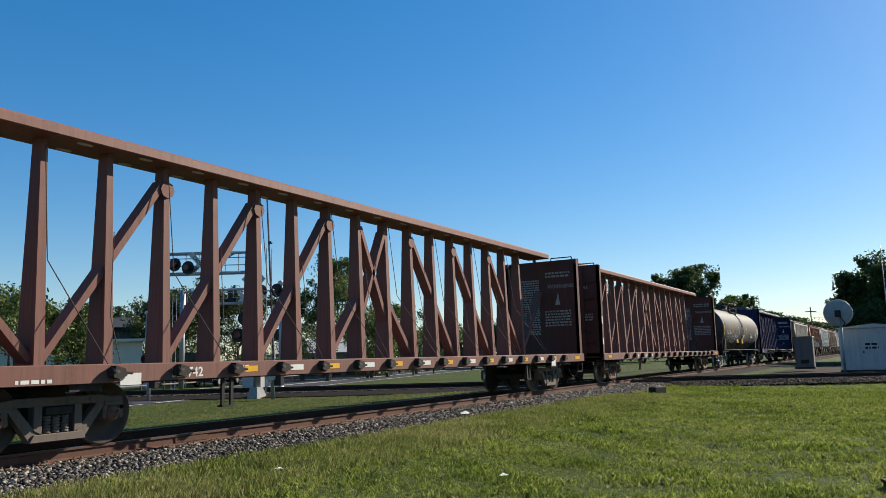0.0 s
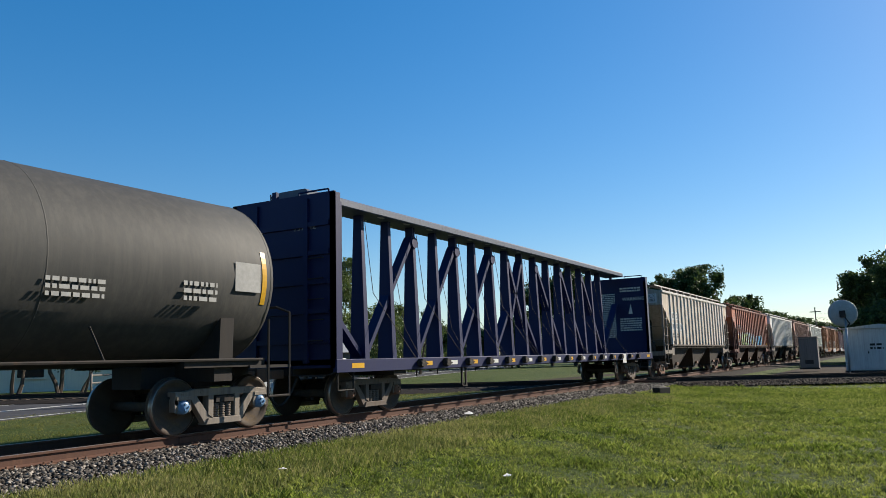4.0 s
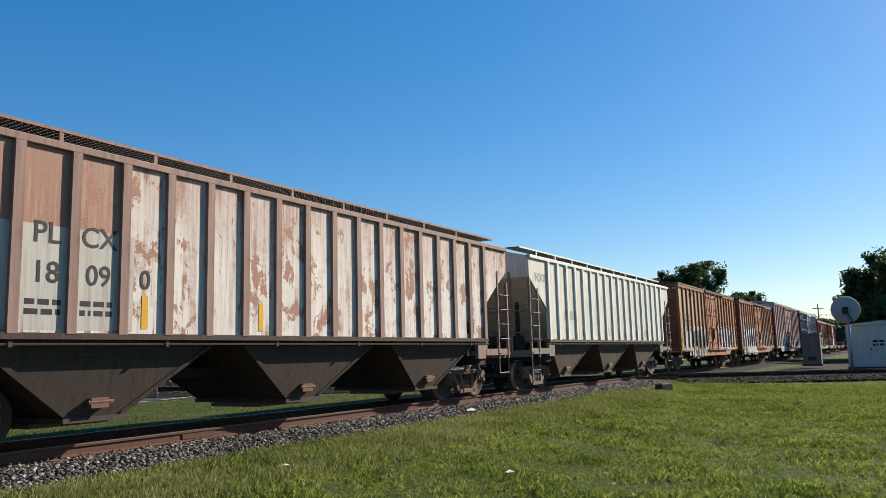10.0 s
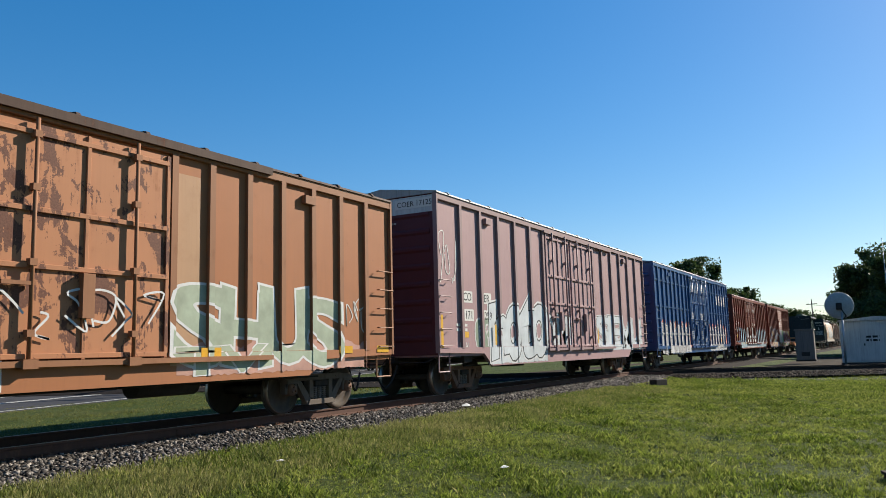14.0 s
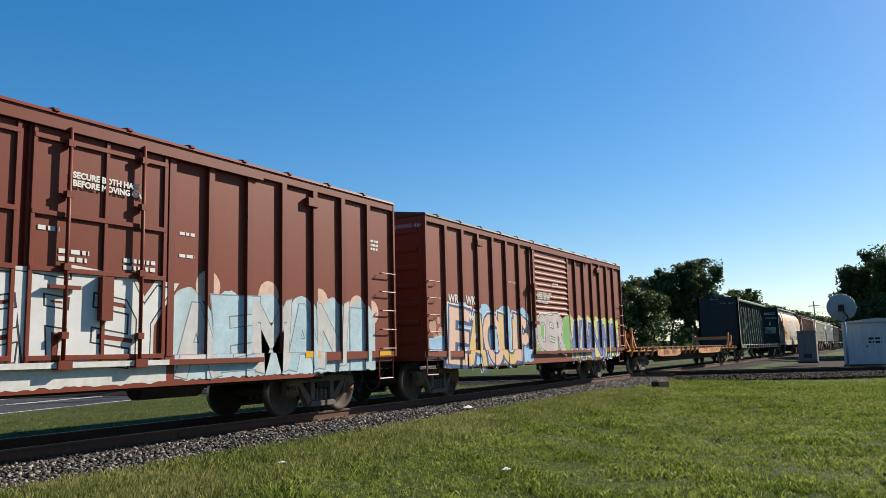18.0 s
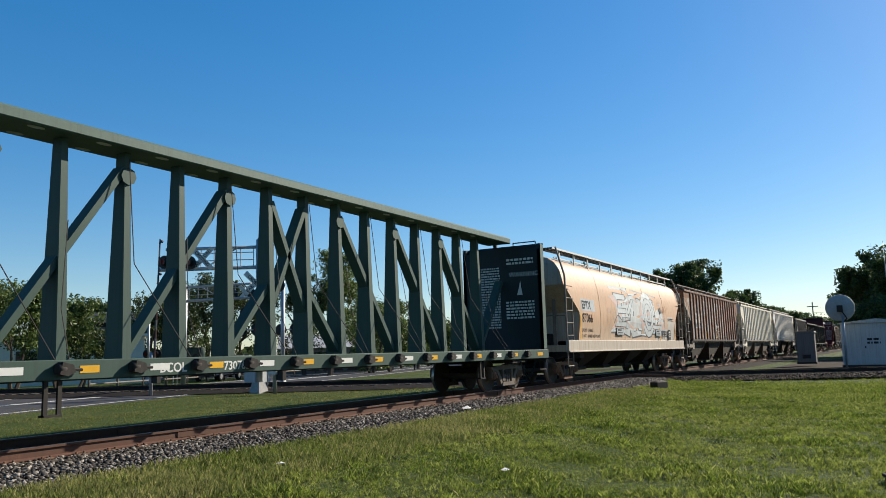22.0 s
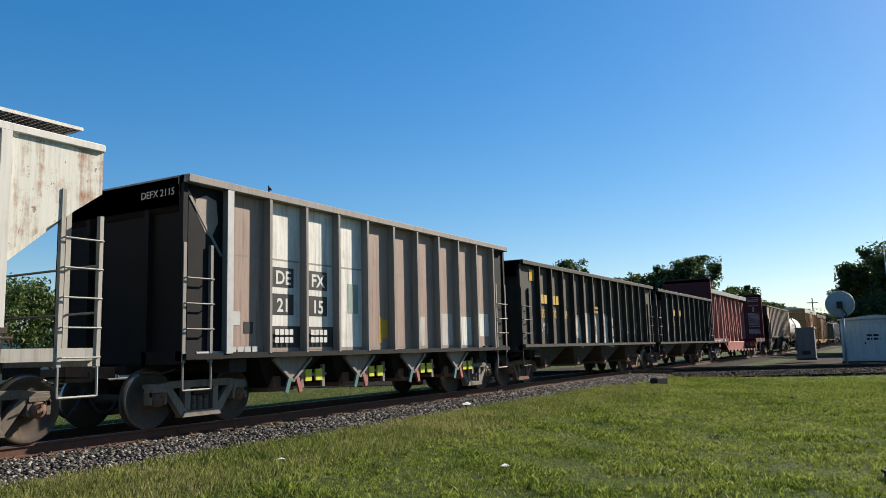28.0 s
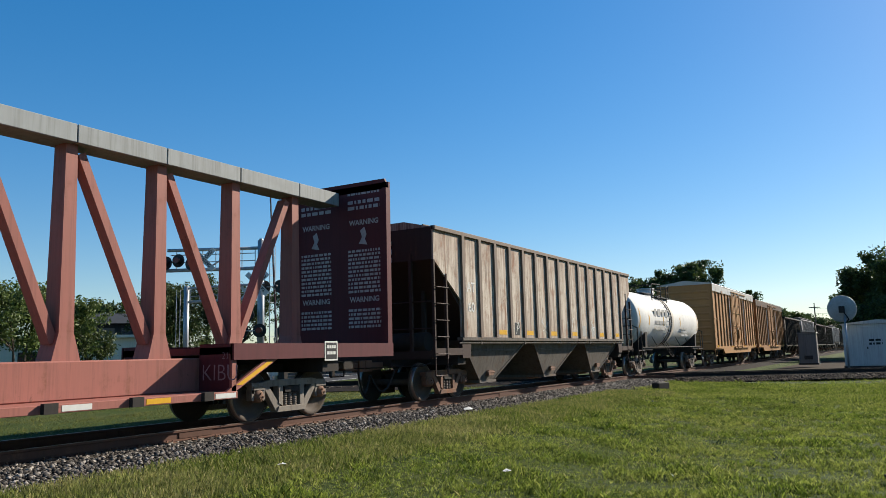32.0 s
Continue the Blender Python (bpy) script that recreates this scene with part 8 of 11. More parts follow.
def cream_hopper():
    side = paint("clean cream hopper paint", (0.90, 0.83, 0.67), 0.02, (0.25, 0.15, 0.09), 0.14, (0.40, 0.33, 0.24), 0.5, fade=0.1)
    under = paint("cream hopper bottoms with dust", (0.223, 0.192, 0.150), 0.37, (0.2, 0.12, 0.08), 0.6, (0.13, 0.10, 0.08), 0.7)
    car, h = covered_hopper("clean cream covered hopper car with grey lettering", 374.55, 390.5, side, side, under, side, wheels="rust")
    for k, s in enumerate(("25", "00", "03")):
        lettering(car, s, -h + 2.68 + 0.78 * k, 2.18, 0.34, GREYMARK, y=-1.606, align="CENTER", bold=0.004)
    bars(car, -h + 2.45, 2.98, 1.2, 0.3, 1, GREYMARK, y=-1.606, seed=12)
    for k in range(3):
        bars(car, h - 4.65 + 0.75 * k, 2.75, 0.44, 0.50, 1, GREYMARK, y=-1.606, seed=2)
        bars(car, h - 4.65 + 0.75 * k, 2.20, 0.44, 0.07, 1, GREYMARK, y=-1.606, seed=2)
    for k in range(5):
        bars(car, -h + 1.75 + 0.78 * k, 1.92, 0.45, 0.07, 3, GREYMARK, y=-1.606, seed=30 + k)
    plate(car, "reflector", -h + 1.48, -h + 1.60, 1.6, 2.6, YELLOW)
    side_strips(car, (-h + 4.6, -h + 6.4, -h + 8.6, -h + 11.0), 1.62, 2.05)
    lettering(car, "250003", -h + 0.03, 3.55, 0.22, BLACKMARK, y=-0.6, face="end")
    scrawl(car, -h + 0.75, -h + 1.2, 2.0, 2.3, 131, BLACKMARK, y=-1.61, r=0.012, loops=2)


def streaked_hopper():
    side = paint("white hopper paint with rust runs", (0.79, 0.77, 0.69), 0.62, (0.27, 0.12, 0.06), 0.3, (0.40, 0.33, 0.26), 0.6, fade=0.1)
    rib = paint("white ribs with rust runs", (0.82, 0.79, 0.73), 0.25, (0.27, 0.13, 0.07), 0.2, (0.4, 0.33, 0.26), 0.6)
    # rust runs on a base darkened for the underside shade
    under = paint("rust-run brown hopper bottoms, shade-darkened", (0.092, 0.073, 0.056), 0.35, (0.18, 0.09, 0.05), 0.5, (0.08, 0.06, 0.05), 0.8)
    car, h = covered_hopper("white covered hopper car with brown rust runs", 391.7, 407.65, side, rib, under, paint("weathered white end ladders", (0.50, 0.47, 0.42), 0.35, (0.24, 0.12, 0.07), 0.4, (0.3, 0.24, 0.19), 0.6), top=4.1, wheels="cast", nrib=16)
    side_strips(car, (-h + 1.6, -h + 4.4, h - 7.0, h - 4.1, h - 1.55), 1.62, 2.15)
    plate(car, "data_plate", h - 4.75, h - 4.35, 1.72, 1.98, BLACKMARK)
    scrawl(car, h - 6.2, h - 5.6, 1.65, 2.05, 141, GREYMARK, r=0.008, loops=2)
    for k in range(3):
        bars(car, h - 3.8 + 0.75 * k, 1.9, 0.45, 0.06, 3, GREYMARK, y=-1.604, seed=40 + k)
    bars(car, h - 9.8, 1.95, 0.5, 0.06, 3, GREYMARK, y=-1.604, seed=44)


def patch_hopper():
    silver, patch_grey, black = (0.88, 0.855, 0.79), (0.62, 0.58, 0.53), (0.045, 0.042, 0.042)
    side = paint("brown and silver coal hopper paint", (0.42, 0.30, 0.245), 0.22, (0.17, 0.10, 0.065), 0.45, (0.20, 0.14, 0.11), 0.5, fade=0.4,
                 patch=[(-3.92, -0.98, 1.2, 3.9, silver), (-3.92, -1.96, 1.2, 1.62, black), (1.05, 1.5, 1.2, 1.9, patch_grey), (2.0, 2.8, 1.2, 2.0, patch_grey), (2.98, 3.8, 1.2, 1.95, silver), (4.0, 4.8, 1.45, 2.05, silver)])
    rib = paint("weathered grey ribs", (0.34, 0.30, 0.27), 0.2, (0.16, 0.09, 0.06), 0.3, (0.2, 0.16, 0.13), 0.55)
    # near-black end colour includes the shade of the side away from the sun
    endm = paint("black hopper end, shade-darkened", (0.012, 0.011, 0.012), 0.03, (0.05, 0.035, 0.028), 0.12, (0.022, 0.02, 0.02), 0.75, fade=0)
    gate = plain("yellow gate flags", (0.72, 0.70, 0.05), 0.5)
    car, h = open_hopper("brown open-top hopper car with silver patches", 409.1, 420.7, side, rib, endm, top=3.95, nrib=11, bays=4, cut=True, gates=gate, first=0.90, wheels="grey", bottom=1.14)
    bay = [-h + 0.9 + 0.98 * k for k in range(11)]
    for k, (a, b) in enumerate(zip(bay, bay[1:])):
        part("rivet_row", Shape().box(a + 0.07, b - 0.06, -1.604, -1.6, 1.19, 1.23).box(a + 0.07, b - 0.06, -1.6025, -1.6, 2.80, 2.83), rib, car)
    tan = plain("bare primer patch", (0.34, 0.27, 0.22), 0.6, vary=0.2, scale=6)
    part("worn_patch", Shape().prism([(-h + 0.28, 3.62), (-h + 0.5, 3.72), (-h + 0.72, 3.66), (-h + 0.76, 3.3), (-h + 0.62, 3.02), (-h + 0.48, 3.12), (-h + 0.3, 3.4)], "y", -1.5635, -1.5605), tan, car)
    part("corner_brace", Shape().bar((-h + 0.1, -1.566, 3.75), (-h + 0.84, -1.566, 2.75), 0.05, 0.012, (0, 1, 0)), rib, car)
    part("sill_plate", Shape().box(-h + 0.3, -h + 0.86, -1.612, -1.60, 1.06, 1.19), PALEGREY, car)
    for k, (w, n) in enumerate((("DE", "21"), ("FX", "15"))):
        x = -3.70 + 0.98 * k
        plate(car, "mark_patch", x - 0.03, x + 0.55, 2.32, 2.68, BLACKMARK)
        lettering(car, w, x + 0.27, 2.38, 0.34, WHITE, y=-1.607, bold=0.008, align="CENTER")
        plate(car, "mark_patch", x - 0.03, x + 0.55, 1.82, 2.2, BLACKMARK)
        lettering(car, n, x + 0.27, 1.88, 0.34, WHITE, y=-1.607, bold=0.008, align="CENTER")
    plate(car, "reflector", -h + 0.98, -h + 1.06, 1.85, 2.75, YELLOW)
    plate(car, "placard", -h + 4.3, -h + 4.65, 1.9, 2.5, plain("sage patch", (0.30, 0.36, 0.31), 0.6))
    side_strips(car, (-h + 5.45, -h + 7.8, -h + 9.9), 1.3, 1.85)
    plate(car, "placard", -h + 5.5, -h + 5.72, 1.4, 1.8, YELLOW)
    plate(car, "placard", -h + 1.02, -h + 1.3, 1.62, 1.85, PALEGREY)
    plate(car, "data_plate", -h + 1.38, -h + 1.6, 1.48, 1.68, BLACKMARK)
    marks(car, -h + 1.02, 1.26, 0.68, 0.09, 4, PALEGREY)
    for k in range(2):
        marks(car, -3.7 + 0.98 * k, 1.56, 0.5, 0.10, 4, WHITE)
        marks(car, -3.7 + 0.98 * k, 1.42, 0.5, 0.10, 4, WHITE)
    lettering(car, "DEFX 2115", -h - 0.004, 3.68, 0.17, WHITE, y=-0.6, face="end")
    set_back(car)
    part("silver_strap", Shape().box(-4.97, -4.83, -1.722, -1.71, 1.15, 3.85), PALEGREY, car)


COALBLACK = paint("dusty black coal hopper paint", (0.046, 0.038, 0.030), 0.3, (0.12, 0.075, 0.05), 0.4, (0.12, 0.105, 0.09), 0.6, fade=0.5)
COALRIB = paint("dusty black ribs", (0.040, 0.033, 0.027), 0.12, (0.1, 0.06, 0.04), 0.3, (0.09, 0.08, 0.07), 0.6)


def black_hopper_a():
    side = paint("dusty black coal hopper side", (0.105, 0.078, 0.058), 0.5, (0.20, 0.11, 0.06), 0.4, (0.12, 0.09, 0.068), 0.6, fade=0.5)
    car, h = open_hopper("dusty black open-top hopper car with yellow lettering", 421.75, 436.05, side, COALRIB, COALBLACK, top=3.70, nrib=13, first=1.26, bays=4, wheels="rust", bottom=1.2)
    for k, n in enumerate(("35", "00", "09")):
        lettering(car, n, -5.38 + 0.98 * k, 2.05, 0.36, LETTERYELLOW, y=-1.606, bold=0.006, align="CENTER")
    for k in range(2):
        marks(car, -5.63 + 0.98 * k, 2.76, 0.56, 0.28, 2, LETTERYELLOW)
    for k in range(3):
        bars(car, h - 4.15 + 0.95 * k, 2.95, 0.50, 0.62, 1, LETTERYELLOW, y=-1.606, seed=2)
        bars(car, h - 4.15 + 0.95 * k, 2.22, 0.50, 0.10, 1, LETTERYELLOW, y=-1.606, seed=2)
    plate(car, "reflector", -h + 0.75, -h + 1.12, 3.15, 3.5, YELLOW, y=-1.63)
    plate(car, "reflector", h - 1.1, h - 0.75, 3.15, 3.5, YELLOW, y=-1.63)
    plate(car, "reflector", -h + 1.50, -h + 1.62, 1.4, 2.5, YELLOW)
    side_strips(car, (-h + 3.6, -h + 6.4, -h + 9.2), 1.3, 1.75)
    scrawl(car, -5.7, -5.0, 1.45, 2.0, 151, WHITE, r=0.014, loops=4)
    scrawl(car, h - 5.2, h - 2.2, 1.5, 2.1, 152, WHITE, r=0.012, loops=6)
    marks(car, -h + 6.35, 2.55, 0.55, 0.09, 3, LETTERYELLOW)
    marks(car, -h + 6.35, 2.40, 0.55, 0.09, 4, LETTERYELLOW)
    set_back(car)
    ghost = plain("peach white spray paint", (0.70, 0.60, 0.50), 0.5, vary=0.2, scale=3.0)
    piece(car, "AIDKE", -2.75, 1.5, 1.22, 2.2, ((0.065, WHITESPRAY, 0), (0.045, SPRAYGREY, 0), (0.03, ghost, 0)), 153, (), y=-1.5492)


def black_hopper_b():
    car, h = open_hopper("dusty black short open-top hopper car with yellow lettering", 436.95, 449.3, COALBLACK, COALRIB, COALBLACK, top=3.66, nrib=9, bays=3, cut=False, wheels="rust", bottom=1.2, inset=1.36, first=0.06)
    for k, n in enumerate(("292", "481")):
        lettering(car, n, -h + 3.17 + 1.19 * k, 2.03, 0.36, LETTERYELLOW, y=-1.606, bold=0.006, align="CENTER")
    for k in range(2):
        marks(car, -h + 2.87 + 1.19 * k, 2.79, 0.62, 0.28, 2, LETTERYELLOW)
    for k in range(3):
        bars(car, h - 4.98 + 1.19 * k, 2.95, 0.55, 0.62, 1, LETTERYELLOW, y=-1.606, seed=2)
        bars(car, h - 4.98 + 1.19 * k, 2.22, 0.55, 0.10, 1, LETTERYELLOW, y=-1.606, seed=2)
    for x in (-h + 1.45, -h + 3.8, -h + 6.1, -h + 8.2, h - 2.2):
        plate(car, "reflector", x, x + 0.55, 1.28, 1.42, YELLOW)
    scrawl(car, -h + 1.5, -h + 2.2, 1.5, 2.2, 161, WHITE, r=0.016, loops=3)
    scrawl(car, -h + 2.6, -h + 3.4, 1.3, 1.9, 162, WHITE, r=0.01, loops=3)
    scrawl(car, -h + 5.0, h - 2.0, 1.5, 2.2, 163, GREYMARK, r=0.012, loops=6)
    set_back(car)


def red_beam():
    mat = paint("dusty salmon red paint", (0.37, 0.135, 0.105), 0.42, (0.17, 0.07, 0.045), 0.3, (0.24, 0.11, 0.09), 0.55, fade=0.3)
    # maroon lowered in value to put end-face shade into the paint
    bulk = paint("maroon bulkhead paint, shade-darkened", (0.115, 0.022, 0.027), 0.06, (0.10, 0.04, 0.03), 0.2, (0.06, 0.02, 0.02), 0.6)
    chord = paint("weathered grey beam cap", (0.34, 0.36, 0.36), 0.08, (0.20, 0.17, 0.14), 0.4, (0.22, 0.22, 0.21), 0.6)
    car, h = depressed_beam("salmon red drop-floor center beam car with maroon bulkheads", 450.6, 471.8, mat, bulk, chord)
    lettering(car, "AOK", -9.40, 1.16, 0.25, WHITE, y=-1.447, bold=0.004)
    lettering(car, "21975", -8.45, 1.16, 0.25, WHITE, y=-1.447, bold=0.004)
    # white notices toned down as if shaded
    dim = plain("shade-dimmed white notice paint", (0.50, 0.44, 0.44), 0.7)
    xb = h - 0.064
    for k, y in enumerate((0.68, -0.72)):
        bars(car, xb, 4.90, 0.9, 0.05, 1, dim, y=y + 0.45, seed=39 + k, face="end")
        bars(car, xb, 4.72, 0.9, 0.08, 2, dim, y=y + 0.45, seed=41 + k, face="end")
        bars(car, xb, 3.56, 0.9, 0.055, 11, dim, y=y + 0.45, seed=43 + k, face="end")
        bars(car, xb, 2.2, 0.9, 0.055, 5, dim, y=y + 0.45, seed=45 + k, face="end")
        for z in (4.14, 2.36):
            lettering(car, "WARNING", xb, z, 0.17, dim, y=y, face="end", bold=0.004, align="CENTER")
        part("notice", Shape().prism([(y - 0.10, 3.66), (y + 0.14, 3.70), (y + 0.05, 3.85), (y + 0.10, 4.0), (y - 0.02, 4.08), (y - 0.08, 3.9), (y - 0.03, 3.8)], "x", xb - 0.003, xb - 0.001), dim, car)
    chalk = plain("pink grey chalk", (0.40, 0.28, 0.29), 0.8)
    lettering(car, "KIBU", h - 4.804, 0.78, 0.40, chalk, y=-0.68, face="end", bold=-0.006, name="graffiti")
    lettering(car, "21", h - 4.804, 1.14, 0.17, chalk, y=-1.16, face="end", bold=-0.003, name="graffiti")
    plate(car, "data_plate", h - 2.4, h - 2.0, 1.06, 1.44, WHITE, y=-1.447)
    plate(car, "data_plate", h - 2.37, h - 2.03, 1.09, 1.41, BLACKMARK, y=-1.4495)
    marks(car, h - 2.33, 1.36, 0.28, 0.06, 4, WHITE, y=-1.452)
    marks(car, h - 2.33, 1.24, 0.28, 0.06, 3, WHITE, y=-1.452)


def last_hopper():
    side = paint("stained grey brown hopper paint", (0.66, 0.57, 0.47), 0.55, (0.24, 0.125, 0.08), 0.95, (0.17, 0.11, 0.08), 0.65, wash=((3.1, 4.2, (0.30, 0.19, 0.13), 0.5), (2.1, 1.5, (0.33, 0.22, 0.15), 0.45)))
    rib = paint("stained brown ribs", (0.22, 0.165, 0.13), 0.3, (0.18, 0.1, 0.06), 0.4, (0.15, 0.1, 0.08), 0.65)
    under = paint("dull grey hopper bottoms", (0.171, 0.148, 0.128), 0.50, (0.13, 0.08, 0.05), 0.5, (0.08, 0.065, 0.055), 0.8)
    # ends far darker than the sides, with their shade in the colour
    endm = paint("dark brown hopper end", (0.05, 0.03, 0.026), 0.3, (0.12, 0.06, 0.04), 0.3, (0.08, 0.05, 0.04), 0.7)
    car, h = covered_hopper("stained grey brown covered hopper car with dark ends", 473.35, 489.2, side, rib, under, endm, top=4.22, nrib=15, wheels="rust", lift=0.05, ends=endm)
    hopper_marks(car, h, "AT", "60", WHITE, None, x=1.6, z=2.2, size=0.36, rows=False)
    plate(car, "reflector", -h + 1.45, -h + 1.57, 1.6, 2.4, YELLOW)
    for k in (2, 4, 6, 8, 11, 13):
        plate(car, "reflector", -h + 1.6 + 0.93 * k, -h + 2.1 + 0.93 * k, 1.63, 1.76, YELLOW)
    for k in (3, 9, 10):
        plate(car, "data_plate", -h + 1.7 + 0.93 * k, -h + 2.05 + 0.93 * k, 1.62, 1.98, GREYMARK if k > 3 else BLACKMARK)
    bars(car, -h - 0.004, 3.95, 0.9, 0.12, 3, PALEGREY, y=0.5, seed=77, name="graffiti", face="end")
    for k in range(4):
        scrawl(car, -h + 4.2 + k * 2.2, -h + 4.8 + k * 2.2, 1.65, 2.2, 181 + k, WHITE, r=0.012, loops=2)


def white_tank():
    mat = paint("white tank paint", (0.80, 0.79, 0.76), 0.04, (0.25, 0.15, 0.09), 0.25, (0.45, 0.42, 0.37), 0.7)
    band = paint("worn tank band", (0.50, 0.46, 0.40), 0.3, (0.25, 0.15, 0.09), 0.4, (0.3, 0.25, 0.2), 0.6)
    car, h = tank_car("white tank car with a dome platform and dark lettering", 491.2, 503.0, mat, rad=1.36, zc=2.50, cap="cap", wheels="cast", girdle=band)
    bars(car, -h + 2.6, 3.0, 2.4, 0.34, 1, GREYMARK, y=-1.37, seed=3)
    bars(car, -h + 2.7, 2.45, 2.0, 0.16, 2, GREYMARK, y=-1.37, seed=4)
    bars(car, h - 4.2, 2.2, 1.4, 0.10, 3, GREYMARK, y=-1.36, seed=5)


def yellow_boxcar(xl, xr, col, roof, eave, lab):
    side = paint("weathered yellow boxcar paint" + lab[:3], col, 0.22, (0.22, 0.11, 0.055), 0.45, (0.24, 0.15, 0.085), 0.6, fade=0.4, streaks=0.22)
    post = paint("yellow posts" + lab[:3], [c * 0.8 for c in col], 0.3, (0.2, 0.1, 0.05), 0.4, (0.15, 0.1, 0.06), 0.6, streaks=0.22)
    doors = ((-1.5, 1.6),)
    car, h = boxcar(lab, xl, xr, side, post, roof, eave, doors, side, "plug", posts_round(0.5 * (xr - xl), doors, 0.95), wheels="cast")
    part("eave_band", Shape().box(-h, h, -1.672, -1.666, eave - 0.42, eave - 0.01), roof, car)
    for x in (-2.6, 2.7):
        part("door_bar", Shape().tube([(x, -1.70, 1.2), (x, -1.70, eave - 0.6)], 0.03, 6), PALEGREY, car)
    scrawl(car, -5, -2, 1.2, 2.4, int(xl), BLACKMARK, r=0.02, loops=5)
    for x in (-h + 0.5, -2.5, 2.4, h - 1.2):
        plate(car, "reflector", x, x + 0.42, 1.13, 1.27, YELLOW, y=-1.668)


def far_cars():
    """The cars that only come up at the far end of the line."""
    roof = paint("pale grey boxcar roof", (0.60, 0.60, 0.57), 0.05, (0.3, 0.2, 0.12), 0.2, (0.35, 0.33, 0.3), 0.5)
    brown = paint("dark brown boxcar roof", (0.12, 0.08, 0.06), 0.3, (0.14, 0.08, 0.05), 0.3, (0.1, 0.07, 0.05), 0.6)
    yellow_boxcar(506.0, 521.3, (0.44, 0.225, 0.08), roof, 4.95, "weathered yellow boxcar with a pale roof")
    yellow_boxcar(522.6, 538.4, (0.33, 0.16, 0.055), brown, 4.75, "dull ochre boxcar with a brown roof")
    grey = paint("grey hopper paint, far cars", (0.36, 0.36, 0.37), 0.2, (0.2, 0.12, 0.08), 0.5, (0.17, 0.15, 0.14), 0.6)
    greyrib = paint("grey ribs, far cars", (0.30, 0.30, 0.31), 0.2, (0.2, 0.12, 0.08), 0.4, (0.15, 0.13, 0.12), 0.6)
    x = 540.0
    for i in range(9):
        if i % 3 == 1:
            covered_hopper("grey covered hopper car with ribbed sides", x, x + 15.9, grey, greyrib, GRIME, greyrib, nrib=16)
        else:
            open_hopper("dusty black open-top hopper car with ribs", x, x + 14.3, COALBLACK, COALRIB, COALBLACK, top=3.9, nrib=12, bays=4)
            x -= 1.6
        x += 17.5


for build in (first_beam, second_beam, black_tank, blue_beam, tan_hopper, red_hopper, white_hopper, pink_hopper, food_hopper, tan_boxcars, mauve_boxcar, blue_boxcar,
              red_boxcar_a, red_boxcar_b, orange_flat, green_beam, peach_hopper, rusty_hopper, cream_hopper, streaked_hopper, patch_hopper, black_hopper_a, black_hopper_b,
              red_beam, last_hopper, white_tank, far_cars):
    build()


# ---- ground, track and road ----
def ground_mat():
    m, nt, b = nodes_of("mown grass turf")
    g = Graph(nt)
    big = g.noise(g.obj, 0.16, 4)
    mid = g.noise(g.obj, 1.4, 5, 0.65)
    fine = g.noise(g.obj, 22.0, 4, 0.7)
    c = g.ramp(fine, [(0.3, (0.012, 0.020, 0.004)), (0.55, (0.036, 0.055, 0.009)), (0.75, (0.085, 0.12, 0.02))])
    c = g.mix(g.math("MULTIPLY", g.step(mid, 0.42, 0.7), 0.4), c, (0.065, 0.085, 0.02))
    c = g.mix(g.math("MULTIPLY", g.step(big, 0.48, 0.72), 0.35), c, (0.09, 0.085, 0.035))
    g.plug(b.inputs["Base Color"], c)
    b.inputs["Roughness"].default_value = 0.9
    b.inputs["Specular IOR Level"].default_value = 0.1
    g.bump(b, g.math("ADD", fine, mid), 0.8, 0.05)
    return m


def stone_mat(name, lo, hi):
    m, nt, b = nodes_of(name)
    g = Graph(nt)
    geo = nt.nodes.new("ShaderNodeNewGeometry")
    fine = g.noise(g.obj, 40.0, 4)
    c = g.ramp(geo.outputs["Random Per Island"], [(0.0, lo), (0.45, [0.82 * a + 0.18 * b2 for a, b2 in zip(lo, hi)]), (0.78, [0.55 * a + 0.45 * b2 for a, b2 in zip(lo, hi)]), (1.0, hi)])
    c = g.mix(g.math("MULTIPLY", g.step(fine, 0.45, 0.7), 0.4), c, [v * 0.6 for v in lo])
    g.plug(b.inputs["Base Color"], c)
    b.inputs["Roughness"].default_value = 0.85
    b.inputs["Specular IOR Level"].default_value = 0.1
    g.bump(b, fine, 0.4, 0.006)
    return m


def thin_leaf(g, b, colour, share):
    """Lets part of the light through, as thin leaves do."""
    lit = g.node("ShaderNodeBsdfTranslucent", Color=colour)
    both = g.nt.nodes.new("ShaderNodeMixShader")
    both.inputs[0].default_value = share
    out = next(n for n in g.nt.nodes if n.bl_idname == "ShaderNodeOutputMaterial")
    g.nt.links.new(b.outputs[0], both.inputs[1])
    g.nt.links.new(lit.outputs[0], both.inputs[2])
    g.nt.links.new(both.outputs[0], out.inputs["Surface"])


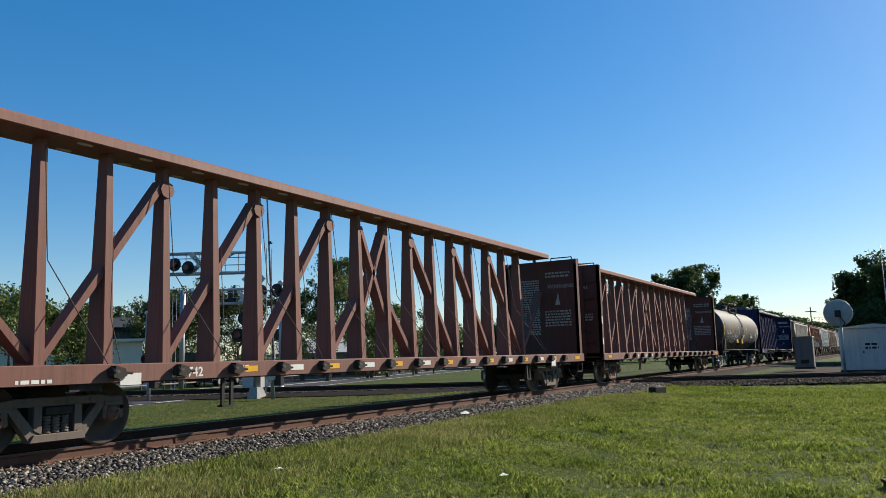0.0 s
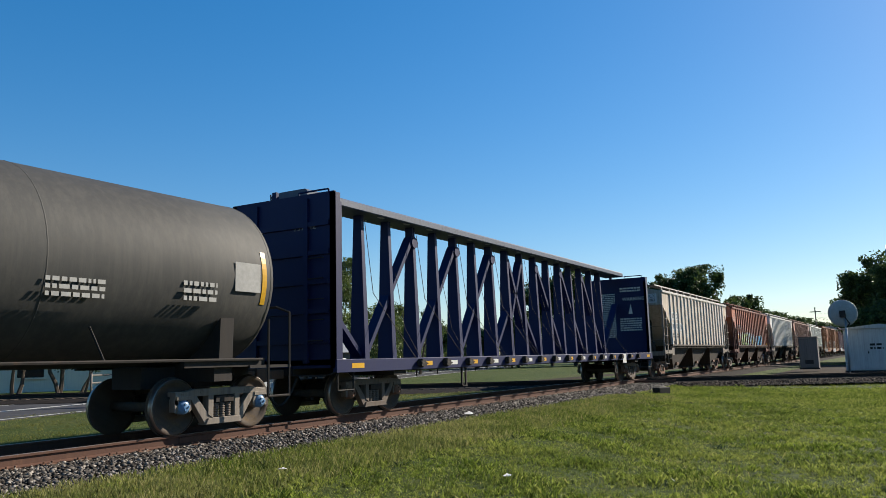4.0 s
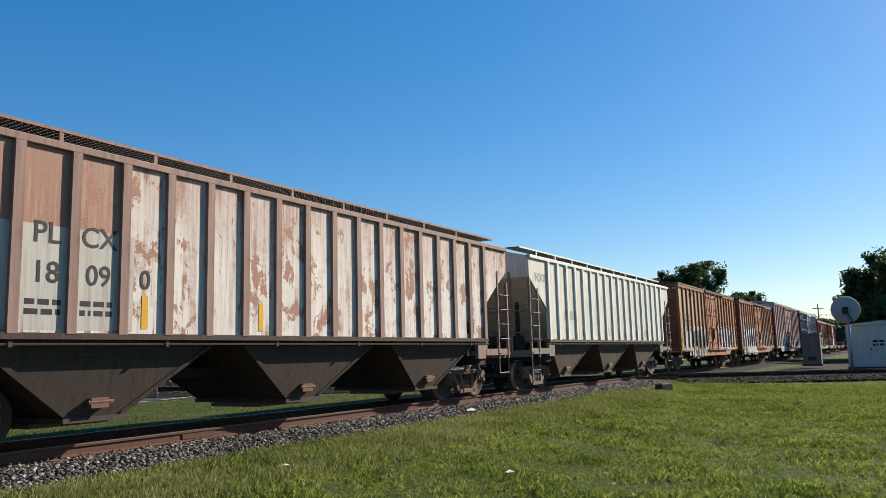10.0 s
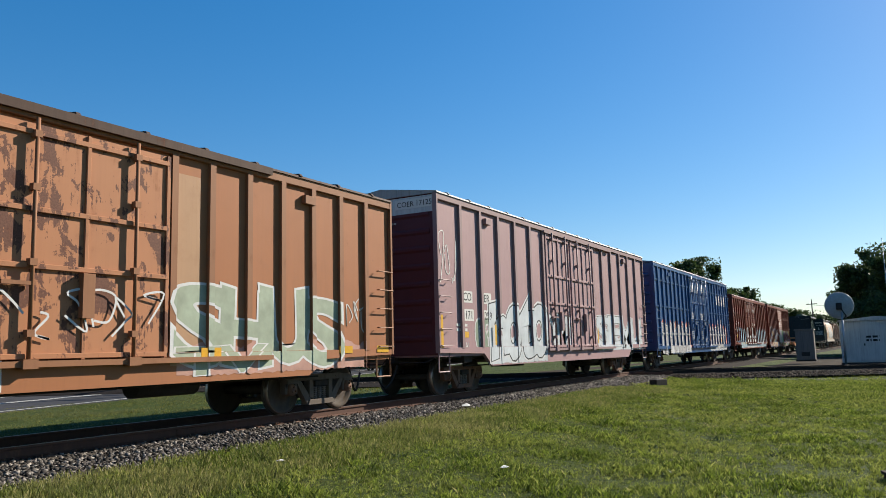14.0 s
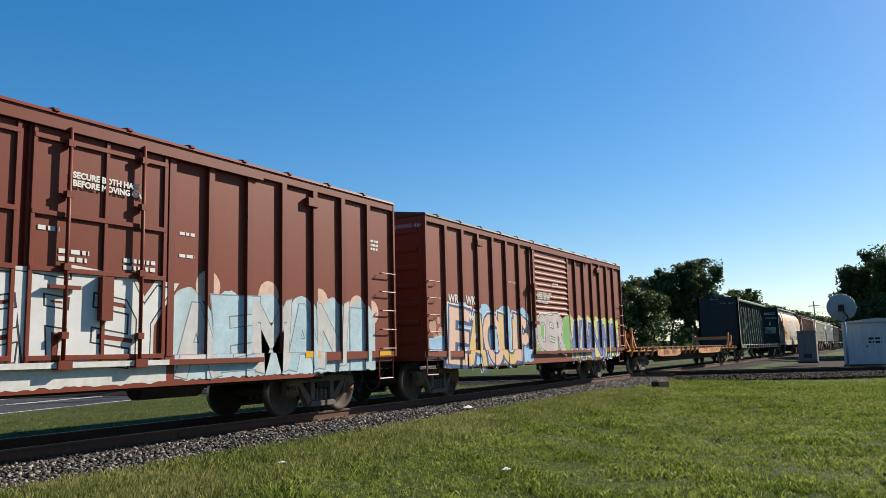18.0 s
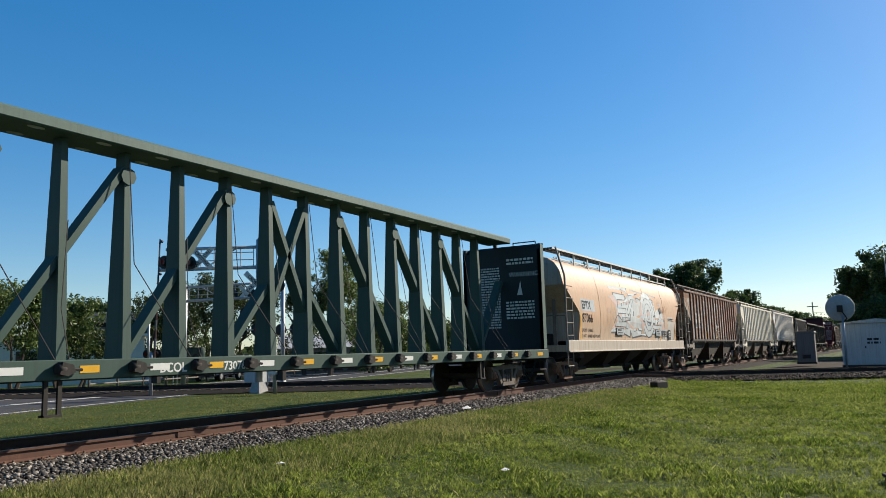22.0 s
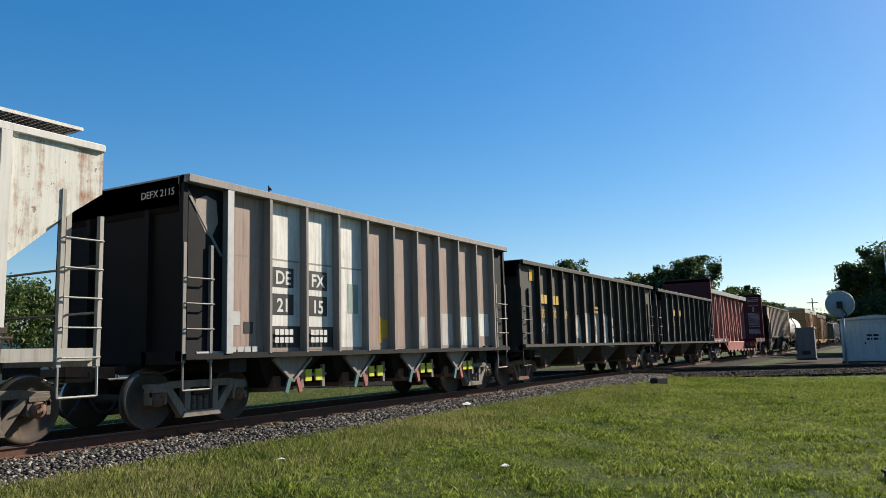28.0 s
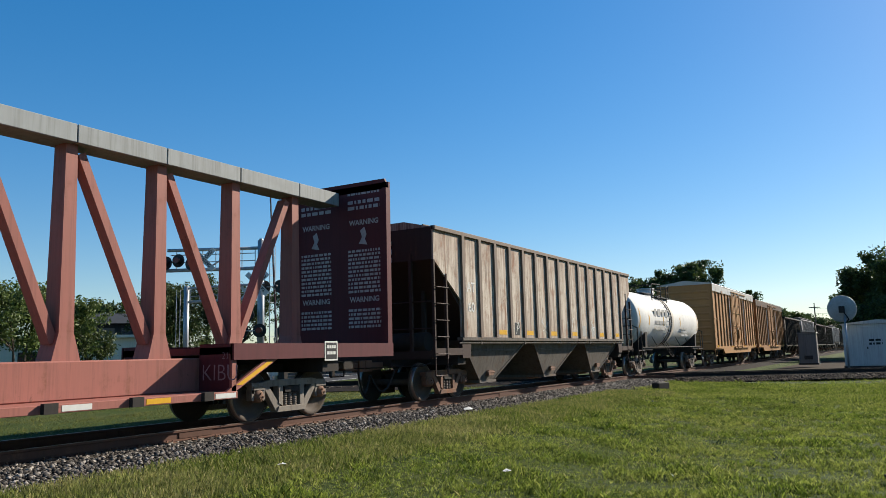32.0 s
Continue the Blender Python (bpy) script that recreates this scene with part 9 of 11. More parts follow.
def blade_mat(name, lo, hi, dry):
    m, nt, b = nodes_of(name)
    g = Graph(nt)
    geo = nt.nodes.new("ShaderNodeNewGeometry")
    patch = g.noise(g.obj, 0.75, 4, 0.65)
    wide = g.noise(g.obj, 0.22, 3)
    tuft = g.noise(g.obj, 13.0, 3, 0.6)
    c = g.ramp(geo.outputs["Random Per Island"], [(0.0, lo), (0.7, hi), (0.95, dry)])
    c = g.mix(g.math("MULTIPLY", g.step(patch, 0.50, 0.66), 0.45), c, dry)
    c = g.mix(g.math("MULTIPLY", g.step(patch, 0.50, 0.36), 0.4), c, lo)
    c = g.mix(g.math("MULTIPLY", g.step(wide, 0.46, 0.66), 0.45), c, [0.9 * v for v in dry])
    c = g.mix(g.math("MULTIPLY", g.step(tuft, 0.52, 0.40), 0.75), c, [0.5 * v for v in lo])
    g.plug(b.inputs["Base Color"], c)
    b.inputs["Roughness"].default_value = 0.6
    b.inputs["Specular IOR Level"].default_value = 0.12
    thin_leaf(g, b, c, 0.40)
    return m


TURF = ground_mat()
ASPHALT = plain("worn asphalt", (0.075, 0.075, 0.08), 0.85, vary=0.3, scale=9.0, bump=0.4)
BALLAST = plain("grey brown ballast bed", (0.03, 0.025, 0.022), 0.9, vary=0.5, scale=24.0, bump=0.9)
STONE = stone_mat("crushed stone", (0.012, 0.010, 0.009), (0.29, 0.26, 0.23))
BROWNSTONE = stone_mat("brown crushed stone", (0.012, 0.009, 0.007), (0.16, 0.12, 0.09))
RAILSIDE = paint("rust brown rail web", (0.12, 0.058, 0.040), 0.4, (0.15, 0.08, 0.052), 0.3, (0.12, 0.07, 0.05), 0.75)
RAILTOP = plain("polished rail head", (0.34, 0.26, 0.22), 0.45, 0.6, bump=0.05)
TIE = paint("creosoted tie wood", (0.065, 0.05, 0.04), 0.1, (0.1, 0.06, 0.04), 0.5, (0.13, 0.11, 0.09), 0.9)
GRASS = blade_mat("grass blades", (0.03, 0.060, 0.008), (0.225, 0.30, 0.035), (0.36, 0.38, 0.10))
FARGRASS = blade_mat("trodden olive grass", (0.05, 0.065, 0.014), (0.18, 0.20, 0.04), (0.32, 0.29, 0.11))
WEED = blade_mat("long weeds", (0.05, 0.08, 0.014), (0.20, 0.245, 0.045), (0.38, 0.34, 0.15))


def ground_height(x, y):
    """Level of the turf."""
    if y < 0:
        return -0.29 - 0.13 * min(1.0, max(0.0, (-y - 2.1) / 6.0))
    return -0.25 - 0.12 * min(1.0, max(0.0, (y - 2.2) / 6.0))


def make_ground():
    ys = [-2500, -400, -80, -30, -14, -8.1, -5, -2.1, -1.0, 1.0, 2.2, 5, 8.2, 14, 30, 80, 400, 2500]
    xs = [-2500, -400, -60, -10, 0, 10, 20, 30, 45, 60, 90, 140, 250, 600, 2500]
    s = Shape()
    vs = [(x, y, ground_height(x, y)) for y in ys for x in xs]
    n = len(xs)
    s.add(vs, [(j * n + i, j * n + i + 1, (j + 1) * n + i + 1, (j + 1) * n + i) for j in range(len(ys) - 1) for i in range(n - 1)], True)
    solid("ground", s, TURF, "mown green grass with dry patches beside the track", "ground", kind="structure")


make_ground()


def rail_profile(y, z=0.0):
    return [(y - 0.07, z - 0.172), (y + 0.07, z - 0.172), (y + 0.07, z - 0.160), (y + 0.012, z - 0.140), (y + 0.010, z - 0.045), (y + 0.036, z - 0.035), (y + 0.036, z - 0.004),
            (y - 0.036, z - 0.004), (y - 0.036, z - 0.035), (y - 0.010, z - 0.045), (y - 0.012, z - 0.140), (y - 0.07, z - 0.160)]


def make_track():
    s = Shape().prism([(-2.75, -0.315), (-2.45, -0.285), (-1.55, -0.20), (1.50, -0.20), (2.0, -0.26), (2.3, -0.30)], "x", -60, 640)
    bed = solid("ballast_bed", s, BALLAST, "bed of crushed grey stone under the track", "ballast", kind="structure")
    track = thing("railway_track", "rusty steel rails on dark wooden ties", "railway track", kind="structure")
    for e in (-1, 1):
        part("rail", Shape().prism(rail_profile(e * 0.7525), "x", -60, 640), RAILSIDE, track)
        part("rail_head", Shape().box(-60, 640, e * 0.7525 - 0.030, e * 0.7525 + 0.030, -0.0045, 0.0), RAILTOP, track)
    tie = Shape().box(-0.115, 0.115, -1.30, 1.30, -0.30, -0.178).mesh("tie", TIE, 0.01)
    pl = Shape()
    for e in (-1, 1):
        pl.box(-0.10, 0.10, e * 0.7525 - 0.17, e * 0.7525 + 0.17, -0.178, -0.166)
        for sx in (-0.06, 0.06):
            for sy in (-0.09, 0.09):
                pl.cyl((sx, e * 0.7525 + sy, -0.17), (sx, e * 0.7525 + sy, -0.135), 0.016, 6)
    pm = pl.mesh("tie_plate", CASTRUST)
    rnd = random.Random(4)
    for i in range(140):
        x = 1.0 + i * 0.52
        o = part("tie", tie, None, track, at=(x, rnd.uniform(-0.05, 0.05), rnd.uniform(-0.008, 0.006)))
        o.rotation_euler = (0, 0, rnd.uniform(-0.02, 0.02))
        part("tie_plate", pm, None, track, at=(x, 0, 0))
    s = Shape()
    x = 1.0 + 140 * 0.52
    while x < 300:
        s.box(x - 0.115, x + 0.115, -1.3, 1.3, -0.30, -0.178)
        x += 0.52
    tagged(part("distant_ties", s, TIE, track), kind="stuff")
    s = Shape()
    for x in (9.4, 21.3, 33.2):
        for e in (-1, 1):
            s.box(x - 0.35, x + 0.35, e * 0.7525 - 0.030, e * 0.7525 + 0.030, -0.135, -0.05)
    part("rail_joint", s, RAILSIDE, track)


make_track()

# the second line, which crosses at an angle beyond the first cars
# rail colour darkened to paint in the shade on the crossing rails' sides
DARKRAIL = paint("dark rail steel, shade in the colour", (0.03, 0.025, 0.022), 0.2, (0.07, 0.045, 0.03), 0.4, (0.05, 0.04, 0.034), 0.8)
CROSS_AT, CROSS_DIR = Vector((35.2, 0.0, 0.0)), Vector((0.493, -0.870, 0.0))


def make_cross_track():
    ang = math.degrees(math.atan2(CROSS_DIR.y, CROSS_DIR.x))
    bed = Shape().prism([(-2.3, -0.33), (-1.5, -0.20), (1.5, -0.20), (2.3, -0.33)], "x", 1.6, 130).prism([(-2.3, -0.33), (-1.5, -0.20), (1.5, -0.20), (2.3, -0.33)], "x", -60, -1.6)
    b = solid("ballast_bed", bed, BALLAST, "bed of dark crushed stone under the crossing track", "ballast", CROSS_AT, kind="structure")
    b.rotation_euler = (0, 0, radians(ang))
    t = thing("railway_track", "dark steel rails of a second line crossing the first", "railway track", CROSS_AT, kind="structure", turn=ang)
    for e in (-1, 1):
        for x0, x1 in ((-60, -1.0), (1.0, 130)):
            part("rail", Shape().prism(rail_profile(e * 0.7525, 0.012), "x", x0, x1), DARKRAIL, t)
    tie = Shape().box(-0.115, 0.115, -1.30, 1.30, -0.30, -0.17).mesh("tie", TIE, 0.01)
    for i in range(60):
        part("tie", tie, None, t, at=(2.2 + i * 0.52, 0, 0))
    s = Shape()
    for i in range(90):
        s.box(-2.4 - i * 0.52 - 0.115, -2.4 - i * 0.52 + 0.115, -1.3, 1.3, -0.30, -0.17)
    tagged(part("distant_ties", s, TIE, t), kind="stuff")
    # the crossing itself: heavy guard castings inside and outside the rails
    s = Shape()
    for e in (-0.7525, 0.7525):
        for d in (-0.13, 0.13):
            s.box(-2.2, 2.2, e + d - 0.035, e + d + 0.035, -0.17, -0.05)
    part("crossing_casting", s, RAILSIDE, t)
    j = solid("junction_box", Shape().box(-0.32, 0.32, -0.16, 0.16, -0.45, -0.10), GRIME, "low dark steel box lying by the track", "equipment box", (28.3, -3.6, 0.02), bevel=0.02)
    j.rotation_euler = (0, 0, radians(-20))


make_cross_track()


def make_dark_ground():
    # dark brown sheets laid over the turf
    soil = plain("dark brown ground", (0.05, 0.038, 0.028), 0.95, vary=0.5, scale=6.0, bump=0.6)
    s = Shape().prism([(37.5, -3.0), (41.0, -9.5), (52.0, -19.0), (78.0, -14.0), (80.0, -2.4)], "z", -0.45, -0.335)
    solid("soil", s, soil, "dark brown ground round the signal hut", "soil", kind="structure")
    s = Shape().prism([(37.0, 2.4), (80.0, 2.4), (80.0, 7.0), (44.0, 9.0)], "z", -0.45, -0.335)
    solid("soil", s, soil, "dark brown ground behind the crossing", "soil", kind="structure")


make_dark_ground()


def make_road():
    d = Vector((0.957, 0.290, 0)).normalized()
    nrm = Vector((-d.y, d.x, 0))
    c = Vector((21.0, 18.2, 0))
    s = Shape()
    for k in range(24):
        a, b = c + d * (-70 + 10 * k), c + d * (-60 + 10 * k)
        z = -0.352
        s.loft([a - nrm * 3.7 + Vector((0, 0, z)), a + nrm * 4.4 + Vector((0, 0, z)), a + nrm * 4.4 + Vector((0, 0, z - 0.15)), a - nrm * 3.7 + Vector((0, 0, z - 0.15))],
               [b - nrm * 3.7 + Vector((0, 0, z)), b + nrm * 4.4 + Vector((0, 0, z)), b + nrm * 4.4 + Vector((0, 0, z - 0.15)), b - nrm * 3.7 + Vector((0, 0, z - 0.15))])
    solid("road", s, ASPHALT, "worn grey asphalt road running behind the track", "road", kind="structure")
    s = Shape()
    for off in (-3.35, 0.25, 0.5, 4.05):
        a, b = c - d * 70 + nrm * off, c + d * 160 + nrm * off
        s.bar(a + Vector((0, 0, -0.347)), b + Vector((0, 0, -0.347)), 0.11, 0.003, (0, 0, 1))
    solid("road_marking", s, WHITE, "faded white painted road lines", "road marking", kind="structure")
    lot = Shape().prism([(30, 45), (60, 28), (95, 36), (60, 62)], "z", -0.40, -0.362)
    solid("pavement", lot, ASPHALT, "grey paved lot beyond the road", "pavement", kind="structure")
    return c, d


ROAD_C, ROAD_D = make_road()


def scatter_mesh(name, verts, faces, material, label, category, kind="stuff"):
    me = bpy.data.meshes.new(name)
    me.vertices.add(len(verts))
    me.vertices.foreach_set("co", np.asarray(verts, dtype=np.float32).ravel())
    k = faces.shape[1]
    me.loops.add(faces.size)
    me.loops.foreach_set("vertex_index", faces.astype(np.int32).ravel())
    me.polygons.add(len(faces))
    me.polygons.foreach_set("loop_start", np.arange(0, faces.size, k, dtype=np.int32))
    me.polygons.foreach_set("loop_total", np.full(len(faces), k, dtype=np.int32))
    me.update()
    me.validate()
    me.materials.append(material)
    return tagged(new(name, me), label, category, kind=kind)


def make_stones():
    rng = np.random.default_rng(11)
    base = np.array([(1, 0, 0), (-1, 0, 0), (0, 1, 0), (0, -1, 0), (0, 0, 1), (0, 0, -1)], float)
    tri = np.array([(0, 2, 4), (2, 1, 4), (1, 3, 4), (3, 0, 4), (2, 0, 5), (1, 2, 5), (3, 1, 5), (0, 3, 5)])
    spans = []

    def field(n, x0, x1, y0, y1, lo, hi, zf, cond=None):
        x = x0 + (x1 - x0) * rng.random(n) ** 1.5
        y = y0 + (y1 - y0) * rng.random(n)
        r = lo + (hi - lo) * rng.random(n) ** 2
        spans.append((x, y, zf(y), r * (1 + np.maximum(0, x - 12) / 45)))
    near = lambda y: np.interp(y, [-2.75, -2.45, -1.55, -0.8], [-0.31, -0.28, -0.20, -0.19])
    field(30000, 2.5, 42, -2.72, -0.84, 0.016, 0.044, near)
    field(1600, 3.0, 30, -3.25, -2.7, 0.014, 0.035, lambda y: np.full_like(y, -0.30))
    field(5000, 2.5, 42, -0.66, 0.66, 0.016, 0.034, lambda y: np.full_like(y, -0.195))
    field(5000, 2.5, 42, 0.84, 2.4, 0.016, 0.036, lambda y: np.interp(y, [0.8, 1.5, 2.4], [-0.19, -0.20, -0.29]))
    x, y, z, r = (np.concatenate(c) for c in zip(*spans))
    # stones of the crossing line, laid along its own direction
    n = 9000
    u = 2.0 + 26 * rng.random(n)
    w = 0.2 + 2.5 * rng.random(n)
    ex = CROSS_AT.x + CROSS_DIR.x * u + CROSS_DIR.y * w * 1.0
    ey = CROSS_AT.y + CROSS_DIR.y * u - CROSS_DIR.x * w * 1.0
    x, y = np.concatenate([x, ex]), np.concatenate([y, ey])
    z = np.concatenate([z, np.interp(w, [0, 1.5, 2.4, 2.7], [-0.19, -0.20, -0.32, -0.34])])
    r = np.concatenate([r, 0.03 + 0.04 * rng.random(n)])
    keep = len(x) - n
    n = len(x)
    v = base[None] * (0.6 + 0.75 * rng.random((n, 6, 3)))
    ang = rng.random((n, 1)) * 6.283
    ca, sa = np.cos(ang), np.sin(ang)
    v = np.stack([v[..., 0] * ca - v[..., 1] * sa, v[..., 0] * sa + v[..., 1] * ca, v[..., 2] * 0.85], -1)
    tilt = (rng.random((n, 1)) - 0.5) * 1.4
    ct, st = np.cos(tilt), np.sin(tilt)
    v = np.stack([v[..., 0] * ct - v[..., 2] * st, v[..., 1], v[..., 0] * st + v[..., 2] * ct], -1)
    v = v * r[:, None, None] * np.array([1.25, 1.1, 0.95]) + np.stack([x, y, z + 0.2 * r], -1)[:, None]
    for lo, hi, mat, lab in ((0, keep, STONE, "loose crushed grey stones of the ballast"), (keep, n, BROWNSTONE, "dark brown stones along the crossing line")):
        f = (tri[None] + 6 * np.arange(hi - lo)[:, None, None]).reshape(-1, 3)
        scatter_mesh("ballast_stones", v[lo:hi].reshape(-1, 3), f, mat, lab, "ballast")


make_stones()


def make_grass(name, n, area, hlo, hhi, width, material, label, seed, power=1.0, lean=0.5, clump=0.0, per=14):
    rng = np.random.default_rng(seed)
    x0, x1, y0, y1 = area
    if clump:
        k = n // per
        cx, cy = x0 + (x1 - x0) * rng.random(k) ** power, y0 + (y1 - y0) * rng.random(k)
        i = rng.integers(0, k, n)
        x, y = cx[i] + rng.normal(0, clump, n), cy[i] + rng.normal(0, clump, n)
        tall = (0.45 + 1.1 * rng.random(k))[i]
    else:
        x, y = x0 + (x1 - x0) * rng.random(n) ** power, y0 + (y1 - y0) * rng.random(n)
    h = hlo + (hhi - hlo) * rng.random(n) ** 1.6
    if clump and per < 14:
        h = h * tall
    if not clump or per < 14:
        # uneven mowing: taller tussocks and thin, low places
        wave = np.zeros(n)
        for k in range(14):
            th, q, ph = rng.random() * 6.283, rng.uniform(1.2, 9.0), rng.random() * 6.283
            wave += np.sin((x * np.cos(th) + y * np.sin(th)) * q + ph) * (1.6 / q ** 0.35)
        wave /= wave.std()
        h *= np.clip(1.0 + 0.36 * wave, 0.6, 1.9)
    far = 1 + np.maximum(0, x - 10) / 22
    w = width * (0.6 + 0.8 * rng.random(n)) * far
    a = rng.random(n) * 6.283
    b = rng.random(n) * 6.283
    l = h * lean * rng.random(n)
    t = np.clip((-y - 2.1) / 6.0, 0, 1)
    z = np.where(y < 0, -0.29 - 0.13 * t, -0.25 - 0.12 * np.clip((y - 2.2) / 6, 0, 1)) - 0.01
    dx, dy = np.cos(a) * w, np.sin(a) * w
    lx, ly = np.cos(b) * l, np.sin(b) * l
    p0 = np.stack([x - dx, y - dy, z], -1)
    p1 = np.stack([x + dx, y + dy, z], -1)
    p2 = np.stack([x + dx * 0.7 + lx * 0.35, y + dy * 0.7 + ly * 0.35, z + h * 0.6], -1)
    p3 = np.stack([x + lx, y + ly, z + h * 0.97], -1)
    v = np.stack([p0, p1, p2, p3], 1).reshape(-1, 3)
    f = np.arange(4 * n).reshape(-1, 4)
    scatter_mesh(name, v, f, material, label, "grass")


make_grass("lawn_grass", 600000, (2.0, 34.0, -13.0, -2.6), 0.025, 0.062, 0.0042, GRASS, "short green mown grass in the sun", 21, 1.25, 0.9, 0.022, 9)
make_grass("lawn_grass", 170000, (4.0, 22.0, -12.5, -2.6), 0.012, 0.032, 0.0036, GRASS, "low green undergrowth of the mown lawn", 27, 1.1, 1.0)
make_grass("lawn_grass", 70000, (24.0, 48.0, -24.0, -2.3), 0.025, 0.07, 0.0045, GRASS, "short green grass farther along the line", 22, 1.0, 1.0, 0.03, 6)
make_grass("weeds", 130000, (4.0, 26.0, -4.6, -2.5), 0.04, 0.16, 0.0012, WEED, "long seeding weeds along the edge of the ballast", 23, 1.2, 0.5, 0.14)
make_grass("weeds", 12000, (5.0, 24.0, -9.5, -3.4), 0.03, 0.09, 0.0028, WEED, "taller tufts scattered in the lawn", 24, 1.1, 1.0, 0.11)
make_grass("weeds", 500, (8.0, 30.0, -10.0, -3.0), 0.04, 0.10, 0.007, plain("dark broad weeds", (0.045, 0.085, 0.03), 0.6), "dark broad-leaved weed plants in the lawn", 26, 1.0, 1.6, 0.07)
make_grass("lawn_grass", 80000, (4.0, 34.0, 2.1, 14.0), 0.02, 0.06, 0.0034, FARGRASS, "short green grass between the track and the road", 25, 1.2, 1.0)

# litter on the lawn
PAPER = plain("crumpled white paper", (0.72, 0.72, 0.70), 0.7)
for x, y, w in ((16.6, -2.1, 0.19), (8.0, -3.95, 0.09), (8.9, -6.78, 0.09)):
    rnd = random.Random(int(x * 10))
    s = Shape()
    pts = [(w * math.cos(a) * rnd.uniform(0.6, 1.2), w * 0.6 * math.sin(a) * rnd.uniform(0.6, 1.2), rnd.uniform(0.0, 0.3) * w) for a in (0.2, 1.1, 2.2, 3.1, 4.2, 5.3)]
    s.add(pts + [(0, 0, 0.45 * w), (0, 0, 0.0)], [(i, (i + 1) % 6, 6) for i in range(6)] + [((i + 1) % 6, i, 7) for i in range(6)])
    solid("paper_litter", s, PAPER, "crumpled scrap of white paper on the ground", "litter", (x, y, ground_height(x, y) + (0.08 if x > 15 else 0.055)))
bar = Shape().prism(rail_profile(0.0, 0.09), "x", -0.55, 0.55)
scrap = solid("rail_piece", bar, DARKRAIL, "short rusty piece of rail lying in the grass", "scrap rail", (9.6, -11.05, ground_height(9.4, -10.8) + 0.01))
scrap.rotation_euler = (0, 0, radians(19))


# ---- the crossing signals behind the train ----
def beam_frame(parent, a, b, zt, zb, material):
    """A signal cantilever: two tubes with posts and braces from a to b (plan points)."""
    a, b = Vector((*a, 0)), Vector((*b, 0))
    at = lambda u, z: a.lerp(b, u) + Vector((0, 0, z))
    part("cantilever_tube", Shape().cyl(at(0, zt), at(0.93, zt), 0.075, 10), material, parent)
    part("cantilever_tube", Shape().cyl(at(0, zb), at(1.0, zb), 0.085, 10), material, parent)
    s = Shape()
    for i in range(7):
        u = 0.06 + 0.13 * i
        s.cyl(at(u, zb), at(u, zt), 0.022, 6)
    s.cyl(at(0.06, zb + 0.35), at(0.9, zb + 0.35), 0.02, 6).cyl(at(0.06, zb + 0.68), at(0.9, zb + 0.68), 0.02, 6)
    s.cyl(at(0.55, zb), at(0.22, zt), 0.035, 6)
    part("handrail", s, material, parent)


def flasher(parent, x, y, z, turn, pair=True):
    """A pair of round crossing lights on black discs."""
    c, s0 = math.cos(radians(turn)), math.sin(radians(turn))
    for e in ((-0.38, 0.38) if pair else (0,)):
        p = Vector((x + c * e, y + s0 * e, z))
        f = Vector((s0, -c, 0))
        o = part("flasher", Shape().cyl(p, p + f * 0.02, 0.30, 20).cyl(p - f * 0.14, p, 0.13, 12).cyl(p + f * 0.02, p + f * 0.20, 0.16, 14, 0.15), SIGNALBLACK, parent, "round black crossing light with a hood")
        part("lens", Shape().cyl(p + f * 0.205, p + f * 0.21, 0.13, 14), LENS, o)
    if pair:
        part("light_bar", Shape().cyl((x - c * 0.4, y - s0 * 0.4, z), (x + c * 0.4, y + s0 * 0.4, z), 0.03, 6), GALV, parent)


def crossbuck(parent, x, y, z, turn, size=0.62):
    """Two white blades with the crossing words in black."""
    c, s0 = math.cos(radians(turn)), math.sin(radians(turn))
    f = Vector((s0, -c, 0))
    for k, (ang, words) in enumerate(((45, "RAIL   ROAD"), (-45, "CROSSING"))):
        d = Vector((c * math.cos(radians(ang)), s0 * math.cos(radians(ang)), math.sin(radians(ang))))
        p = Vector((x, y, z)) + f * (0.012 * k)
        b = part("crossbuck_blade", Shape().bar(p - d * size, p + d * size, 0.23, 0.008, f), WHITE, parent, "white crossing blade with black words")
        cu = bpy.data.curves.new("words", "FONT")
        cu.body, cu.size, cu.align_x, cu.align_y, cu.offset = words, 0.19, "CENTER", "CENTER", 0.004
        ob = bpy.data.objects.new("words", cu)
        me = bpy.data.meshes.new_from_object(ob)
        bpy.data.objects.remove(ob)
        me.materials.clear()
        me.materials.append(BLACKMARK)
        o = new("lettering", me)
        o.parent = b
        up = d.cross(-f)
        q = p + f * 0.009
        o.matrix_basis = Matrix(((d.x, -up.x, f.x, q.x), (d.y, -up.y, f.y, q.y), (d.z, -up.z, f.z, q.z), (0, 0, 0, 1)))
        if (o.matrix_basis.to_3x3().determinant()) < 0:
            o.matrix_basis = Matrix(((d.x, up.x, f.x, q.x), (d.y, up.y, f.y, q.y), (d.z, up.z, f.z, q.z), (0, 0, 0, 1)))


def gate_arm(parent, foot, tip):
    a, b = Vector(foot), Vector(tip)
    n = 14
    for i in range(n):
        p, q = a.lerp(b, i / n), a.lerp(b, (i + 1) / n)
        part("gate_stripe", Shape().cyl(p, q, 0.055 - 0.02 * i / n, 6), (STRIPE_RED if i % 2 else STRIPE_WHITE), parent)
    for u in (0.45, 0.72, 0.98):
        p = a.lerp(b, u)
        part("arm_lamp", Shape().cyl(p + Vector((-0.03, -0.06, 0)), p + Vector((0.09, -0.06, 0)), 0.06, 8), SIGNALBLACK, parent)


STRIPE_RED = plain("dark red gate stripe", (0.06, 0.02, 0.02), 0.6)
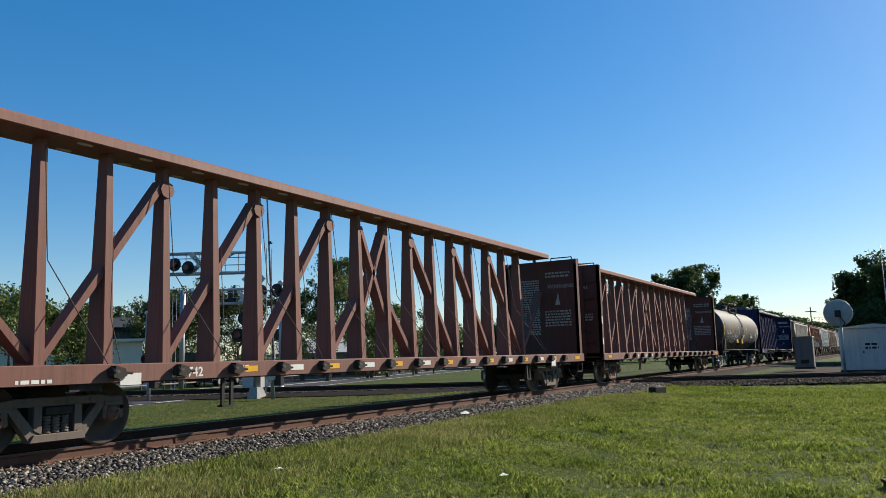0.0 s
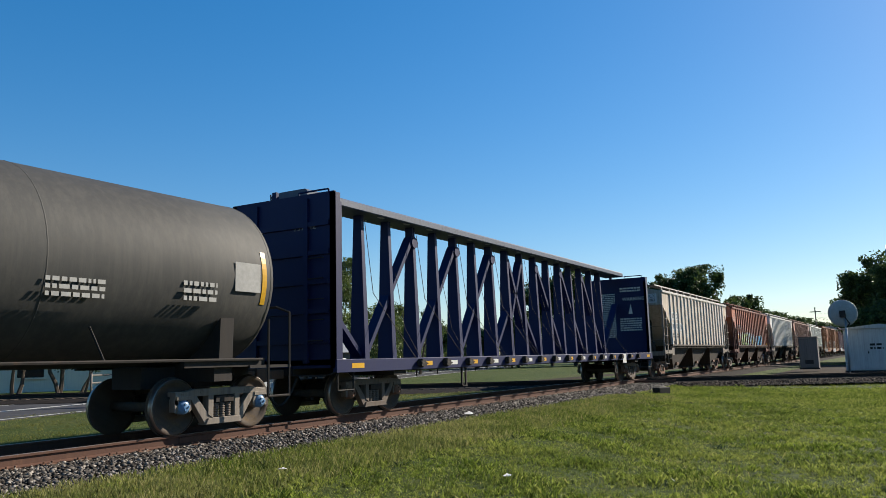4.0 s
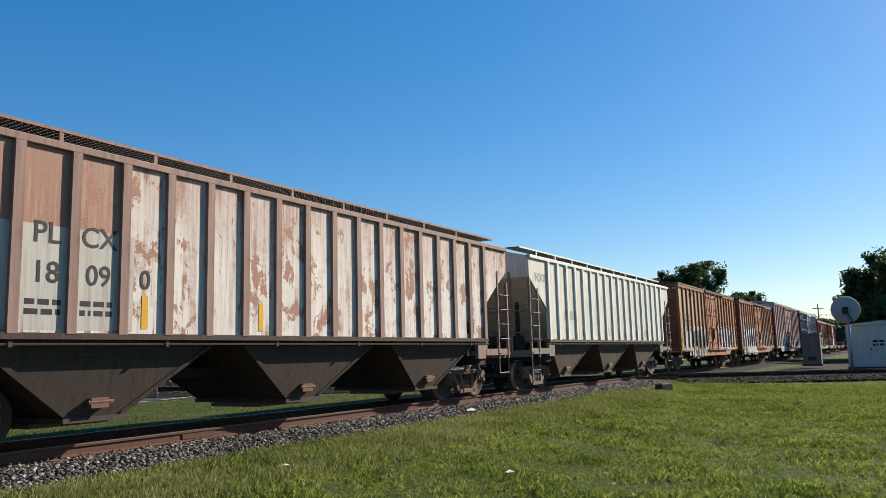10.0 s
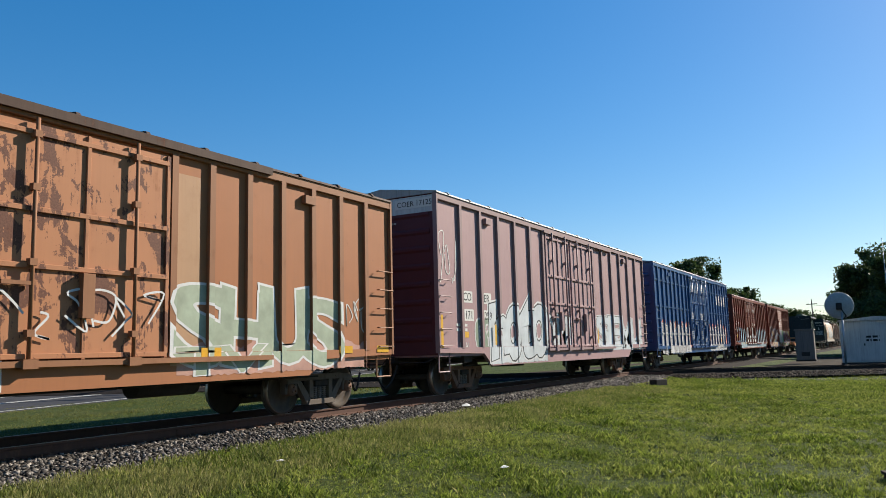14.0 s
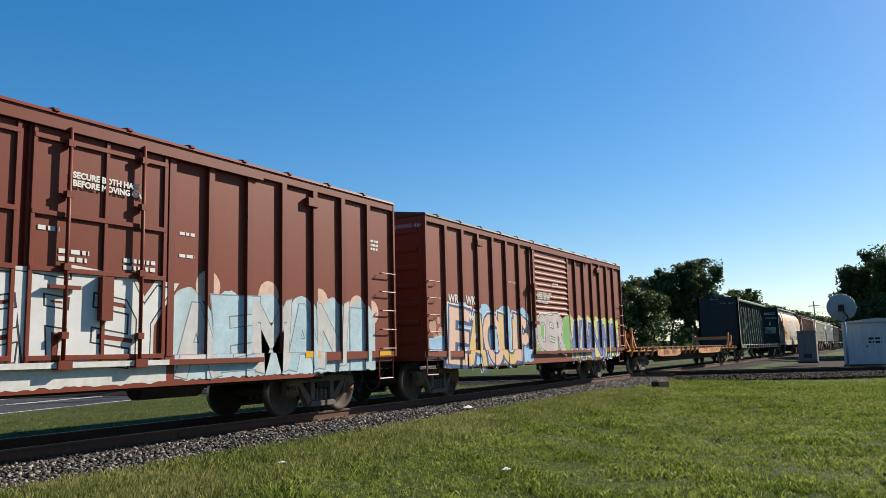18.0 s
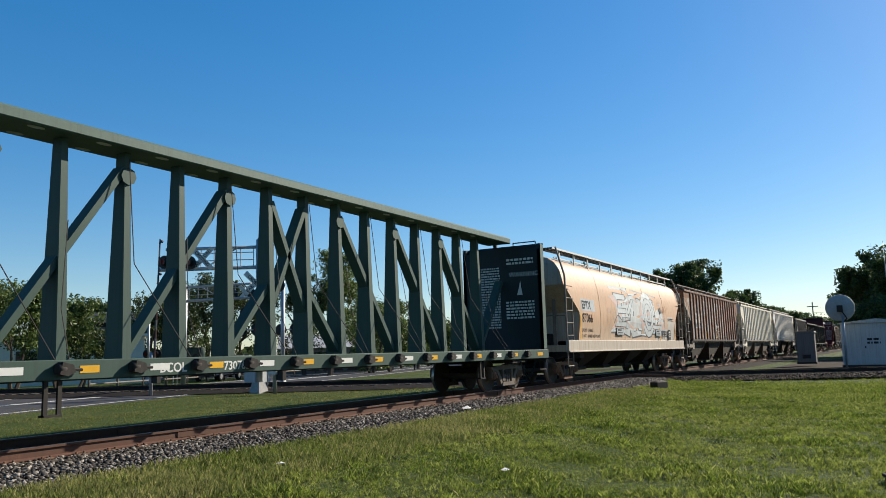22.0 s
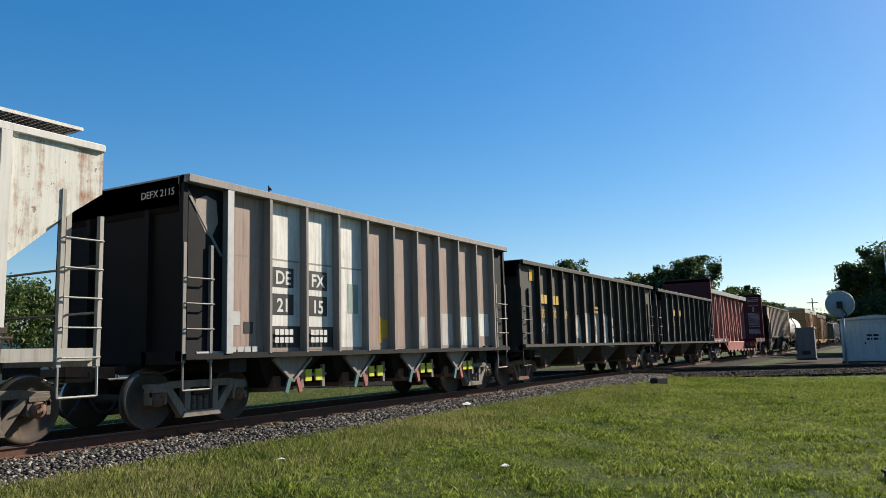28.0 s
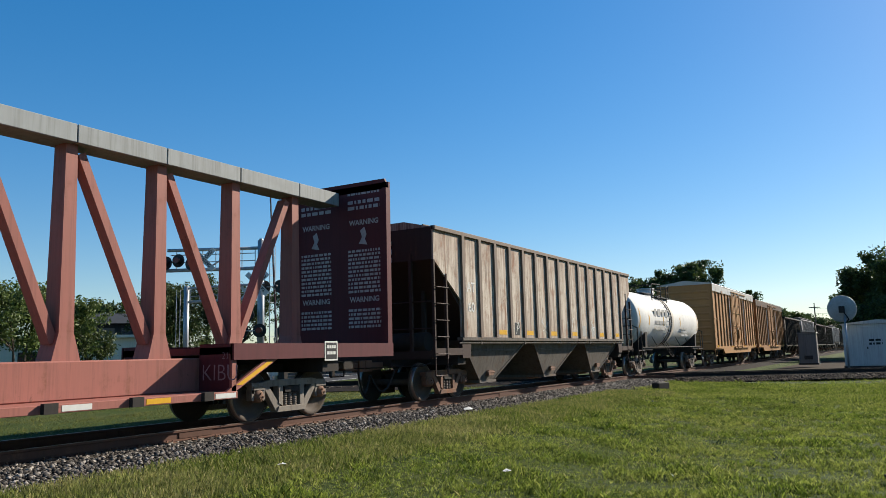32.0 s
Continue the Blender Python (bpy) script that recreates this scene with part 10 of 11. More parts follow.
STRIPE_WHITE = plain("grey gate stripe", (0.13, 0.13, 0.14), 0.6)


CONCRETE = plain("pale concrete footing", (0.42, 0.41, 0.39), 0.8)


def crossing_signals():
    gz = -0.35
    sig = thing("crossing_signal", "silver cantilever mast with flashing lights and a crossbuck", "crossing signal")
    mx, my = 25.44, 12.93
    part("mast", Shape().cyl((mx, my, gz), (mx, my, 6.35), 0.155, 16).cyl((mx, my, 6.35), (mx, my, 6.43), 0.09, 12), GALV, sig)
    part("mast_base", Shape().loft([(mx - 0.32, my - 0.32, gz - 0.1), (mx + 0.32, my - 0.32, gz - 0.1), (mx + 0.32, my + 0.32, gz - 0.1), (mx - 0.32, my + 0.32, gz - 0.1)],
                                   [(mx - 0.2, my - 0.2, gz + 0.45), (mx + 0.2, my - 0.2, gz + 0.45), (mx + 0.2, my + 0.2, gz + 0.45), (mx - 0.2, my + 0.2, gz + 0.45)]), CONCRETE, sig)
    beam_frame(sig, (mx, my), (23.3, 16.9), 6.02, 5.12, GALV)
    for x, y, z in ((23.35, 16.60, 5.45), (23.61, 16.11, 5.54), (23.90, 15.60, 5.39)):
        flasher(sig, x, y, z, -73, False)
    crossbuck(sig, 24.14, 15.10, 5.55, -70, 0.66)
    crossbuck(sig, 25.18, 12.91, 4.40, -66, 0.66)
    flasher(sig, 25.0, 13.1, 2.36, -60)
    flasher(sig, 24.91, 13.2, 3.07, 107, False)
    flasher(sig, 25.62, 12.45, 4.27, 107)
    s = Shape()
    for x in (0.28, 0.62):
        s.tube([(mx + x, my - 0.25, gz), (mx + x, my - 0.25, 6.2)], 0.02, 5)
    for k in range(20):
        s.tube([(mx + 0.28, my - 0.25, 0.3 + 0.3 * k), (mx + 0.62, my - 0.25, 0.3 + 0.3 * k)], 0.012, 4)
    part("ladder", s, GALV, sig)

    back = thing("crossing_signal", "silver cantilever mast facing the other way, beyond the road", "crossing signal")
    bx, by = 34.47, 27.82
    part("mast", Shape().cyl((bx, by, gz), (bx, by, 5.85), 0.17, 14), GALV, back)
    beam_frame(back, (bx, by), (35.4, 22.6), 5.72, 4.85, GALV)
    crossbuck(back, 35.3, 23.4, 5.2, 107, 0.6)
    flasher(back, 35.1, 24.2, 5.1, 107, False)
    flasher(back, 35.3, 22.9, 5.1, 107, False)
    flasher(back, 34.7, 27.5, 1.2, 107)
    s = Shape().tube([(bx - 0.5, by, gz), (bx - 0.5, by, 5.6)], 0.02, 5).tube([(bx - 0.8, by, gz), (bx - 0.8, by, 5.6)], 0.02, 5)
    part("ladder", s, GALV, back)

    for nm, foot, tip, px, py in (("crossing_gate", (22.95, 16.64, 0.9), (23.05, 16.55, 6.45), 22.9, 16.75), ("crossing_gate", (24.45, 11.05, 0.8), (24.22, 11.29, 8.20), 24.5, 11.15)):
        g = thing(nm, "raised striped crossing gate arm on a pivot stand", "crossing gate", group="crossing gates")
        gate_arm(g, foot, tip)
        part("gate_stand", Shape().cyl((px, py, gz), (px, py, 1.5), 0.08, 10).box(px - 0.18, px + 0.18, py - 0.22, py + 0.22, 0.45, 1.05), GALV, g)
        part("counterweight", Shape().box(px - 0.1, px + 0.1, py - 0.5, py - 0.15, 0.2, 0.6), GRIME, g)

    for (x, y, top), turn in (((29.85, 15.51, 5.0), 107), ((34.77, 31.51, 4.5), -73)):
        p = thing("signal_post", "slim silver signal post with a white round top and black lights", "crossing signal", group="signal posts")
        part("post", Shape().cyl((x, y, gz), (x, y, top), 0.11 if top > 4.6 else 0.08, 10), GALV, p)
        part("bell", Shape().turned([(-0.16, 0.0), (-0.12, 0.12), (0, 0.19), (0.12, 0.12), (0.16, 0.0)], "z", 12, (x, y, top + 0.12)), WHITE, p)
        flasher(p, x + 0.15, y - 0.2, 2.53 if top > 4.6 else 1.6, turn)
        part("foot", Shape().cyl((x, y, gz - 0.05), (x, y, gz + 0.42), 0.26, 8, 0.14), GALVDULL, p)
    cab = solid("signal_cabinet", Shape().box(-0.5, 0.5, -0.4, 0.4, 0, 1.1).prism([(-0.56, 1.1), (0.56, 1.1), (0, 1.2)], "y", -0.45, 0.45), GALVDULL, "small white signal equipment cabinet on the grass", "cabinet", (28.8, 16.2, gz), bevel=0.015)


crossing_signals()


# ---- beside the crossing line: hut, dish and cabinet ----
def equipment():
    z = -0.17
    hut = thing("equipment_hut", "silver sheet metal signal hut with a door", "hut", (46.95, -8.55, z))
    L, W, H = 2.6, 3.4, 2.32
    part("wall", Shape().box(0, L, -W, 0, 0.12, H), GALVDULL, hut, bevel=0.015)
    part("plinth", Shape().box(-0.05, L + 0.05, -W - 0.05, 0.05, 0.0, 0.12), GRIME, hut)
    part("roof", Shape().prism([(-W - 0.1, H), (0.1, H), (0.1, H + 0.04), (-W / 2, H + 0.22), (-W - 0.1, H + 0.04)], "x", -0.12, L + 0.12), GALVDULL, hut)
    d = part("door", Shape().box(-0.03, 0.0, -2.05, -1.0, 0.22, 2.08), GALVDULL, hut)
    part("door_frame", Shape().box(-0.045, -0.002, -2.12, -2.05, 0.2, 2.15).box(-0.045, -0.002, -1.0, -0.93, 0.2, 2.15).box(-0.045, -0.002, -2.12, -0.93, 2.08, 2.15), GALVDULL, hut)
    part("handle", Shape().box(-0.08, -0.03, -1.16, -1.10, 1.0, 1.12), GRIME, d)
    bars(d, -0.034, 1.52, 0.62, 0.11, 2, GRIME, y=-1.22, seed=6, face="end")
    for k in range(4):
        part("wall_seam", Shape().box(-0.012, 0.0, -0.05 - 0.28 * k - (1.9 if k > 2 else 0), -0.03 - 0.28 * k - (1.9 if k > 2 else 0), 0.12, H), GALVDULL, hut)

    dish = thing("satellite_dish", "pale round dish antenna on a steel pole", "antenna dish", (45.94, -8.68, -0.2))
    part("pole", Shape().cyl((0.02, -0.08, 0), (0.06, -0.1, 2.9), 0.055, 10), GALV, dish)
    prof = [(-0.02, 0.02), (-0.03, 0.3), (-0.07, 0.55), (-0.12, 0.70), (-0.14, 0.71), (-0.10, 0.57), (-0.055, 0.3), (-0.04, 0.02)]
    bowl = Shape()
    bowl.turned([(-o, r) for o, r in prof[::-1]], "x", 28, (0, 0, 3.17))
    part("bowl", bowl, plain("pale grey dish", (0.40, 0.41, 0.40), 0.6), dish)
    part("mount", Shape().box(-0.16, 0.02, -0.14, 0.14, 2.95, 3.30).tube([(-0.05, -0.1, 2.95), (-0.15, -0.22, 2.75), (-0.05, -0.3, 2.6), (0.05, -0.1, 2.4)], 0.03, 6), GRIME, dish)

    cab = thing("control_cabinet", "weathered grey metal relay cabinet", "cabinet", (56.75, -6.45, -0.17))
    grey = paint("weathered grey cabinet paint", (0.19, 0.175, 0.165), 0.25, (0.18, 0.1, 0.07), 0.4, (0.13, 0.12, 0.11), 0.6)
    part("body", Shape().box(0, 0.9, 0, 1.12, 0.1, 2.05), grey, cab, bevel=0.02)
    part("plinth", Shape().box(-0.05, 0.95, -0.05, 1.17, 0, 0.1), GRIME, cab)
    part("roof", Shape().prism([(-0.08, 2.05), (1.2, 2.05), (1.12, 2.13), (0.0, 2.13)], "x", -0.08, 0.98), grey, cab)
    part("vent", Shape().box(-0.015, 0, 0.3, 0.8, 0.35, 0.6), GRIME, cab)
    part("door", Shape().box(-0.02, -0.001, 0.08, 1.04, 0.7, 1.95), grey, cab)

    mast = solid("radio_mast", Shape().cyl((0, 0, 0), (0, 0, 8.3), 0.035, 8, 0.02).cyl((0, 0, 0), (0, 0, 3), 0.06, 8), GALV, "thin steel radio mast behind the hut", "mast", (60.0, -10.9, -0.35))


equipment()


# ---- trees ----
def leaf_mat(name, lo, hi):
    m, nt, b = nodes_of(name)
    g = Graph(nt)
    geo = nt.nodes.new("ShaderNodeNewGeometry")
    c = g.ramp(geo.outputs["Random Per Island"], [(0.0, lo), (0.6, [0.5 * (a + b2) for a, b2 in zip(lo, hi)]), (1.0, hi)])
    g.plug(b.inputs["Base Color"], c)
    b.inputs["Roughness"].default_value = 0.55
    b.inputs["Specular IOR Level"].default_value = 0.3
    thin_leaf(g, b, c, 0.3)
    return m


LEAF_FRESH = leaf_mat("fresh spring leaves", (0.035, 0.062, 0.014), (0.14, 0.185, 0.05))
LEAF_DARK = leaf_mat("dark summer leaves", (0.020, 0.038, 0.011), (0.085, 0.122, 0.032))
LEAF_OLIVE = leaf_mat("olive leaves", (0.022, 0.038, 0.012), (0.085, 0.11, 0.032))
BARK = paint("grey brown bark", (0.11, 0.085, 0.065), 0.1, (0.1, 0.07, 0.05), 0.4, (0.05, 0.04, 0.033), 0.9)


def tree(x, y, top, spread, seed, leaf, leaves=2600, size=0.16, bare=0.0, stems=1, low=0.25, label="leafy tree with an uneven crown", dense=1.0, base=-0.38):
    rnd = random.Random(seed)
    rng = np.random.default_rng(seed)
    h = top - base
    t = thing("tree", label, "tree", (x, y, base), group="trees behind the line")
    wood = Shape()
    tips = []

    def limb(p, d, length, r, depth):
        n = 3
        for i in range(n):
            d2 = (d + Vector((rnd.uniform(-1, 1), rnd.uniform(-1, 1), rnd.uniform(-0.3, 0.6))) * 0.22).normalized()
            q = p + d2 * (length / n)
            r2 = r * (0.80 if i < n - 1 else 0.7)
            wood.cyl(p, q, r, 6 if depth < 2 else 4, r2)
            p, d, r = q, d2, r2
            if depth > 0:
                tips.append((p.copy(), length))
        if depth < 3:
            for k in range(rnd.choice((2, 3, 3)) if depth else rnd.choice((4, 5))):
                a = rnd.uniform(0, 6.283)
                out = Vector((math.cos(a), math.sin(a), rnd.uniform(0.05, 0.9)))
                limb(p, (d * 0.55 + out * 0.75).normalized(), length * rnd.uniform(0.55, 0.8), r * 0.72, depth + 1)
        else:
            tips.append((p.copy(), length))

    for s0 in range(stems):
        a = rnd.uniform(0, 6.283)
        d = Vector((0.35 * math.cos(a), 0.35 * math.sin(a), 1)).normalized() if stems > 1 else Vector((rnd.uniform(-0.06, 0.06), rnd.uniform(-0.06, 0.06), 1))
        limb(Vector((0.25 * s0 * math.cos(a), 0.25 * s0 * math.sin(a), -0.05)), d, h * 0.33, 0.045 * h ** 0.75 / stems ** 0.4, 0)
    P = np.array([tuple(p) for p, _ in tips])
    # fit the branching to the wanted height and width
    zmax, rmax = P[:, 2].max(), max(0.5, np.percentile(np.hypot(P[:, 0], P[:, 1]), 92))
    sz, sr = (h * 0.96) / zmax, spread / rmax
    wood.v = [(vx * sr if vz > 0.25 * zmax else vx * (1 + (sr - 1) * max(0, vz) / (0.25 * zmax)), vy * sr if vz > 0.25 * zmax else vy * (1 + (sr - 1) * max(0, vz) / (0.25 * zmax)), vz * sz) for vx, vy, vz in wood.v]
    part("trunk", wood, BARK, t)
    P = P * np.array([sr, sr, sz])
    P = P[P[:, 2] > low * h]
    n = int(leaves * (4.2 if leaf is LEAF_DARK else 3.6) * (1 - bare))
    if n > 0 and len(P):
        # foliage in uneven clumps round the twigs
        k = rng.integers(0, len(P), max(12, int(len(P) * 0.8 * dense)))
        cent = P[k] + rng.normal(0, 0.05 * spread, (len(k), 3))
        # the rest of the crown, full and rounded down towards the ground
        m = max(16, len(k) // 2) if not bare else 0
        zz = low * h + (0.90 - low) * h * rng.random(m) ** 0.9
        prof = np.sqrt(np.clip(1 - ((zz / h - 0.45) / 0.52) ** 2, 0.05, 1))
        aa, rr = rng.random(m) * 6.283, np.sqrt(rng.random(m)) * spread * 0.85 * prof
        cent = np.concatenate([cent, np.stack([rr * np.cos(aa), rr * np.sin(aa), zz], -1)])
        wgt = rng.random(len(cent)) ** 1.5 + 0.15
        i = rng.choice(len(cent), n, p=wgt / wgt.sum())
        q = cent[i] + np.clip(rng.normal(0, 1, (n, 3)), -1.7, 1.7) * np.array([0.10, 0.10, 0.085]) * spread * (0.4 + 0.8 * rng.random((len(cent), 1)))[i]
        q[:, 2] = np.clip(q[:, 2], low * h * 0.7, h * 1.02)
        u = rng.normal(0, 1, (n, 3))
        u /= np.linalg.norm(u, axis=1, keepdims=True)
        w = np.cross(u, rng.normal(0, 1, (n, 3)))
        w /= np.linalg.norm(w, axis=1, keepdims=True)
        s1 = (size * (0.68 if leaf is LEAF_DARK else 0.76) * (0.6 + 0.8 * rng.random(n)))[:, None]
        v = np.stack([q - u * s1, q + w * s1 * 0.45, q + u * s1, q - w * s1 * 0.45], 1).reshape(-1, 3)
        crown = scatter_mesh("crown", v, np.arange(4 * n).reshape(-1, 4), leaf, "", "", "")
        crown.parent = t
    return t


def plant_trees():
    F, D, O = LEAF_FRESH, LEAF_DARK, LEAF_OLIVE
    rows = [  # x, y, top, spread, leaf, leaves, size, stems, bare
        (24.7, 30.0, 5.6, 2.6, F, 3400, 0.13, 2, 0), (27.7, 30.5, 4.9, 2.4, F, 2800, 0.13, 2, 0), (21.0, 31.0, 5.9, 2.6, F, 2600, 0.13, 2, 0), (30.5, 32.5, 3.6, 1.8, O, 1500, 0.13, 2, 0),
        (56.2, 65.5, 8.1, 3.0, D, 2200, 0.26, 1, 0), (44.2, 43.2, 7.5, 3.0, O, 3600, 0.15, 1, 0), (49.0, 41.7, 8.6, 3.6, O, 4200, 0.15, 1, 0), (53.4, 41.6, 7.5, 3.0, O, 3000, 0.15, 1, 0),
        (46.5, 42.0, 5.2, 2.8, F, 2600, 0.15, 2, 0), (48.6, 27.4, 9.2, 3.2, F, 4200, 0.14, 1, 0), (50.4, 31.5, 7.6, 2.8, O, 2600, 0.15, 1, 0), (58.0, 28.1, 6.6, 2.8, F, 1900, 0.14, 1, 0),
        (54.5, 27.5, 5.4, 2.6, F, 1900, 0.14, 2, 0), (67.8, 31.3, 6.1, 2.2, O, 500, 0.14, 1, 0.2), (62.5, 33.0, 4.8, 3.0, F, 2400, 0.17, 2, 0), (72.0, 36.0, 4.6, 3.2, F, 2600, 0.18, 2, 0),
        (84.0, 40.0, 5.2, 3.4, F, 2600, 0.2, 2, 0), (95.3, 43.8, 5.9, 4.2, F, 3000, 0.22, 2, 0), (101.7, 42.7, 5.6, 4.2, F, 3000, 0.22, 2, 0), (99.0, 34.5, 7.3, 3.6, D, 3000, 0.22, 2, 0),
        (104.0, 38.0, 5.8, 4.0, F, 2600, 0.22, 2, 0), (112.3, 31.2, 14.8, 5.4, D, 6500, 0.30, 1, 0), (112.0, 26.0, 10.8, 5.0, O, 5200, 0.28, 2, 0), (112.8, 35.3, 11.8, 4.6, D, 4600, 0.28, 1, 0),
        (117.0, 22.0, 10.2, 4.6, D, 4200, 0.28, 2, 0), (145.6, 25.0, 16.0, 6.2, D, 6000, 0.36, 1, 0), (146.9, 19.4, 17.2, 6.6, D, 6500, 0.36, 1, 0), (152.9, 14.5, 11.8, 5.6, D, 4600, 0.36, 1, 0),
        (144.3, 30.0, 14.2, 5.6, D, 4600, 0.36, 1, 0), (158.0, 11.5, 9.0, 5.0, D, 3600, 0.36, 2, 0), (238.0, 19.2, 11.7, 7.0, D, 4200, 0.5, 2, 0), (248.8, 13.9, 9.9, 7.0, D, 4200, 0.5, 2, 0),
        (252.0, 8.5, 9.0, 6.5, D, 3600, 0.5, 2, 0), (270.0, 24.0, 11.0, 8.0, D, 3600, 0.55, 2, 0), (90.0, -10.6, 9.1, 4.2, D, 7000, 0.26, 1, 0), (94.9, -8.8, 7.6, 3.0, D, 5600, 0.26, 2, 0),
        (88.0, -13.5, 10.4, 4.6, D, 7000, 0.26, 1, 0), (90.0, -18.4, 11.2, 5.0, D, 6000, 0.26, 1, 0), (84.0, -11.5, 5.6, 3.2, D, 6000, 0.24, 3, 0), (100.0, -9.6, 6.0, 3.6, D, 5200, 0.26, 3, 0),
        (96.0, -12.5, 8.8, 4.2, D, 5600, 0.26, 1, 0),
    ]
    for k, (x, y, top, sp, leaf, n, size, stems, bare) in enumerate(rows):
        lab = "leafless thin tree among green ones" if bare else {id(F): "fresh green spring tree with thin branches", id(D): "dark green full-crowned tree", id(O): "olive green tree with a loose crown"}[id(leaf)]
        tree(x, y, top, sp, 300 + k, leaf, n, size, bare, stems, 0.38 if k < 4 else (0.06 if stems > 1 else 0.12), lab)
    # the far belt of woods along the horizon
    rng = np.random.default_rng(77)
    vs, n = [], 26000
    ang = rng.uniform(-0.35, 1.35, n)
    r = rng.uniform(260, 420, n)
    hump = 4.5 + 2.2 * np.sin(ang * 37) + 1.7 * np.sin(ang * 91 + 1)
    z = np.clip(hump, 2, 9) * rng.random(n) ** 0.7
    q = np.stack([r * np.cos(ang), -11 + r * np.sin(ang), z - 0.4], -1)
    q = q[(np.abs(q[:, 1]) > 7)]
    n = len(q)
    u = rng.normal(0, 1, (n, 3))
    w = np.cross(u, rng.normal(0, 1, (n, 3)))
    u, w = u / np.linalg.norm(u, axis=1, keepdims=True), w / np.linalg.norm(w, axis=1, keepdims=True)
    v = np.stack([q - u * 1.1, q + w * 0.7, q + u * 1.1, q - w * 0.7], 1).reshape(-1, 3)
    scatter_mesh("distant_woods", v, np.arange(4 * n).reshape(-1, 4), LEAF_OLIVE, "distant belt of green woods along the horizon", "woods")


plant_trees()


# ---- buildings, fence, poles and flags beyond the road ----
def buildings():
    cream = paint("cream painted wall", (0.92, 0.85, 0.68), 0.02, (0.4, 0.3, 0.2), 0.15, (0.7, 0.62, 0.5), 0.7)
    dark = paint("dark slate roof", (0.05, 0.055, 0.06), 0.05, (0.1, 0.08, 0.07), 0.3, (0.03, 0.03, 0.03), 0.7)
    glass = plain("dark window glass", (0.02, 0.025, 0.03), 0.08, bump=0)
    brown = paint("tan block wall", (0.36, 0.29, 0.22), 0.05, (0.2, 0.1, 0.07), 0.3, (0.22, 0.17, 0.13), 0.8)
    hall = thing("low_building", "low cream building with a flat dark roof", "building", (37.7, 35.5, -0.4), turn=-34.7)
    part("wall", Shape().box(-18, 0, 0, 8, 0, 3.3), cream, hall)
    part("roof", Shape().box(-18.3, 0.3, -0.4, 8.3, 3.3, 3.5), cream, hall)
    for k in range(3):
        w = part("window", Shape().box(-14.5 + 3.2 * k, -12.9 + 3.2 * k, -0.03, 0.02, 1.0, 2.4), glass, hall)
        part("sill", Shape().box(-14.6 + 3.2 * k, -12.8 + 3.2 * k, -0.12, 0.0, 0.9, 1.0), cream, w)
    up = thing("house", "house with a dark roof and a band of windows", "house", (45.2, 48.7, -0.4), turn=-36)
    part("wall", Shape().box(-4, 2, 0, 7, 0, 5.0), dark, up)
    part("roof", Shape().prism([(-0.7, 5.0), (7.7, 5.0), (3.5, 6.1)], "x", -4.5, 2.5), dark, up)
    for k in range(3):
        part("window", Shape().box(-3.5 + 1.9 * k, -2.1 + 1.9 * k, -0.03, 0.02, 3.4, 4.6), plain("pale grey window glass", (0.10, 0.115, 0.13), 0.1, bump=0), up)
    shed = thing("house", "small house with a pale gabled roof", "house", (66.0, 42.5, -0.4), turn=-50)
    part("wall", Shape().box(-4, 4, 0, 6, 0, 2.6), brown, shed)
    part("roof", Shape().prism([(-0.4, 2.5), (6.4, 2.5), (3, 4.0)], "x", -4.5, 4.5), plain("pale metal roof", (0.55, 0.55, 0.53), 0.5), shed)
    part("window", Shape().box(-1, 0.4, -0.03, 0.02, 0.9, 2.0), glass, shed)
    wall = thing("block_wall", "long tan block wall with darker triangles", "wall", (60.0, 36.0, -0.4), turn=-43)
    part("wall", Shape().box(-6, 6, 0, 0.3, 0, 1.75), brown, wall)
    rd = plain("dull red brick", (0.22, 0.11, 0.085), 0.8)
    for k in range(5):
        part("panel", Shape().prism([(-5.6 + 2.3 * k, 0.2), (-3.6 + 2.3 * k, 0.2), (-4.6 + 2.3 * k, 1.5)], "y", -0.02, 0.0), rd, wall)
    box = thing("storage_container", "dark green storage container under the trees", "container", (42.0, 36.5, -0.4), turn=-50)
    gr = paint("dark green container paint", (0.03, 0.055, 0.042), 0.05, (0.1, 0.06, 0.04), 0.2, (0.03, 0.04, 0.035), 0.6)
    part("body", Shape().box(-1.4, 1.4, 0, 2.4, 0, 2.5), gr, box)
    part("door", Shape().box(-1.2, 1.2, -0.04, 0, 0.15, 2.35), gr, box)

    rail = plain("weathered fence pipe", (0.20, 0.17, 0.14), 0.7)
    fence = thing("pipe_fence", "brown pipe rail fence along the road", "fence", (0, 0, -0.36))
    nrm = Vector((-ROAD_D.y, ROAD_D.x, 0))
    o = ROAD_C + nrm * 6.2
    for k in range(22):
        p = o + ROAD_D * (8 + 2.4 * k)
        part("post", Shape().cyl((p.x, p.y, 0), (p.x, p.y, 1.2), 0.06, 8), rail, fence)
    for z in (0.35, 0.7, 1.1):
        a, b = o + ROAD_D * 8, o + ROAD_D * (8 + 2.4 * 21)
        part("rail", Shape().cyl((a.x, a.y, z), (b.x, b.y, z), 0.045, 6), rail, fence)

    cloth_b, cloth_r, cloth_w = plain("navy flag cloth", (0.03, 0.04, 0.12), 0.8), plain("red flag cloth", (0.35, 0.05, 0.05), 0.8), plain("white flag cloth", (0.6, 0.58, 0.56), 0.8)
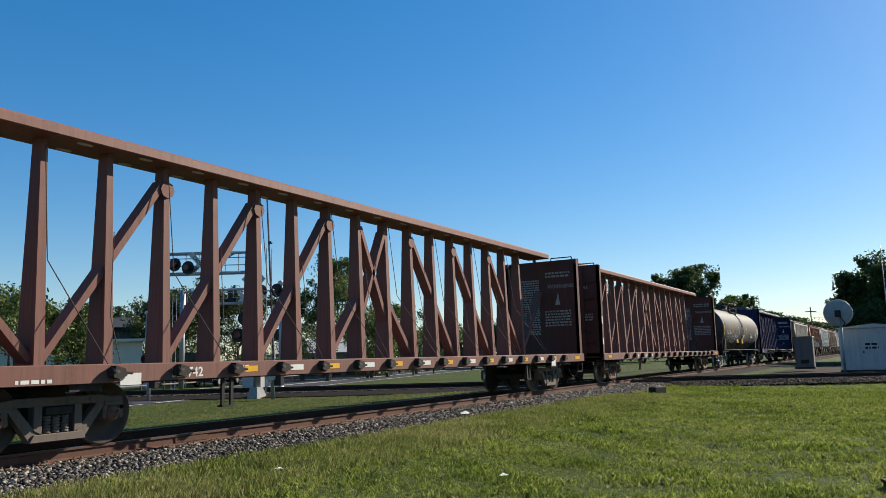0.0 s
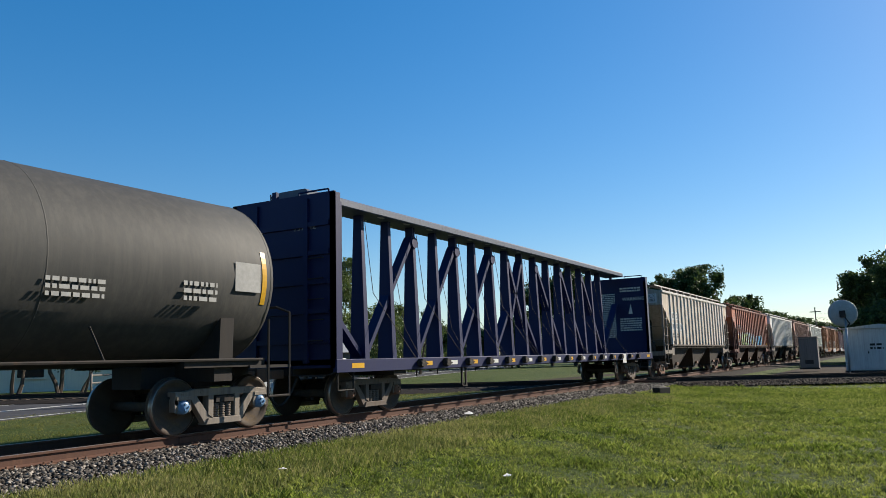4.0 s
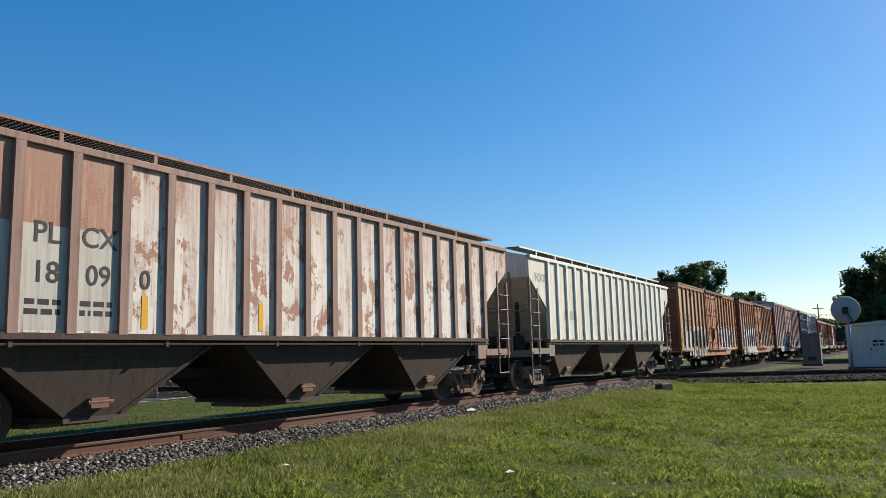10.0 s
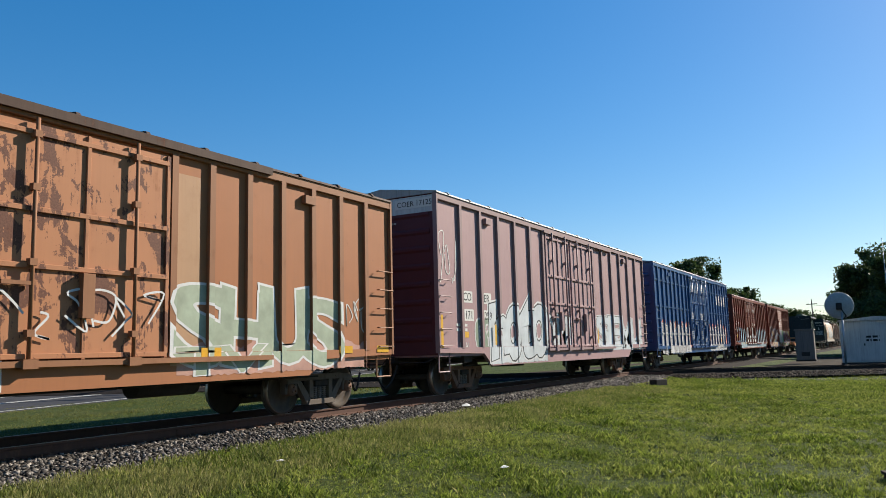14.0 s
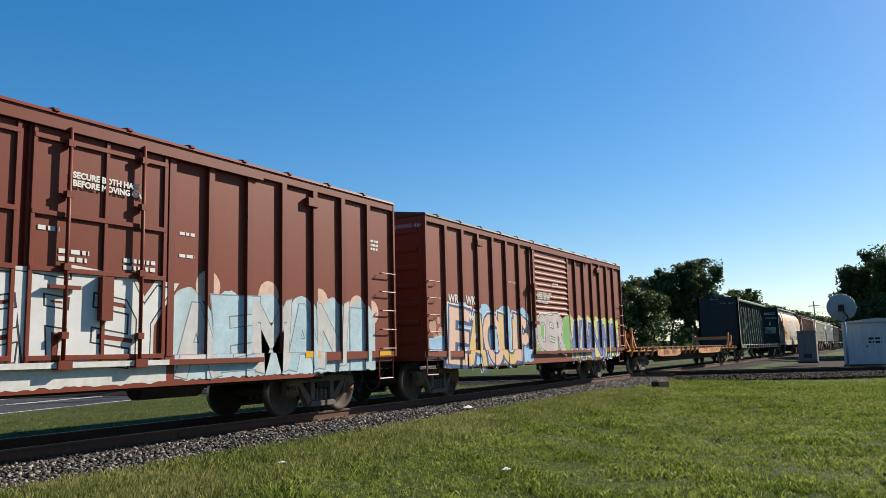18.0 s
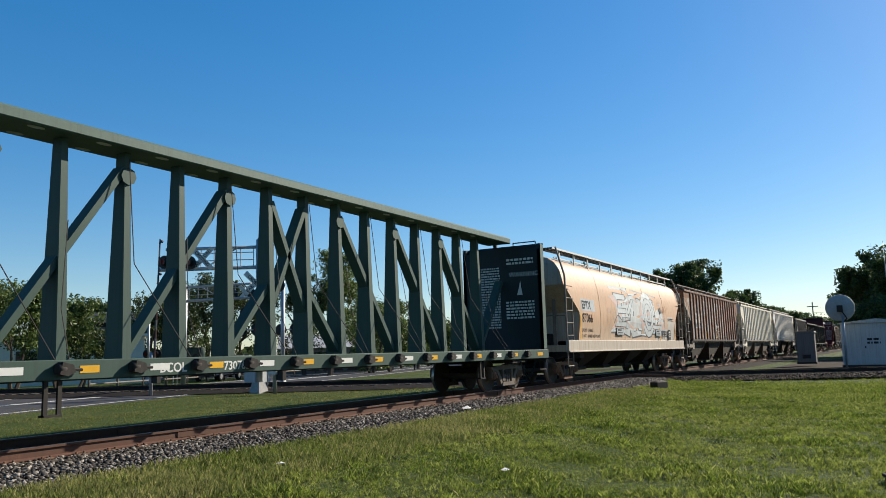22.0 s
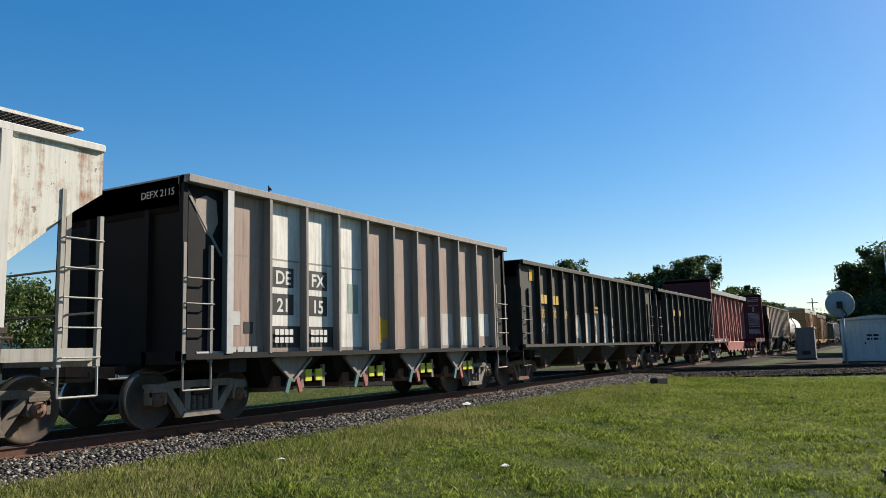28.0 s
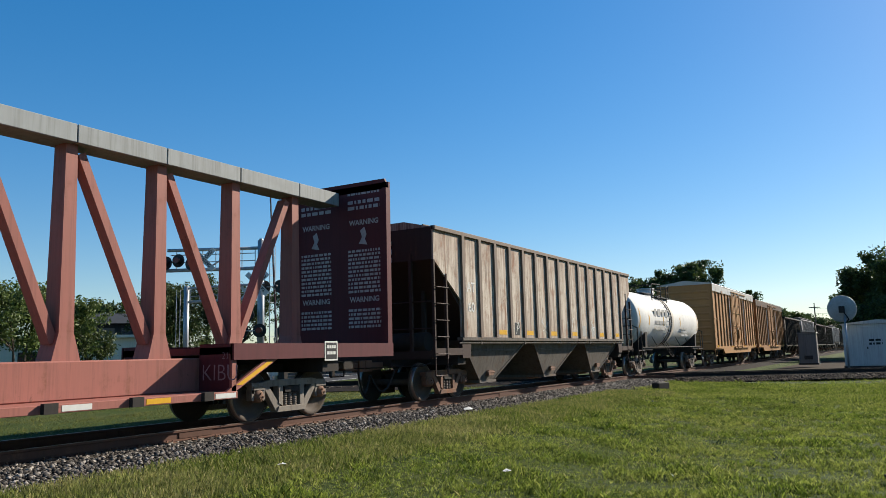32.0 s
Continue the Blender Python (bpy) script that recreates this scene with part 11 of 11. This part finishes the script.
    for fx, fy, stripes in ((97.97, 38.9, True), (99.8, 37.6, False)):
        f = thing("flagpole", "flag hanging on a tall thin pole", "flagpole", (fx, fy, -0.4), group="flags")
        part("pole", Shape().cyl((0, 0, 0), (0, 0, 7.6 if stripes else 7.0), 0.06, 8), GALV, f)
        z0 = 7.2 if stripes else 6.6
        if stripes:
            for k in range(9):
                part("stripe", Shape().prism([(0.05, z0 - 0.25 * k), (0.55, z0 - 0.25 * k - 0.25), (1.0, z0 - 0.25 * k - 0.75), (1.0, z0 - 0.25 * k - 1.0), (0.55, z0 - 0.25 * k - 0.5), (0.05, z0 - 0.25 * k - 0.25)], "y", -0.02, 0.02), cloth_r if k % 2 == 0 else cloth_w, f)
            part("canton", Shape().prism([(0.05, z0), (0.5, z0 - 0.2), (0.5, z0 - 1.2), (0.05, z0 - 1.1)], "y", -0.03, 0.03), cloth_b, f)
        else:
            part("cloth", Shape().prism([(0.05, z0), (0.9, z0 - 0.4), (0.9, z0 - 2.1), (0.05, z0 - 1.5)], "y", -0.02, 0.02), cloth_w, f)
    dk = plain("dark lamp post paint", (0.03, 0.03, 0.03), 0.6)
    for x, y, t in ((84.0, 33.5, 4.2), (92.0, 36.0, 4.4), (70.0, 30.5, 3.8), (62.0, 28.0, 3.4)):
        s = Shape().cyl((0, 0, 0), (0, 0, t), 0.07, 8).box(-0.5, 0.1, -0.12, 0.12, t - 0.05, t + 0.08)
        solid("lamp_post", s, dk, "dark lamp post with a flat head", "lamp post", (x, y, -0.4), group="lamp posts")
    # utility pole and wires far down the line
    wood = plain("grey pole wood", (0.16, 0.13, 0.11), 0.9)
    ends = []
    for x, y in ((205.0, 5.5), (206.0, -16.0)):
        p = thing("utility_pole", "wooden utility pole with a crossarm", "utility pole", (x, y, -0.4), group="utility poles")
        part("pole", Shape().cyl((0, 0, 0), (0, 0, 11.5), 0.17, 8, 0.12), wood, p)
        part("crossarm", Shape().box(-0.1, 0.1, -1.2, 1.2, 10.3, 10.5), wood, p)
        ends.append((x, y))
    wire = Shape()
    for z in (9.0, 10.1):
        pts = [(ends[0][0] + (ends[1][0] - ends[0][0]) * k / 10, ends[0][1] + (ends[1][1] - ends[0][1]) * k / 10, z - 0.4 - 0.5 * math.sin(math.pi * k / 10)) for k in range(11)]
        wire.tube(pts, 0.025, 4)
    solid("power_line", wire, HOSE, "pair of black overhead wires", "power line")


buildings()


# ---- vehicles on the road ----
def road_vehicle(label, paint_mat, van=True):
    v = thing("car", label, "car")
    if van:
        poly = [(-2.3, 0.45), (2.3, 0.45), (2.35, 0.85), (2.2, 1.0), (1.35, 1.1), (0.75, 1.72), (-2.0, 1.78), (-2.3, 1.5)]
        win = [(1.15, 1.12), (0.72, 1.62), (-1.9, 1.66), (-2.1, 1.15)]
    else:
        poly = [(-2.2, 0.4), (2.2, 0.4), (2.25, 0.75), (1.2, 0.95), (0.5, 1.42), (-1.2, 1.45), (-2.0, 0.98), (-2.25, 0.9)]
        win = [(0.95, 0.98), (0.42, 1.36), (-1.1, 1.38), (-1.6, 1.0)]
    part("body", Shape().prism(poly, "y", -0.88, 0.88), paint_mat, v, bevel=0.05)
    g = plain("tinted car glass", (0.015, 0.018, 0.02), 0.06, bump=0)
    part("window", Shape().prism(win, "y", -0.892, 0.892), g, v)
    part("bumper", Shape().box(2.28, 2.4, -0.85, 0.85, 0.42, 0.65).box(-2.4, -2.26, -0.85, 0.85, 0.42, 0.65), GRIME, v)
    tyre = plain("tyre rubber", (0.02, 0.02, 0.02), 0.8)
    rim = plain("silver wheel rim", (0.5, 0.5, 0.5), 0.35, 0.8)
    for x in (-1.4, 1.45):
        for e in (-1, 1):
            w = part("wheel", Shape().turned([(-0.11, 0.2), (-0.11, 0.31), (-0.08, 0.34), (0.08, 0.34), (0.11, 0.31), (0.11, 0.2)], "y", 18), tyre, v, at=(x, e * 0.80, 0.34))
            part("rim", Shape().cyl((0, -0.10, 0), (0, 0.10, 0), 0.2, 12), rim, w)
    for e in (-1, 1):
        part("headlight", Shape().box(2.27, 2.36, e * 0.62 - 0.16, e * 0.62 + 0.16, 0.72, 0.86), GALV, v)
    return v


VAN = road_vehicle("white van driving along the road behind the train", plain("white car paint", (0.70, 0.71, 0.72), 0.25, vary=0.04, bump=0))
PARKED = road_vehicle("dark blue car standing beyond the road", plain("dark blue car paint", (0.02, 0.03, 0.07), 0.2, vary=0.05, bump=0), False)
PARKED.matrix_world = pose(40.0, 30.5, -0.36, 0, 0, 20)
P2 = road_vehicle("silver van standing in the lot beyond the road", plain("silver car paint", (0.45, 0.46, 0.47), 0.25, 0.4, vary=0.05, bump=0))
P2.matrix_world = pose(50.0, 38.0, -0.36, 0, 0, 35)


# ---- movement ----
def run(t):
    """How far the train has rolled towards -x by t seconds."""
    return 14.345 * t - 0.00639 * (t - 16.0) ** 2


def motions():
    stops = [2.0 * k for k in range(17)]
    for car, place in TRAIN:
        walk(car, [(t, pose(place - run(t), 0, 0)) for t in stops])
    places = dict((car.name, place) for car, place in TRAIN)
    for car, off, x, wheel in WHEELS:
        p = places[car.name] + off
        first, last = None, None
        rows = []
        for k in range(0, 961):
            t = k / 30.0
            if -9.0 < p - run(t) < 42.0:
                rows.append((t, -run(t) / 0.457))
        if not rows:
            continue
        # the wheel turns by just what the rail passes under it
        keyed = [(t, pose(x, 0, 0.457, 0, math.degrees(a), 0)) for t, a in rows]
        if keyed[0][0] > 0:
            keyed.insert(0, (0.0, keyed[0][1]))
        if keyed[-1][0] < 32.0:
            keyed.append((32.0, keyed[-1][1]))
        walk(wheel, keyed)
    heading = math.degrees(math.atan2(ROAD_D.y, ROAD_D.x))
    # the van passes at town speed and is soon far down the road
    rows = []
    for t in (0.0, 2.0, 4.0, 8.0, 12.0, 32.0):
        p = Vector((22.2, 18.4, -0.352)) + ROAD_D * (11.6 * (min(t, 12.0) - 1.8) + 0.02 * max(0.0, t - 12.0))
        rows.append((t, pose(p.x, p.y, p.z, 0, 0, heading)))
    walk(VAN, rows)


motions()
